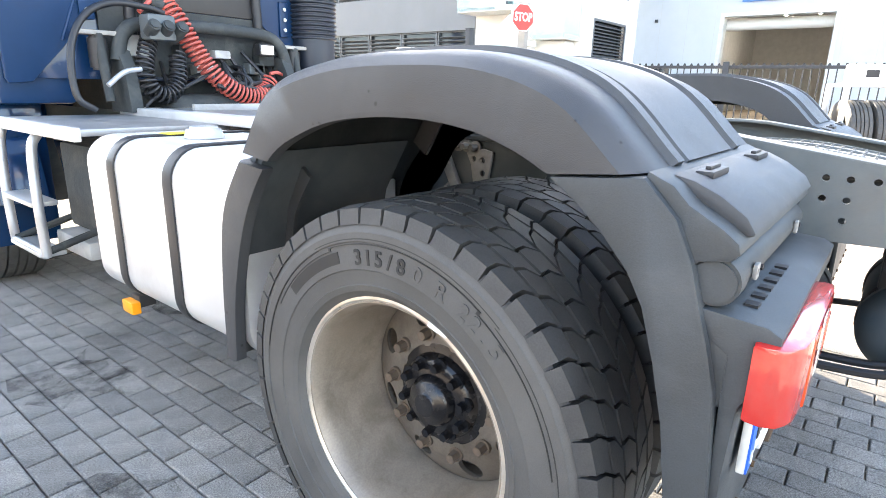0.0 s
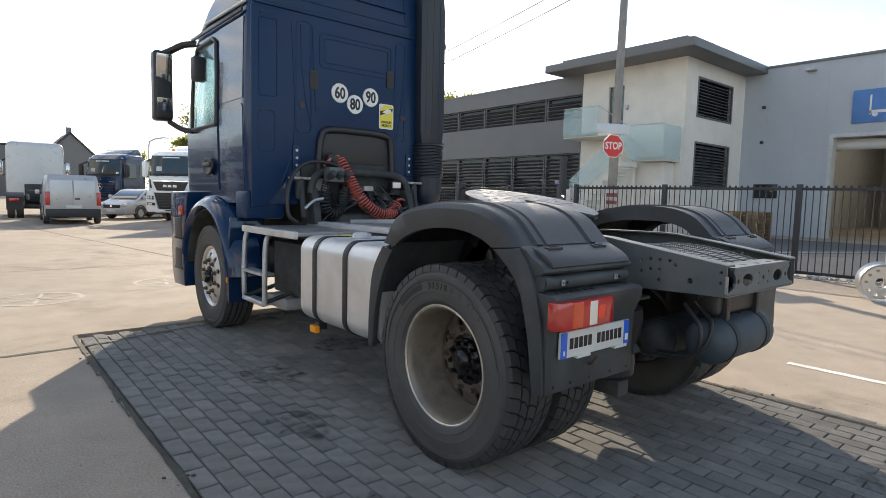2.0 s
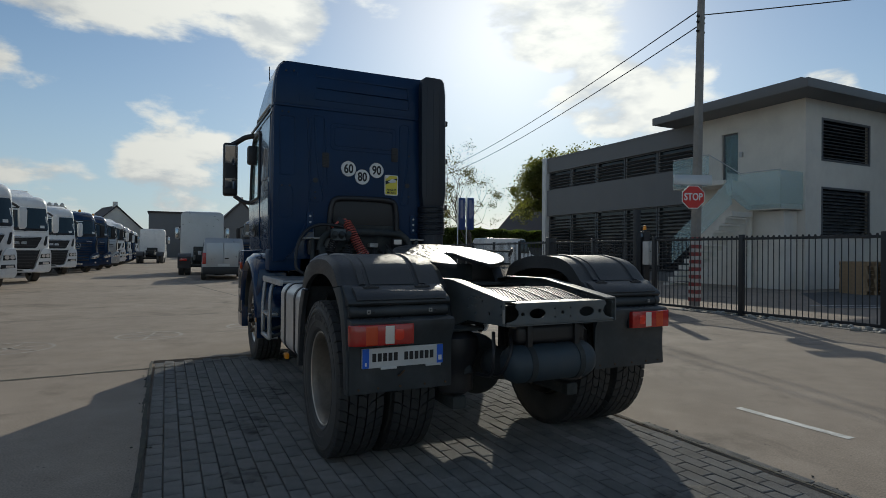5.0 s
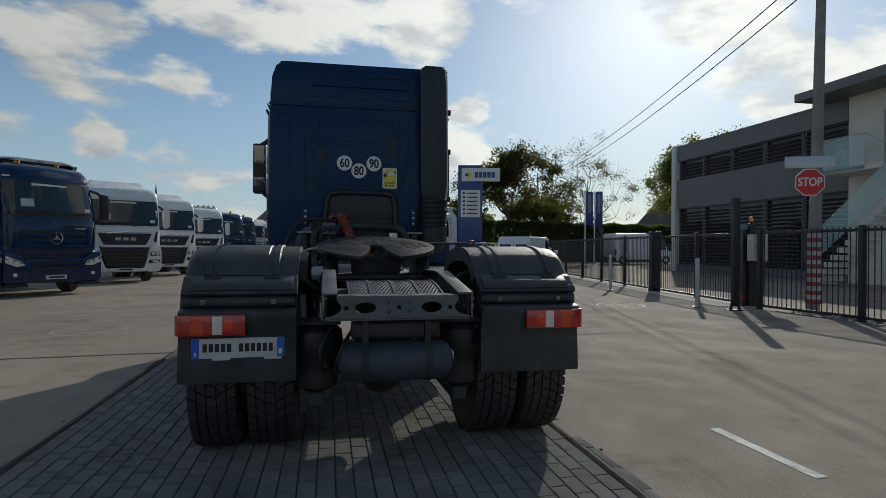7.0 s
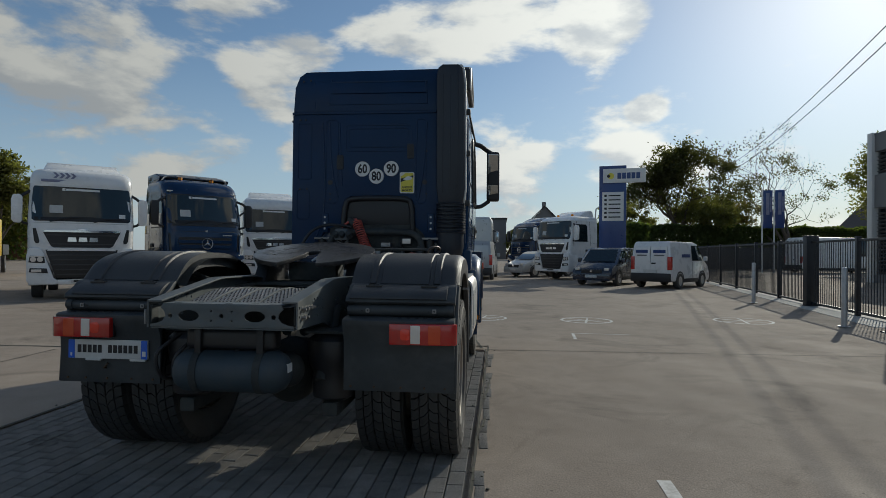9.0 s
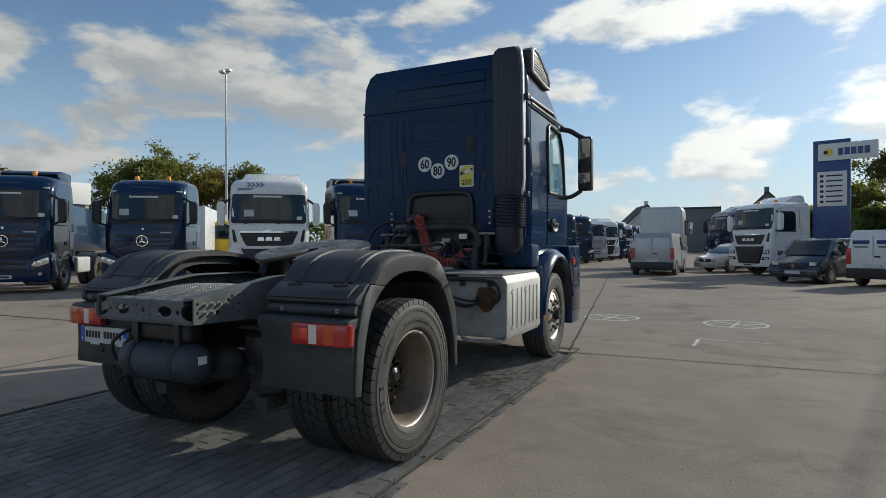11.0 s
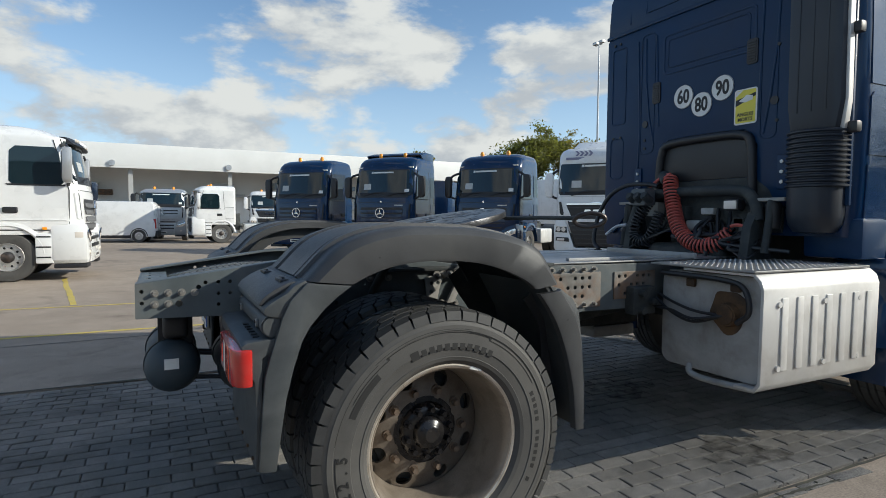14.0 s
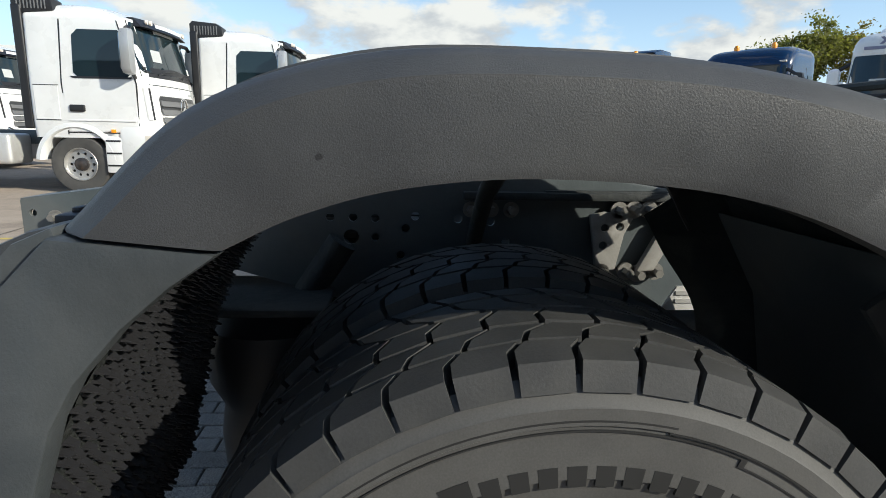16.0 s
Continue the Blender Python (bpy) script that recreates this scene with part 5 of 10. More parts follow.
# ---- chassis ----
for s in (-1, 1):
    rng = random.Random(11)
    holes = [circle(-1.047, 1.082, 0.0085), circle(-1.047, 1.032, 0.0085), circle(-0.902, 1.024, 0.0145), circle(-0.823, 1.092, 0.0105)] + [circle(y, z, 0.0085) for y, z in ((-0.795, 1.112), (-0.742, 1.112), (-0.742, 1.062), (-0.742, 1.012), (-0.692, 1.062), (-0.692, 1.112), (-0.64, 1.045), (-0.64, 1.10))]
    for k in range(7):
        for r in range(3):
            if (k + r) % 5 != 3:
                holes.append(circle(1.05 + k * 0.055, 1.045 - r * 0.055, 0.0115))
    for k in range(6):
        for r in range(3):
            if (k + r) % 4 != 2:
                holes.append(circle(1.62 + k * 0.052, 1.045 - r * 0.055, 0.0115))
    for k in range(5):
        for r in range(3):
            holes.append(circle(0.60 + k * 0.055, 1.045 - r * 0.055, 0.0115))
    for y, z in ((-0.315, 1.078), (-0.262, 1.076), (-0.370, 1.078), (-0.188, 1.052), (-0.262, 1.030), (-0.165, 1.082), (-0.06, 1.076), (-0.20, 0.985), (-0.12, 0.985), (0.02, 1.07), (0.06, 1.02)):
        holes.append(circle(y, z, 0.0105))
    holes.append(circle(-0.320, 1.030, 0.019))
    tail = [(-1.072, 1.112), (-0.42, 1.202), (-0.34, 1.206), (0.12, 1.200), (0.55, 1.140), (1.0, 1.124)]          # the tail slopes down
    outline = [(-1.072, 0.968)] + tail + [(4.5, 1.10), (4.5, 0.83), (0.9, 0.84), (-0.30, 0.86), (-0.62, 0.955)]
    b = yz_prism(outline, 0.415, 0.425, 0, holes)
    b = b if s > 0 else mirror_x(b)
    rail = part("frame_rail", b, "chassis", truck, "grey painted chassis rail with bolt holes")
    line = tail + [(2.9, 1.112)]
    fl = yz_prism([(y, z + 0.004) for y, z in line] + [(y, z - 0.006) for y, z in line[::-1]], 0.340, 0.4245, 0.002)
    part("top_flange", fl if s > 0 else mirror_x(fl), "chassis", rail)
    fl = b_box(0.345, -0.35, 0.852, 0.4145, 2.9, 0.862)
    part("bottom_flange", fl if s > 0 else mirror_x(fl), "chassis", rail)
    pl = yz_prism([(1.00, 0.865), (1.00, 1.08), (1.47, 1.08), (1.47, 0.865)], 0.4255, 0.434, 0.003, [circle(1.05 + k * 0.055, 1.045 - r * 0.055, 0.0115) for k in range(7) for r in range(3) if (k + r) % 5 != 3])
    part("fish_plate", pl if s > 0 else mirror_x(pl), "chassisrust", rail, "rust-stained reinforcing plate")
    pl = yz_prism([(1.58, 0.90), (1.58, 1.075), (1.93, 1.075), (1.93, 0.90)], 0.4255, 0.434, 0.003, [circle(1.62 + k * 0.052, 1.045 - r * 0.055, 0.0115) for k in range(6) for r in range(3) if (k + r) % 4 != 2])
    part("fish_plate", pl if s > 0 else mirror_x(pl), "chassisrust", rail, "rust-stained reinforcing plate")
    for y, z in ([(-0.998, 1.073), (-0.998, 1.026), (-0.945, 1.073), (-0.945, 1.026), (-0.892, 1.073), (-0.84, 1.070)] if s > 0 else []) + [(1.04 + k * 0.075, 0.885) for k in range(6)] + [(0.60 + k * 0.065, 1.10) for k in range(5)] + [(1.02 + k * 0.08, 1.10) for k in range(6)] + [(-0.03 + k * 0.05, 1.10) for k in range(3)] :
        x = 0.43 if not (1.0 < y < 1.47 and z < 1.08) else 0.438
        mesh_child("bolt", bolt_mesh, rail, pose(s * x, y, z, 0, 0, 0 if s > 0 else 180) @ Matrix.Scale(0.76 if y < -0.5 else 0.9, 4))
# rear cross member
face = [(-0.335, 1.096), (-0.345, 1.075), (-0.325, 1.055), (-0.318, 1.03), (-0.335, 1.005), (-0.37, 0.99), (-0.405, 0.985), (-0.408, 0.972)]
cm = b_prism(face + [(-x, z) for x, z in face[::-1]], 0.010, pose(0, -1.072, 0), 0.002,
             [circle(-0.186, 1.034, 0.058, 22, 0.030), circle(0.186, 1.034, 0.058, 22, 0.030), circle(0, 1.034, 0.0115)] + [circle(x, z, 0.006, 8) for x in (-0.058, 0.058) for z in (1.008, 1.060)] + [circle(x, 1.032, 0.0125) for x in (-0.292, 0.292)])
xm = part("rear_crossmember", cm, "chassis", truck, "grey pressed cross member with oval holes")
lip = b_prism(rrect(-0.338, -1.07, 0.338, -0.945, 0.010), 0.008, pose(0, 0, 1.100) @ pose(0, 0, 0, -90), 0.002, [circle(x, -1.028, 0.024, 16, 0.013) for x in (-0.27, -0.14, 0.02, 0.17, 0.27)] + [circle(x, -0.975, 0.006, 8) for x in (-0.20, -0.06, 0.06, 0.20)])
part("lip", lip, "chassis", xm)
part("lip", b_box(-0.405, -1.070, 0.962, 0.405, -1.00, 0.970, 0.002), "chassis", xm)
for e in (-1, 1):
    part("end_gusset", b_prism(rrect(-0.06, 0.985, 0.005, 1.09, 0.01), 0.006, pose(e * 0.405, -1.0, 0) @ pose(0, 0, 0, 0, 0, 90), 0.001), "blackmatt", xm)
part("hanging_tag", b_prism(rrect(-0.434, 0.985, -0.4255, 1.065, 0.003), 0.014, pose(0, -1.084, 0), 0.002), "bracketgrey", truck, "small bolted tag")
# arched tread plates between the rails
crest = spline([(0, -0.93, 1.090), (0, -0.80, 1.116), (0, -0.67, 1.137), (0, -0.55, 1.147), (0, -0.42, 1.145), (0, -0.30, 1.130), (0, -0.16, 1.098)], 4)
for k in range(4):
    xc = -0.213 + k * 0.142
    top_line = [(p[1], p[2]) for p in crest]
    b = yz_prism([(y, z) for y, z in top_line] + [(y, z - 0.006) for y, z in top_line[::-1]], xc - 0.062, xc + 0.062, 0.001)
    strip = part("tread_plate", b, "deck", truck, "arched studded tread plate")
    seam = yz_prism([(y, z + 0.007) for y, z in top_line] + [(y, z - 0.004) for y, z in top_line[::-1]], xc + 0.063, xc + 0.073, 0.001)
    part("plate_bar", seam, "chassis", truck, "grey bar between the tread plates")
    st = bmesh.new()
    for n, p in enumerate(crest[1:-1]):
        for c in range(5):
            b_cyl(0.0062, 0.006, pose(xc - 0.048 + c * 0.022 + 0.011 * (n % 2), p[1], p[2] + 0.002), 6, 0.004, bm=st)
    tagged(part("stud_field", st, "grease", strip), kind="stuff")
part("under_plate", b_box(-0.34, -0.94, 1.065, 0.34, -0.1, 1.073), "blackmatt", truck)
for y in (-0.25, 0.95, 2.0):
    part("crossmember", b_box(-0.415, y, 0.87, 0.415, y + 0.10, 1.07, 0.01), "blackmatt", truck)
# air reservoirs at the back
def reservoir(x, y, z, r, half, label, material="teal", axis="x"):
    p = [(0.0, -half), (r * 0.45, -half + 0.005), (r * 0.8, -half + 0.03), (r, -half + 0.075), (r, half - 0.075), (r * 0.8, half - 0.03), (r * 0.45, half - 0.005), (0.0, half)]
    t = part("air_reservoir", b_lathe(p, 36, axis), material, truck, label, pose(x, y, z))
    for u in (-0.18, 0.18):
        if axis == "x":
            part("strap", b_lathe([(r, u * half * 3 - 0.02), (r + 0.005, u * half * 3 - 0.02), (r + 0.005, u * half * 3 + 0.02), (r, u * half * 3 + 0.02)], 36), "blackmatt", t)
    return t


t0 = reservoir(0.0, -0.93, 0.712, 0.118, 0.335, "dark grey-blue air reservoir hung below the frame", "teal")
part("label_patch", b_box(0.30, -0.965, 0.715, 0.3365, -0.905, 0.762), "stickerwhite", t0, "", Matrix.Translation((0.0, 0.93, -0.712)))
for x in (-0.20, 0.16):
    part("hanger_strap", b_box(x, -0.99, 0.80, x + 0.04, -0.84, 0.95, 0.008), "black", truck)
part("bracket", b_box(-0.26, -0.97, 0.835, 0.26, -0.86, 0.950, 0.03, 3), "black", truck)
reservoir(0.0, -0.62, 0.66, 0.105, 0.30, "second black air reservoir", "blackmatt")
for i, (x0, x1) in enumerate(((-0.36, -0.40), (-0.24, -0.33), (0.1, 0.2))):
    part("air_line", b_tube(spline([(x0, -0.85, 0.90), (x0 - 0.07, -0.97, 0.80), (x1 - 0.02, -0.92, 0.66), (x1, -0.7, 0.62)], 8), 0.011, 8), "hoseblack", truck)
# axle, differential, springs
part("axle_tube", b_cyl(0.085, 1.3, pose(0, 0, 0.527) @ RX, 24), "blackmatt", truck)
dif = bmesh.new()
bmesh.ops.create_uvsphere(dif, u_segments=24, v_segments=14, radius=0.235, matrix=Matrix.LocRotScale((0.0, 0.02, 0.53), None, (0.85, 1, 1)))
part("differential", dif, "blackmatt", truck)
part("prop_shaft", b_tube([(0, 0.2, 0.58), (0, 2.3, 0.82)], 0.06, 14), "blackmatt", truck)
for s in (-1, 1):
    bel = b_lathe([(0.08, 0.42), (0.13, 0.45), (0.135, 0.52), (0.125, 0.60), (0.155, 0.66), (0.165, 0.74), (0.16, 0.80), (0.11, 0.84), (0.0, 0.84)], 28, "z")
    part("air_spring", bel, "black", truck, "", pose(s * 0.46, -0.50, 0.04))
    part("spring_seat", b_box(s * 0.46 - 0.15, -0.64, 0.885, s * 0.46 + 0.15, -0.36, 0.905, 0.01), "blackmatt", truck)
    part("damper", b_tube([(s * 0.41, -0.62, 0.60), (s * 0.43, -0.34, 1.02)], 0.036, 12), "blackmatt", truck)
    part("v_stay", b_tube([(s * 0.38, 0.75, 0.92), (s * 0.06, 0.05, 0.80)], 0.035, 10), "blackmatt", truck)
    part("control_arm", b_box(s * 0.46 - 0.05, -0.6, 0.37, s * 0.46 + 0.05, 0.95, 0.46, 0.02), "blackmatt", truck)
    f = (lambda b: b) if s > 0 else mirror_x
    plate_o = [(0.262, 1.092), (0.300, 1.100), (0.375, 1.090), (0.352, 1.045), (0.335, 0.955), (0.285, 0.952)]
    br = part("hanger_bracket", f(yz_prism(plate_o, 0.436, 0.448, 0.002, [circle(0.302, 1.060, 0.010), (circle(0.300, 1.016, 0.010)), circle(0.340, 1.063, 0.010)])), "bracketgrey", truck, "pale grey spring hanger plate")
    part("strut", f(yz_prism([(0.452, 1.086), (0.478, 1.090), (0.492, 1.072), (0.430, 0.955), (0.385, 0.953)], 0.440, 0.462, 0.005)), "bracketgrey", br)
    for y, z in ((0.30, 0.948), (0.365, 0.950), (0.395, 0.944), (0.440, 0.950), (0.335, 1.104), (0.372, 1.106), (0.410, 1.106), (0.450, 1.104)):
        mesh_child("bolt", bolt_mesh, br, pose(s * 0.452, y, z, 0, 0, 0 if s > 0 else 180))
    tg = part("spring_tag", f(b_prism([(0.44, 0.865), (0.475, 0.925), (0.515, 0.925), (0.545, 0.865)], 0.008, pose(0.50, 0, 0) @ pose(0, 0, 0, 0, 0, 90))), "alucover", truck, "cast tag with two rows of bars")
    for z in (0.884, 0.904):
        part("bar", f(b_box(0.5005, 0.472, z, 0.503, 0.522, z + 0.010)), "dirtysilver", tg)

# ---- fifth wheel coupling ----
fw = pose(0, 0.50, 1.386, 10.5, 0, 0)
o = []
for k in range(61):
    a = radians(-90 + 17 + (360 - 34) * k / 60)
    r = 0.485 if math.sin(a) > -0.5 else 0.485 + 0.05 * (-math.sin(a) - 0.5)
    o.append((r * math.cos(a), r * math.sin(a) * 0.93))
o += [(-0.10, -0.30), (-0.055, -0.10), (-0.055, 0.0), (0.0, 0.055), (0.055, 0.0), (0.055, -0.10), (0.10, -0.30)]
plate = b_prism(o, 0.035, fw @ pose(0, 0, 0.0, -90), 0.006)
fwp = part("fifth_wheel", plate, "grease", truck, "greasy steel fifth wheel plate, tilted back")
for (cx, cy, rr) in ((-0.27, 0.02, 0.15), (0.27, 0.02, 0.15), (0.0, 0.28, 0.17)):
    g = bmesh.new()
    for i in range(46):
        a, q = random.random() * 6.28, math.sqrt(random.random()) * rr
        bmesh.ops.create_icosphere(g, subdivisions=1, radius=0.012 + random.random() * 0.014, matrix=fw @ Matrix.LocRotScale((cx + q * math.cos(a), cy + q * math.sin(a), 0.0), None, (1.6, 1.6, 0.22)))
    tagged(part("grease_smear", g, "grease", fwp), kind="stuff")
part("skirt", b_box(-0.20, 0.42, 1.15, 0.20, 0.66, 1.30, 0.03), "blackmatt", fwp)
for s in (-1, 1):
    part("pedestal", yz_prism([(0.22, 1.13), (0.36, 1.33), (0.62, 1.345), (0.78, 1.13)], s * 0.36 - 0.05, s * 0.36 + 0.05, 0.01), "black", fwp)
    part("mount_rail", b_box(s * 0.40 - 0.05, -0.05, 1.126, s * 0.40 + 0.05, 1.10, 1.145, 0.004), "blackmatt", fwp)
part("base_plate", b_box(-0.44, 0.15, 1.128, 0.44, 0.88, 1.150, 0.004), "blackmatt", fwp)
part("release_lever", b_tube([(0.28, 0.86, 1.405), (0.60, 0.89, 1.41), (0.88, 0.90, 1.408)], 0.011, 8), "blackmatt", fwp)
part("lever_ring", b_tube([(0.92 + 0.045 * math.cos(a / 20 * 6.2832) + 0.015 * math.sin(a / 20 * 6.2832), 0.95 + 0.06 * math.cos(a / 20 * 6.2832), 1.400 + 0.034 * math.sin(a / 20 * 6.2832)) for a in range(21)], 0.011, 8), "darksteel", fwp, "dark oval pull loop")

# ---- left side: fuel tank, steps, platform ----
tank = rrect(-1.205, 0.475, -0.56, 1.095, 0.11, 7)
tk = part("fuel_tank", b_prism(tank, 1.06, pose(0, 0.60, 0), 0.02), "tank", truck, "brushed aluminium fuel tank with two black straps")
for y in (0.98, 1.40):
    st = b_prism(rrect(-1.212, 0.468, -0.55, 1.102, 0.115, 7), 0.055, pose(0, y, 0), 0.002, [rrect(-1.2045, 0.476, -0.56, 1.0945, 0.109, 7)])
    part("tank_strap", st, "black", tk, "black steel strap")
part("filler_cap", b_cyl(0.075, 0.05, pose(-0.93, 1.25, 1.115), 24, 0.06, 0.01), "steel", tk)
part("sender_cap", b_cyl(0.05, 0.03, pose(-0.80, 0.85, 1.105), 20), "black", tk)
part("warning_label", b_box(-1.0, 1.385, 1.1025, -0.85, 1.47, 1.105), "stickeryellow", tk)
part("drain_plug", b_cyl(0.025, 0.05, pose(-0.88, 0.75, 0.462), 10), "blackmatt", tk)
mk = part("side_marker", b_box(-1.20, 1.425, 0.405, -1.165, 1.515, 0.455, 0.006), "amber", truck, "orange side marker lamp on a stalk")
part("bracket", b_box(-1.165, 1.435, 0.425, -1.10, 1.50, 0.475, 0.004), "black", mk)
pf = part("step_platform", b_box(-1.19, 1.78, 1.075, -0.50, 2.82, 1.105, 0.006), "checker", truck, "grey aluminium access platform")
part("edge_rail", b_box(-1.20, 1.77, 1.055, -1.165, 2.83, 1.112, 0.008), "alucover", pf)
part("edge_rail", b_box(-0.56, 0.55, 1.10, -0.44, 2.85, 1.145, 0.008), "alucover", pf)
ld = part("step_ladder", b_tube(spline([(-1.17, 2.77, 1.06), (-1.185, 2.78, 0.98), (-1.20, 2.775, 0.75), (-1.20, 2.77, 0.47)], 6) + [Vector((-1.20, 2.34, 0.47))] + spline([(-1.20, 2.32, 0.47), (-1.20, 2.32, 0.75), (-1.185, 2.33, 0.98), (-1.15, 2.34, 1.05)], 6), 0.022, 10), "steel", truck, "grey tubular side ladder")
for z in (0.72, 0.47):
    part("rung", b_box(-1.225, 2.33, z - 0.012, -1.11, 2.77, z + 0.012, 0.006), "steel", ld)
for y in (2.34, 2.76):
    part("stay", b_tube([(-1.20, y, 0.48), (-0.75, y, 0.60), (-0.50, y, 0.86)], 0.02, 8), "blackmatt", ld)
bt = reservoir(-0.88, 1.86, 0.72, 0.14, 0.20, "black-blue reservoir beside the tank", "teal", "y")
part("label_patch", b_box(-0.135, -0.05, 0.02, -0.14, 0.02, 0.08), "stickerwhite", bt)
part("battery_box", b_box(-0.95, 2.05, 0.52, -0.48, 2.72, 0.98, 0.03), "blackmatt", truck)
part("exhaust_box", b_box(-1.02, 2.3, 0.40, -0.55, 2.75, 0.50, 0.02), "dirtysilver", truck)

# ---- right side: silvery equipment box and catwalk ----
cover = [(1.06, 0.475), (1.185, 0.475), (1.218, 0.52), (1.222, 1.03), (1.205, 1.08), (1.165, 1.115), (0.70, 1.115), (0.70, 1.100), (1.155, 1.100), (1.188, 1.07), (1.204, 1.03), (1.200, 0.53), (1.175, 0.492), (1.06, 0.490)]
bx = part("side_cover", b_prism(cover, 1.10, pose(0, 1.88, 0), 0.003), "alucover", truck, "ribbed silver-grey side cover")
for k in range(7):
    y = 2.03 + k * 0.135
    part("rib", b_box(1.219, y, 0.585, 1.230, y + 0.055, 0.985, 0.006), "alucover", bx)
for y in (2.01, 2.42, 2.76):
    for z in (0.60, 0.95):
        part("screw", b_cyl(0.016, 0.012, pose(1.226, y, z) @ RX, 12), "alucover", bx)
dt = part("silencer_box", b_prism(rrect(0.50, 0.497, 1.192, 1.092, 0.07, 5), 1.02, pose(0, 1.93, 0), 0.012), "dirtysilver", truck, "dirty grey silencer box with rust around the outlet")
rs = b_prism([(0.98 + (0.115 + 0.012 * math.sin(k * 0.9)) * math.cos(k * 0.2244), 0.885 + (0.125 + 0.015 * math.sin(k * 0.67)) * math.sin(k * 0.2244)) for k in range(28)], 0.006, pose(0, 1.9245, 0))
part("rust_patch", rs, "rust", dt, "brown rust stain")
part("outlet", b_cyl(0.075, 0.05, pose(0.985, 1.91, 0.865) @ pose(0, 0, 0, 90), 24, 0.06, 0.008), "rust", dt)
for z0, z1, dy in ((0.93, 0.86, 0.0), (0.90, 0.80, -0.02), (0.85, 0.82, -0.035)):
    part("cable", b_tube(spline([(0.50, 1.90 + dy, z0), (0.65, 1.88 + dy, z1 + 0.03), (0.80, 1.885 + dy, z1), (0.98, 1.895, 0.86)], 8), 0.009, 8), "hoseblack", dt)
part("cable", b_tube(spline([(0.52, 1.90, 1.07), (0.95, 1.885, 1.065), (1.10, 1.885, 1.03), (1.135, 1.885, 0.9), (1.06, 1.89, 0.83)], 8), 0.016, 8), "hoseblack", dt)
part("lug", b_box(0.70, 1.905, 1.0, 0.76, 1.93, 1.05, 0.008), "rust", dt)
part("lug", b_box(1.0, 1.905, 1.0, 1.06, 1.93, 1.05, 0.008), "rust", dt)
part("under_stay", b_tube(spline([(0.72, 1.93, 0.52), (0.75, 1.91, 0.475), (0.88, 1.91, 0.462), (1.15, 1.93, 0.472)], 8), 0.019, 10), "dirtysilver", dt)
cw = part("tread_plate", b_box(0.46, 1.86, 1.120, 1.18, 2.95, 1.132, 0.003), "checker", truck, "studded aluminium tread plate on the side box")
st = bmesh.new()
for i in range(20):
    for j in range(12):
        b_cyl(0.010, 0.006, pose(0.50 + j * 0.056, 1.90 + i * 0.052 + 0.026 * (j % 2), 1.134), 6, 0.005, bm=st)
tagged(part("studs", st, "dirtysilver", cw), kind="stuff")
part("valve_block", b_box(0.42, 1.68, 0.80, 0.50, 1.88, 0.98, 0.02), "blackmatt", truck)
for k in range(3):
    part("valve", b_cyl(0.022, 0.06, pose(0.51, 1.74 + 0.03 * (k % 2) * 3, 0.83 + k * 0.055) @ RX, 12, bev=0.004), "blackmatt", truck)
ct = part("catwalk", b_box(-0.42, 1.05, 1.132, 0.42, 2.80, 1.142, 0.003), "checker", truck, "aluminium catwalk between the rails")
part("edge_angle", b_box(-0.40, 2.28, 1.142, 0.44, 2.31, 1.178, 0.004), "dirtysilver", ct)
part("edge_angle", b_box(0.30, 1.3, 1.142, 0.335, 2.28, 1.160, 0.004), "dirtysilver", ct)

# ---- the cab ----
CAB = Shell([(1.30, 1.10, 4.90, 2.90, 0.14), (1.60, 1.115, 4.94, 2.90, 0.16), (2.05, 1.122, 4.92, 2.90, 0.18), (2.07, 1.122, 4.918, 2.90, 0.18), (2.60, 1.115, 4.78, 2.90, 0.20), (2.90, 1.106, 4.67, 2.90, 0.22), (2.98, 1.102, 4.64, 2.90, 0.22),
             (3.08, 1.092, 4.58, 2.90, 0.24), (3.25, 1.09, 4.36, 2.905, 0.30), (3.42, 1.07, 4.08, 2.915, 0.34), (3.54, 1.045, 3.84, 2.93, 0.36), (3.61, 1.01, 3.62, 2.95, 0.36), (3.65, 0.96, 3.46, 2.98, 0.34), (3.665, 0.88, 3.30, 3.03, 0.12)], 0.10)
CAB.cols = (4.44, 3.665, 3.40, 3.20, 3.05)
cab_bm = CAB.body()
gone = []
for f in cab_bm.faces:                                # window openings in the doors and the front
    c = f.calc_center_median()
    if len(f.verts) == 4 and 2.06 < c.z < 2.92 and ((abs(c.x) > 1.0 and 3.665 < c.y < 4.44) or (c.y > 4.5 and abs(c.x) < 1.0)):
        gone.append(f)
bmesh.ops.delete(cab_bm, geom=gone, context="FACES")
cab = part("cab_shell", cab_bm, "navy", truck, "dark blue high-roof sleeper cab")
for x in (-0.62, 0.62):
    seat = part("seat", b_box(x - 0.26, 3.55, 1.9, x + 0.26, 3.72, 2.55, 0.06, 3), "black", truck, "black cab seat")
    part("headrest", b_box(x - 0.15, 3.56, 2.57, x + 0.15, 3.66, 2.78, 0.05, 3), "black", seat)
part("dashboard", b_box(-1.05, 4.25, 1.6, 1.05, 4.62, 2.04, 0.06), "black", truck)
part("steering_wheel", b_tube([(-0.62 + 0.22 * math.cos(a * 0.3142), 4.15 + 0.08 * math.sin(a * 0.3142), 2.12 + 0.2 * math.sin(a * 0.3142)) for a in range(21)], 0.016, 8), "black", truck)
part("bunk_wall", b_box(-1.08, 3.05, 1.4, 1.08, 3.10, 3.3), "interior", truck)
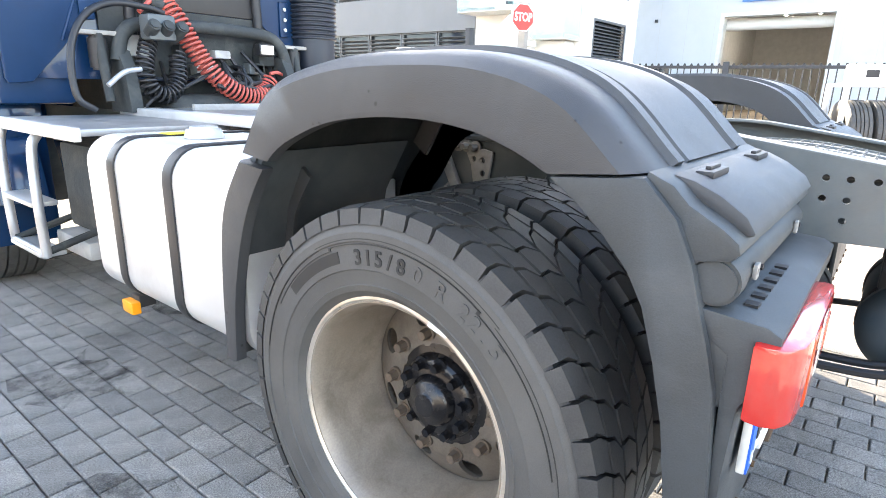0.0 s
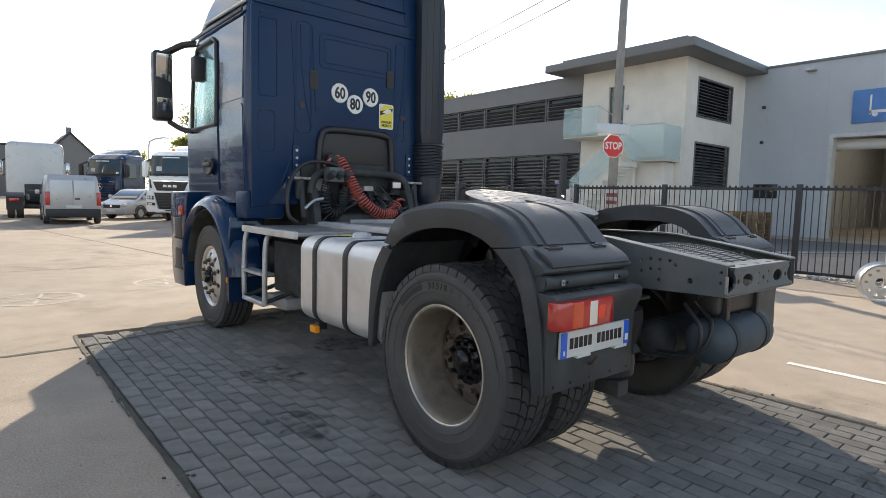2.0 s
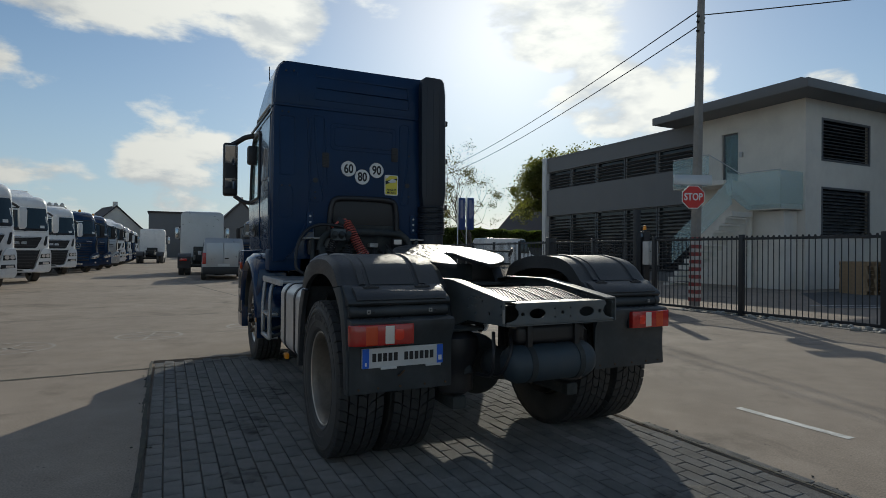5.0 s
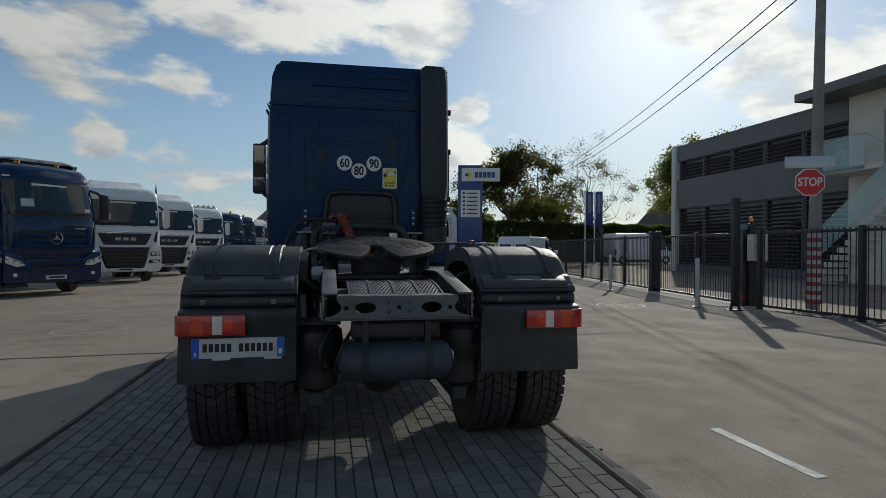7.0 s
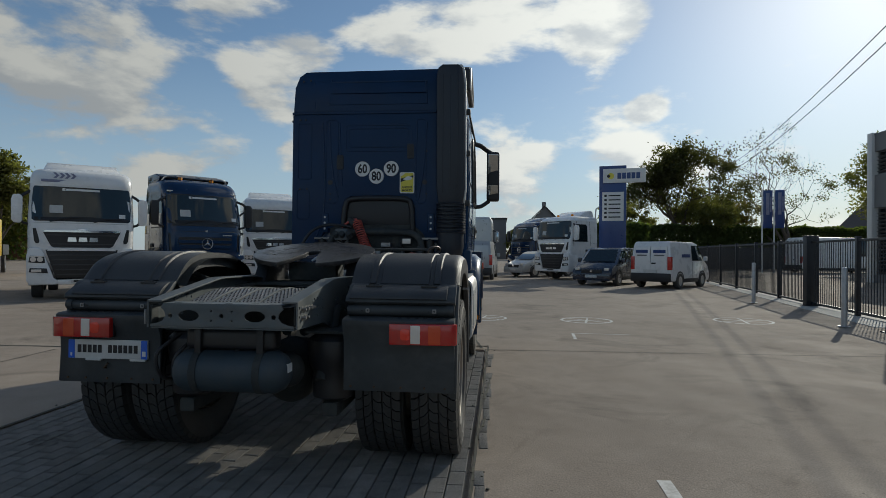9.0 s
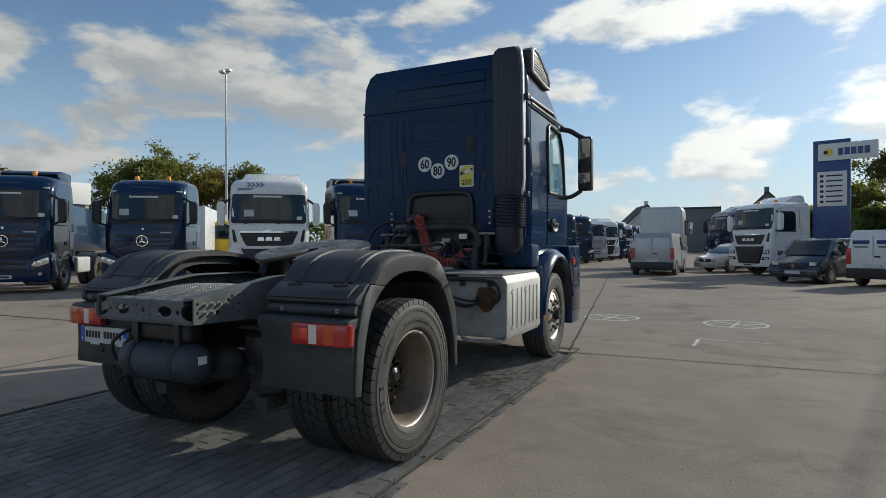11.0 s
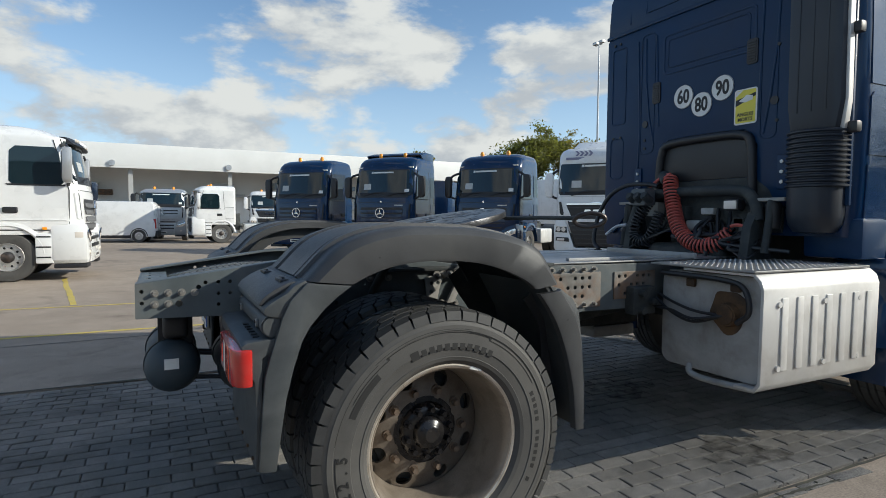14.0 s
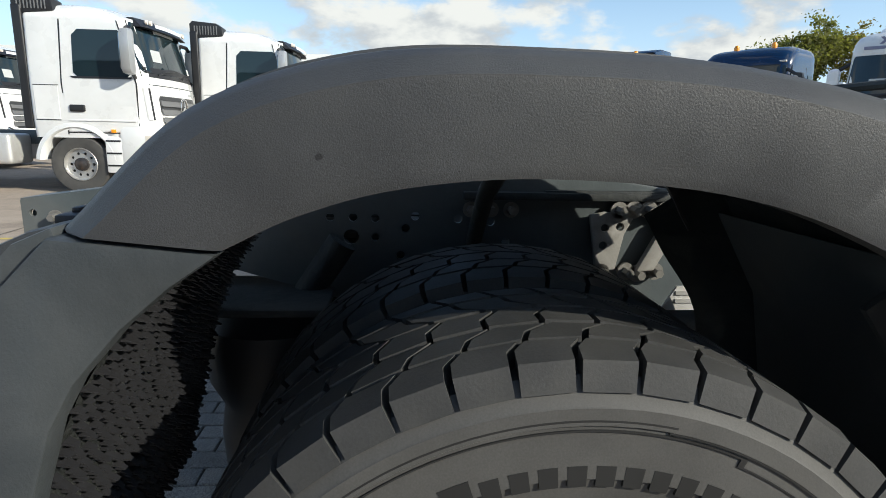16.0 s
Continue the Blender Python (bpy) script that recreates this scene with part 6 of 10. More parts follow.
# rear wall skin, duller than the sides, with pressed panels
o = [(-1.09, 1.30), (-1.085, 3.06), (-1.06, 3.10), (1.06, 3.10), (1.085, 3.06), (1.085, 1.50), (0.62, 1.50), (0.56, 1.62), (0.46, 1.70), (0.46, 1.95), (0.36, 2.07), (-0.34, 2.07), (-0.43, 1.97), (-0.455, 1.73), (-0.64, 1.66), (-0.80, 1.46), (-0.97, 1.28), (-1.08, 1.27)]
bw = part("rear_wall", b_prism(o, 0.022, pose(0, 2.872, 0), 0.006), "navy_dull", truck, "matt dark blue rear wall with pressed panels")
up = b_prism([(-1.075, 3.115), (-1.06, 3.42), (-1.015, 3.57), (-0.94, 3.635), (0.93, 3.648), (1.02, 3.58), (1.06, 3.42), (1.075, 3.115)], 0.03, pose(0, 2.868, 0), 0.008)
for v in up.verts:
    v.co.y += 0.075 * max(0, (v.co.z - 3.3) / 0.35) ** 2
part("roof_rear", up, "navy_dull", truck, "matt dark blue rear of the roof")


def frame_ridge(x0, z0, x1, z1, r, w, y=2.872, h=0.0045):
    return b_prism(rrect(x0, z0, x1, z1, r), h, pose(0, y - h, 0), 0.0035, [rrect(x0 + w, z0 + w, x1 - w, z1 - w, max(0.005, r - w))])


for a in ((-0.42, 2.62, 0.43, 2.96, 0.05, 0.022), (-0.37, 2.67, 0.38, 2.91, 0.035, 0.012), (-1.02, 2.28, -0.84, 2.98, 0.03, 0.012), (-1.03, 1.78, -0.86, 2.16, 0.05, 0.010), (-0.66, 1.98, -0.50, 3.02, 0.05, 0.010), (0.47, 1.98, 0.60, 3.02, 0.05, 0.010)):
    part("pressed_ridge", frame_ridge(*a), "navy_dull", bw)
for a in ((-0.60, 3.20, 0.60, 3.215), (-0.60, 3.48, 0.60, 3.50), (-0.6, 3.34, 0.6, 3.348)):
    part("pressed_ridge", b_box(a[0], 2.862 if a[1] < 3.4 else 2.888, a[1], a[2], 2.90, a[3], 0.004), "navy_dull", bw)
for pts in (((-0.50, 2.05), (-0.56, 2.30), (-0.60, 2.62), (-0.61, 2.98)), ((0.50, 2.02), (0.55, 2.30), (0.585, 2.62), (0.60, 2.98)), ((-0.80, 1.50), (-0.68, 1.80), (-0.665, 2.2), (-0.70, 2.98)), ((-0.45, 2.20), (-0.47, 2.50), (-0.49, 2.98)), ((0.46, 2.14), (0.47, 2.50), (0.48, 2.98)), ((-0.62, 3.20), (-0.60, 3.52)), ((0.60, 3.20), (0.58, 3.50)), ((-0.80, 3.16), (-0.82, 3.5))):
    part("pressed_ridge", b_tube([(x, 2.8735 if z < 3.4 else 2.8985, z) for x, z in pts], 0.010, 8), "navy_dull", bw)
part("seam_strip", b_box(-1.09, 2.858, 3.085, 0.72, 2.885, 3.115, 0.008), "navy_dull", bw)
for x, z in ((-0.99, 3.02), (-0.92, 3.02), (-0.99, 2.16), (-0.90, 2.16), (-0.60, 2.10), (-0.60, 2.03), (0.60, 2.62), (0.60, 2.10), (-0.95, 3.50), (-0.86, 3.51)):
    part("grommet", b_cyl(0.012, 0.008, pose(x, 2.868, z) @ pose(0, 0, 0, 90), 10), "black", bw)
for x in (-0.60, 0.58):
    part("plug", b_cyl(0.03, 0.008, pose(x, 2.868, 2.24) @ pose(0, 0, 0, 90), 14), "black", bw)
for x, z in ((-0.52, 2.40), (0.36, 2.53)):
    v = part("vent", b_prism(rrect(x, z, x + 0.085, z + 0.18, 0.02), 0.012, pose(0, 2.862, 0), 0.003), "black", bw)
    for k in range(8):
        part("slat", b_box(x + 0.012, 2.857, z + 0.018 + k * 0.019, x + 0.073, 2.864, z + 0.027 + k * 0.019), "black", v)
# foam-lined recess above the engine tunnel
part("tunnel_lining", b_tube(spline([(-0.43, 2.865, 1.56), (-0.42, 2.865, 1.80), (-0.40, 2.865, 1.95), (-0.33, 2.865, 2.03), (0.0, 2.865, 2.045), (0.34, 2.865, 2.03), (0.42, 2.865, 1.94), (0.44, 2.865, 1.60)], 6), 0.034, 10), "black", truck, "black foam sound insulation round the tunnel")
# black panel and dark sheet put the open tunnel's shade into colour
part("tunnel_shade_panel", b_box(-0.44, 2.876, 1.72, 0.45, 2.894, 2.06, 0.004), "black", truck)
part("tunnel_dark", b_box(-0.60, 2.880, 1.32, 0.66, 2.897, 1.715), "blackmatt", truck)
for s in (-1, 1):
    pl = part("hinge_plate", b_box(s * 0.66 - 0.04, 2.856, 1.62, s * 0.66 + 0.04, 2.875, 1.86, 0.012), "navy_dull", bw)
    for z in (1.67, 1.74, 1.81):
        part("bolt", b_cyl(0.014, 0.012, pose(s * 0.66, 2.852, z) @ pose(0, 0, 0, 90), 6), "steel", pl)
# air intake stack on the right rear corner
o = [(0.765, 1.93), (0.735, 2.15), (0.725, 3.50), (0.745, 3.61), (0.80, 3.648), (0.99, 3.645), (1.040, 3.60), (1.064, 3.40), (1.078, 2.15), (1.045, 1.93)]
sk = part("air_intake_duct", b_prism(o, 0.13, pose(0, 2.757, 0), 0.035), "stack", truck, "black ribbed air intake stack with a pale edge")
part("stack_trim", b_prism([(1.048, 1.95), (1.068, 2.15), (1.056, 3.46), (1.030, 3.60), (0.995, 3.648), (1.030, 3.650), (1.062, 3.60), (1.082, 3.45), (1.096, 2.15), (1.075, 1.95)], 0.05, pose(0, 2.80, 0), 0.006), "alucover", sk, "pale grey edge trim")
for x in (0.80, 0.89, 0.98):
    part("rib", b_box(x, 2.754, 2.10, x + 0.012, 2.760, 3.52, 0.003), "stack", sk)
prof = []
for k in range(12):                                   # one moulded rubber bellows
    z = 1.615 + k * 0.031
    prof += [(0.0, z), (0.016, z + 0.008), (0.016, z + 0.016), (0.0, z + 0.024)]
bel = bmesh.new()
loops = []
for d, z in prof:
    loops.append([bel.verts.new((x, y, z)) for x, y in circle(0.905, 2.845, 0.166 + d, 32)])
for a, b in zip(loops, loops[1:]):
    for i in range(len(a)):
        bel.faces.new((a[i], a[(i + 1) % len(a)], b[(i + 1) % len(a)], b[i]))
part("bellows", bel, "stack", sk, "black rubber bellows")
part("intake_pipe", b_lathe([(0.0, 1.32), (0.12, 1.33), (0.152, 1.38), (0.163, 1.45), (0.163, 1.63)], 28, "z"), "stack", sk, "", pose(0.90, 2.84, 0))
for z in (1.95, 2.55, 3.05):
    part("clamp", b_box(1.06, 2.83, z, 1.135, 2.89, z + 0.07, 0.015), "black", sk)
# side air deflector at the roof
for s in (-1, 1):
    sd = "right" if s > 0 else "left"
    w = part("door", CAB.patch(sd, [(1.42, 3.66, 4.56), (1.75, 3.645, 4.62), (2.06, 3.645, 4.62)], 0.012), "navy", truck, "dark blue cab door")
    gls = part("door_window", CAB.patch(sd, [(2.07, 3.665, 4.44), (2.60, 3.665, 4.42), (2.90, 3.68, 4.34)], -0.004, 6, 0.006), "doorglass", w, "bluish tinted door window")
    gls.visible_shadow = False
    ring = [CAB.side(s, y, z) + Vector((s * 0.008, 0, 0)) for y, z in ((3.67, 2.07), (3.66, 2.6), (3.70, 2.88), (3.80, 2.93), (4.28, 2.91), (4.40, 2.72), (4.45, 2.3), (4.45, 2.07), (3.67, 2.07))]
    part("window_seal", b_tube(ring, 0.022, 8), "black", w)
    hd = part("door_handle", b_lathe([(0.0, 0.006), (0.075, 0.008), (0.088, 0.018), (0.098, 0.016), (0.102, 0.0)], 28), "black", w, "oval black handle recess with a pull", pose(s * 1.150, 3.86, 1.66, 0, 0, 0 if s > 0 else 180) @ Matrix.Diagonal((1, 1.45, 0.85, 1)))
    part("pull", b_box(s * 1.172 - 0.012, 3.75, 1.655, s * 1.172 + 0.012, 3.97, 1.70, 0.01), "black", w)
    part("side_panel", CAB.patch(sd, [(1.82, 2.99, 3.59), (2.18, 2.99, 3.60), (2.21, 3.02, 3.57)], 0.008), "navy", truck, "dark blue locker flap")
    part("upper_side_panel", CAB.patch(sd, [(2.26, 2.99, 3.60), (2.98, 2.99, 3.62)], 0.008), "navy", truck)
    part("lower_side_panel", CAB.patch(sd, [(1.38, 2.99, 3.60), (1.76, 2.99, 3.60)], 0.008), "navy", truck)
    part("side_trim", b_box(s * 1.125 - 0.012, 2.98, 3.015, s * 1.125 + 0.012, 4.45, 3.045, 0.006), "black", truck)
    part("drip_rail", b_tube([(s * 1.112, 2.96, 3.10), (s * 1.105, 4.0, 3.12), (s * 1.05, 4.45, 3.06)], 0.014, 8), "alucover", truck)
    # wheel arch, steps and bumper corner
    pr = [(0.665, 0.94), (0.675, 1.22), (0.70, 1.255), (0.74, 1.245), (0.80, 1.17), (0.82, 0.95)]
    arch = b_lathe(pr, 40, "x", 12, 176, True)
    bmesh.ops.transform(arch, matrix=pose(0, 3.80, 0.56) @ (Matrix.Diagonal((s, 1, 1, 1))), verts=arch.verts)
    part("wheel_arch", arch, "navy", truck, "glossy dark blue wheel arch")
    part("arch_lining", b_lathe([(0.655, 0.80), (0.655, 1.20), (0.664, 1.20), (0.664, 0.80)], 36, "x", 5, 178, True), "blackmatt", truck, "", pose(0, 3.80, 0.56) @ Matrix.Diagonal((s, 1, 1, 1)))
    part("spray_flap", b_prism([(s * 0.88, 0.36), (s * 0.88, 1.17), (s * 1.20, 1.17), (s * 1.225, 0.95), (s * 1.225, 0.36)], 0.035, pose(0, 3.10, 0), 0.012), "navy", truck, "dark blue spray flap behind the front wheel")
    part("side_marker", b_box(s * 1.215, 3.12, 0.55, s * 1.235, 3.145, 0.66, 0.004), "amber", truck, "orange side marker")
    part("indicator", b_box(s * 1.232, 4.46, 1.14, s * 1.262, 4.56, 1.24, 0.01), "amberdeep", truck, "orange side indicator")
    corner = [(4.30, 1.40), (4.36, 1.16), (4.47, 0.96), (4.50, 0.60), (4.46, 0.34), (4.86, 0.33), (4.94, 0.5), (4.97, 1.0), (4.95, 1.40)]
    st = part("entry_steps", yz_prism(corner, min(s * 0.80, s * 1.235), max(s * 0.80, s * 1.235), 0.02), "navy", truck, "dark blue entry step and bumper corner")
    for z in (0.52, 0.86):
        part("tread", b_box(s * 1.02, 4.52, z, s * 1.245, 4.80, z + 0.03, 0.006), "black", st)
        part("recess", b_box(s * 1.20, 4.54, z + 0.03, s * 1.240, 4.78, z + 0.24, 0.008), "black", st)
    # mirrors on their arms
    mr = part("mirror", b_box(s * 1.39 - 0.095, 4.54, 2.16, s * 1.39 + 0.095, 4.70, 2.90, 0.04, 3), "black", truck, "tall black door mirror")
    for z, half, tilt in ((2.65, 0.21, 13), (2.30, 0.10, 17)):
        part("mirror_glass", b_box(-0.075, -0.006, -half, 0.075, 0.006, half, 0.005), "mirror", mr, "", pose(s * 1.39, 4.535, z, tilt, 0, s * 4))
    part("arm", b_tube(spline([(s * 1.08, 4.42, 3.00), (s * 1.20, 4.50, 2.98), (s * 1.30, 4.58, 2.92), (s * 1.37, 4.62, 2.88)], 6), 0.035, 10), "black", mr)
    part("arm", b_tube(spline([(s * 1.13, 4.45, 2.06), (s * 1.22, 4.52, 2.08), (s * 1.33, 4.6, 2.16)], 6), 0.03, 10), "black", mr)
    if s < 0:
        part("ramp_mirror", b_box(s * 1.17 - 0.05, 4.06, 2.55, s * 1.17 + 0.09, 4.20, 2.80, 0.03), "black", truck)
inl = part("air_inlet", yz_prism([(3.02, 3.40), (3.02, 3.66), (3.08, 3.705), (3.26, 3.70), (3.66, 3.55), (3.76, 3.46), (3.76, 3.36), (3.60, 3.35)], 0.99, 1.115, 0.02), "black", truck, "black roof air inlet with a grey frame")
part("inlet_frame", b_tube([(1.118, 3.04, 3.42), (1.118, 3.04, 3.65), (1.118, 3.10, 3.69), (1.118, 3.26, 3.685), (1.118, 3.66, 3.535), (1.118, 3.74, 3.45), (1.118, 3.74, 3.375), (1.118, 3.58, 3.37), (1.118, 3.04, 3.42)], 0.016, 8), "alucover", inl)
for k in range(7):
    z = 3.43 + k * 0.032
    part("mesh_bar", b_box(1.113, 3.07, z, 1.121, 3.66 - (k * 0.05), z + 0.010), "black", inl)
part("bumper", b_box(-0.80, 4.60, 0.34, 0.80, 5.02, 1.36, 0.06, 3), "navy", truck, "dark blue front bumper")
part("windscreen", CAB.patch("front", [(2.02, -1.0, 1.0), (2.5, -0.98, 0.98), (2.98, -0.93, 0.93)], 0.008, 12, 0.008), "doorglass", truck, "tinted windscreen")
part("sun_visor", CAB.patch("front", [(2.99, -0.95, 0.95), (3.12, -0.9, 0.9)], 0.12, 10, 0.10), "black", truck)
part("grille", CAB.patch("front", [(1.40, -0.8, 0.8), (1.95, -0.85, 0.85)], 0.01, 10), "black", truck)
part("aerial", b_tube([(-0.95, 4.02, 3.38), (-0.97, 3.98, 3.86)], 0.006, 6), "black", truck, "thin roof aerial")
for s in (-1, 1):
    part("lower_sill", b_box(s * 0.95 - 0.17, 2.92, 1.16, s * 0.95 + 0.20, 3.2, 1.42, 0.03), "navy_dull", truck)

# ---- gear behind the cab ----
part("gearbox", b_box(-0.36, 2.65, 0.62, 0.36, 3.6, 1.22, 0.08, 3), "blackmatt", truck)
part("engine_rear", b_box(-0.42, 3.0, 0.9, 0.42, 4.0, 1.55, 0.06), "blackmatt", truck)
bm = part("cab_mount_beam", b_tube(spline([(-0.58, 2.74, 1.40), (-0.52, 2.76, 1.56), (-0.34, 2.78, 1.62), (0.34, 2.78, 1.62), (0.52, 2.76, 1.56), (0.58, 2.74, 1.40)], 6), 0.04, 10), "blackmatt", truck, "dark bowed cab mounting beam")
for s in (-1, 1):
    part("cab_mount", yz_prism([(2.62, 1.12), (2.66, 1.36), (2.72, 1.46), (2.80, 1.48), (2.84, 1.30), (2.90, 1.12)], s * 0.55 - 0.035, s * 0.55 + 0.035, 0.008), "blackmatt", truck)
    part("cab_damper", b_tube([(s * 0.66, 2.70, 1.18), (s * 0.66, 2.76, 1.54)], 0.026, 12), "blackmatt", truck)
    part("cab_spring", b_cyl(0.05, 0.18, pose(s * 0.66, 2.78, 1.44), 16, bev=0.012), "black", truck)
    part("mount_bracket", b_box(s * 0.66 - 0.10, 2.74, 1.535, s * 0.66 + 0.10, 2.84, 1.560, 0.008), "bracketgrey", truck)
lmp = part("work_lamp", b_box(0.33, 2.70, 1.475, 0.45, 2.78, 1.555, 0.015), "black", truck, "small rectangular work lamp")
part("lens", b_box(0.34, 2.692, 1.485, 0.44, 2.704, 1.545, 0.006), "clear", lmp)
part("guard_tube", b_tube(spline([(-0.80, 2.55, 1.14), (-0.88, 2.56, 1.22), (-0.86, 2.60, 1.45), (-0.76, 2.64, 1.62), (-0.60, 2.68, 1.70), (-0.40, 2.70, 1.70), (-0.30, 2.72, 1.68)], 8), 0.018, 10), "black", truck, "bent black hose carrier tube")
part("lever", b_tube(spline([(-0.52, 2.60, 1.36), (-0.62, 2.58, 1.34), (-0.72, 2.56, 1.27)], 6), 0.014, 8), "steel", truck)
part("coupling_block", b_box(-0.46, 2.58, 1.52, -0.30, 2.70, 1.66, 0.02), "chassis", truck)
for x in (-0.44, -0.36, -0.28):
    part("coupling_head", b_cyl(0.035, 0.10, pose(x, 2.58, 1.58) @ pose(0, 0, 0, 60), 14, bev=0.008), "blackmatt", truck)


def coil(path, r, pitch, wire, seg=6):
    """A coiled line round a bent axis."""
    P = spline(path, 24)
    L = [0.0]
    for a, b in zip(P, P[1:]):
        L.append(L[-1] + (b - a).length)
    n = int(L[-1] / pitch * 14)
    out = []
    up = Vector((0, 0, 1))
    j = 0
    for i in range(n + 1):
        d = L[-1] * i / n
        while j < len(L) - 2 and L[j + 1] < d:
            j += 1
        f = (d - L[j]) / max(1e-6, L[j + 1] - L[j])
        c = P[j].lerp(P[j + 1], f)
        t = (P[min(j + 2, len(P) - 1)] - P[max(j - 1, 0)]).normalized()
        s = t.cross(up).normalized() if abs(t.z) < 0.98 else t.cross(Vector((0, 1, 0))).normalized()
        u = s.cross(t)
        up = u
        a = 2 * math.pi * d / pitch
        out.append(c + (s * math.cos(a) + u * math.sin(a)) * r)
    return b_tube(out, wire, seg)


part("red_coil_hose", coil([(-0.24, 2.80, 1.74), (-0.20, 2.76, 1.66), (-0.13, 2.72, 1.50), (-0.05, 2.68, 1.36), (0.05, 2.655, 1.265), (0.18, 2.65, 1.215), (0.31, 2.67, 1.23), (0.40, 2.70, 1.31)], 0.054, 0.0285, 0.0085), "hose", truck, "red coiled air hose sagging behind the cab")
part("hose_end", b_tube(spline([(0.40, 2.70, 1.36), (0.46, 2.70, 1.37), (0.56, 2.74, 1.345)], 6), 0.012, 8), "hose", truck)
part("hose_end", b_tube(spline([(-0.24, 2.80, 1.78), (-0.32, 2.79, 1.76), (-0.42, 2.76, 1.68)], 6), 0.014, 8), "hose", truck)
part("hose_cuff", b_tube([(-0.34, 2.83, 1.77), (-0.26, 2.79, 1.72)], 0.05, 12), "blackmatt", truck)
part("black_coil_hose", coil([(-0.36, 2.74, 1.60), (-0.42, 2.70, 1.50), (-0.47, 2.66, 1.36), (-0.45, 2.64, 1.25), (-0.36, 2.64, 1.22), (-0.28, 2.66, 1.30), (-0.25, 2.70, 1.46)], 0.044, 0.027, 0.0078), "hoseblack", truck, "black coiled electric cable")
rng = random.Random(3)
for i in range(16):
    x = rng.uniform(-0.55, 0.55)
    p = [(x + rng.uniform(-.1, .1), 2.85, rng.uniform(1.2, 1.55)), (x + rng.uniform(-.15, .15), 2.70, rng.uniform(1.15, 1.4)), (x + rng.uniform(-.25, .25), 2.62, rng.uniform(1.14, 1.3)), (x + rng.uniform(-.35, .35), 2.75, rng.uniform(1.14, 1.25))]
    part("cable", b_tube(spline(p, 6), rng.uniform(0.008, 0.016), 7), "hoseblack", truck)
for i in range(10):
    x, z = rng.uniform(-0.5, 0.5), rng.uniform(1.18, 1.45)
    part("fitting", b_box(x, 2.80, z, x + rng.uniform(.05, .14), 2.90, z + rng.uniform(.05, .12), 0.012), rng.choice(["blackmatt", "chassis", "blackmatt", "dirtysilver"]), truck)
# round speed plates and the blind-spot notice
for x, z, s in ((-0.195, 2.405, "60"), (-0.02, 2.315, "80"), (0.165, 2.408, "90")):
    d = part("speed_disc", b_cyl(0.096, 0.004, pose(x, 2.868, z) @ pose(0, 0, 0, 90), 40), "stickerwhite", truck, f"round white sticker reading {s}")
    part("ring", b_lathe([(0.0925, 0), (0.0955, 0), (0.0955, 0.001), (0.0925, 0.001)], 40, "y", close=True), "ink", d, "", pose(x, 2.8645, z))
    part("figure", b_text(s, 0.152, pose(x, 2.8645, z - 0.004) @ pose(0, 0, 0, 90) @ Matrix.Diagonal((0.78, 1.0, 1, 1)), 0.001, bold=0.0045), "ink", d)
nt = part("notice_sticker", b_prism(rrect(0.272, 2.105, 0.452, 2.362, 0.02), 0.003, pose(0, 2.867, 0)), "stickerwhite", truck, "yellow and white sticker reading ANGLES MORTS")
part("field", b_prism(rrect(0.283, 2.117, 0.441, 2.352, 0.012), 0.0015, pose(0, 2.8652, 0)), "stickeryellow", nt)
part("stripe", b_prism([(0.283, 2.285), (0.441, 2.325), (0.441, 2.30), (0.283, 2.24)], 0.001, pose(0, 2.864, 0)), "ink", nt)
part("pictogram", b_prism([(0.31, 2.275), (0.37, 2.315), (0.42, 2.305), (0.42, 2.275), (0.36, 2.262)], 0.001, pose(0, 2.8628, 0)), "stickerwhite", nt)
part("corner", b_prism([(0.285, 2.35), (0.285, 2.31), (0.34, 2.35)], 0.001, pose(0, 2.864, 0)), "stickerwhite", nt)
part("words", b_text("ANGLES", 0.036, pose(0.362, 2.864, 2.176) @ pose(0, 0, 0, 90), 0.0008, bold=0.0008), "ink", nt)
part("words", b_text("MORTS", 0.036, pose(0.362, 2.864, 2.140) @ pose(0, 0, 0, 90), 0.0008, bold=0.0008), "ink", nt)

# ---- fence, gate and their fittings ----
bar_mesh = finish("bar", b_cyl(0.0105, 1.65, pose(0, 0, 0.895), 8), "fence", 0)
tooth_mesh = finish("tooth", b_prism([(-0.028, 1.775), (0.028, 1.775), (0.012, 1.815), (-0.012, 1.815)], 0.012, pose(0, -0.006, 0)), "fence", 0)


def fence_panel(p, q, label, teeth=True, name="fence_panel", h=1.0, post=True, step=0.118):
    p, q = Vector((*p, 0)), Vector((*q, 0))
    d = q - p
    L = d.length
    f = thing(name, label, "fence" if name == "fence_panel" else "gate", Matrix.Translation(p) @ pose(0, 0, 0, 0, 0, math.degrees(math.atan2(d.y, d.x))), "fence panels" if name == "fence_panel" else "gate leaves")
    part("top_rail", b_box(0, -0.025, 1.72 * h, L, 0.025, 1.775 * h, 0.004), "fence", f)
    part("bottom_rail", b_box(0, -0.025, 0.06, L, 0.025, 0.12, 0.004), "fence", f)
    n = int(L / step)
    for i in range(1, n):
        x = L * i / n
        mesh_child("bar", bar_mesh, f, pose(x, 0, 0) @ Matrix.Diagonal((1, 1, h, 1)))
        if teeth:
            mesh_child("tooth", tooth_mesh, f, pose(x, 0, 0))
    if post:
        part("post", b_box(-0.05, -0.05, 0, 0.05, 0.05, 1.84, 0.006), "fence", f)
    return f


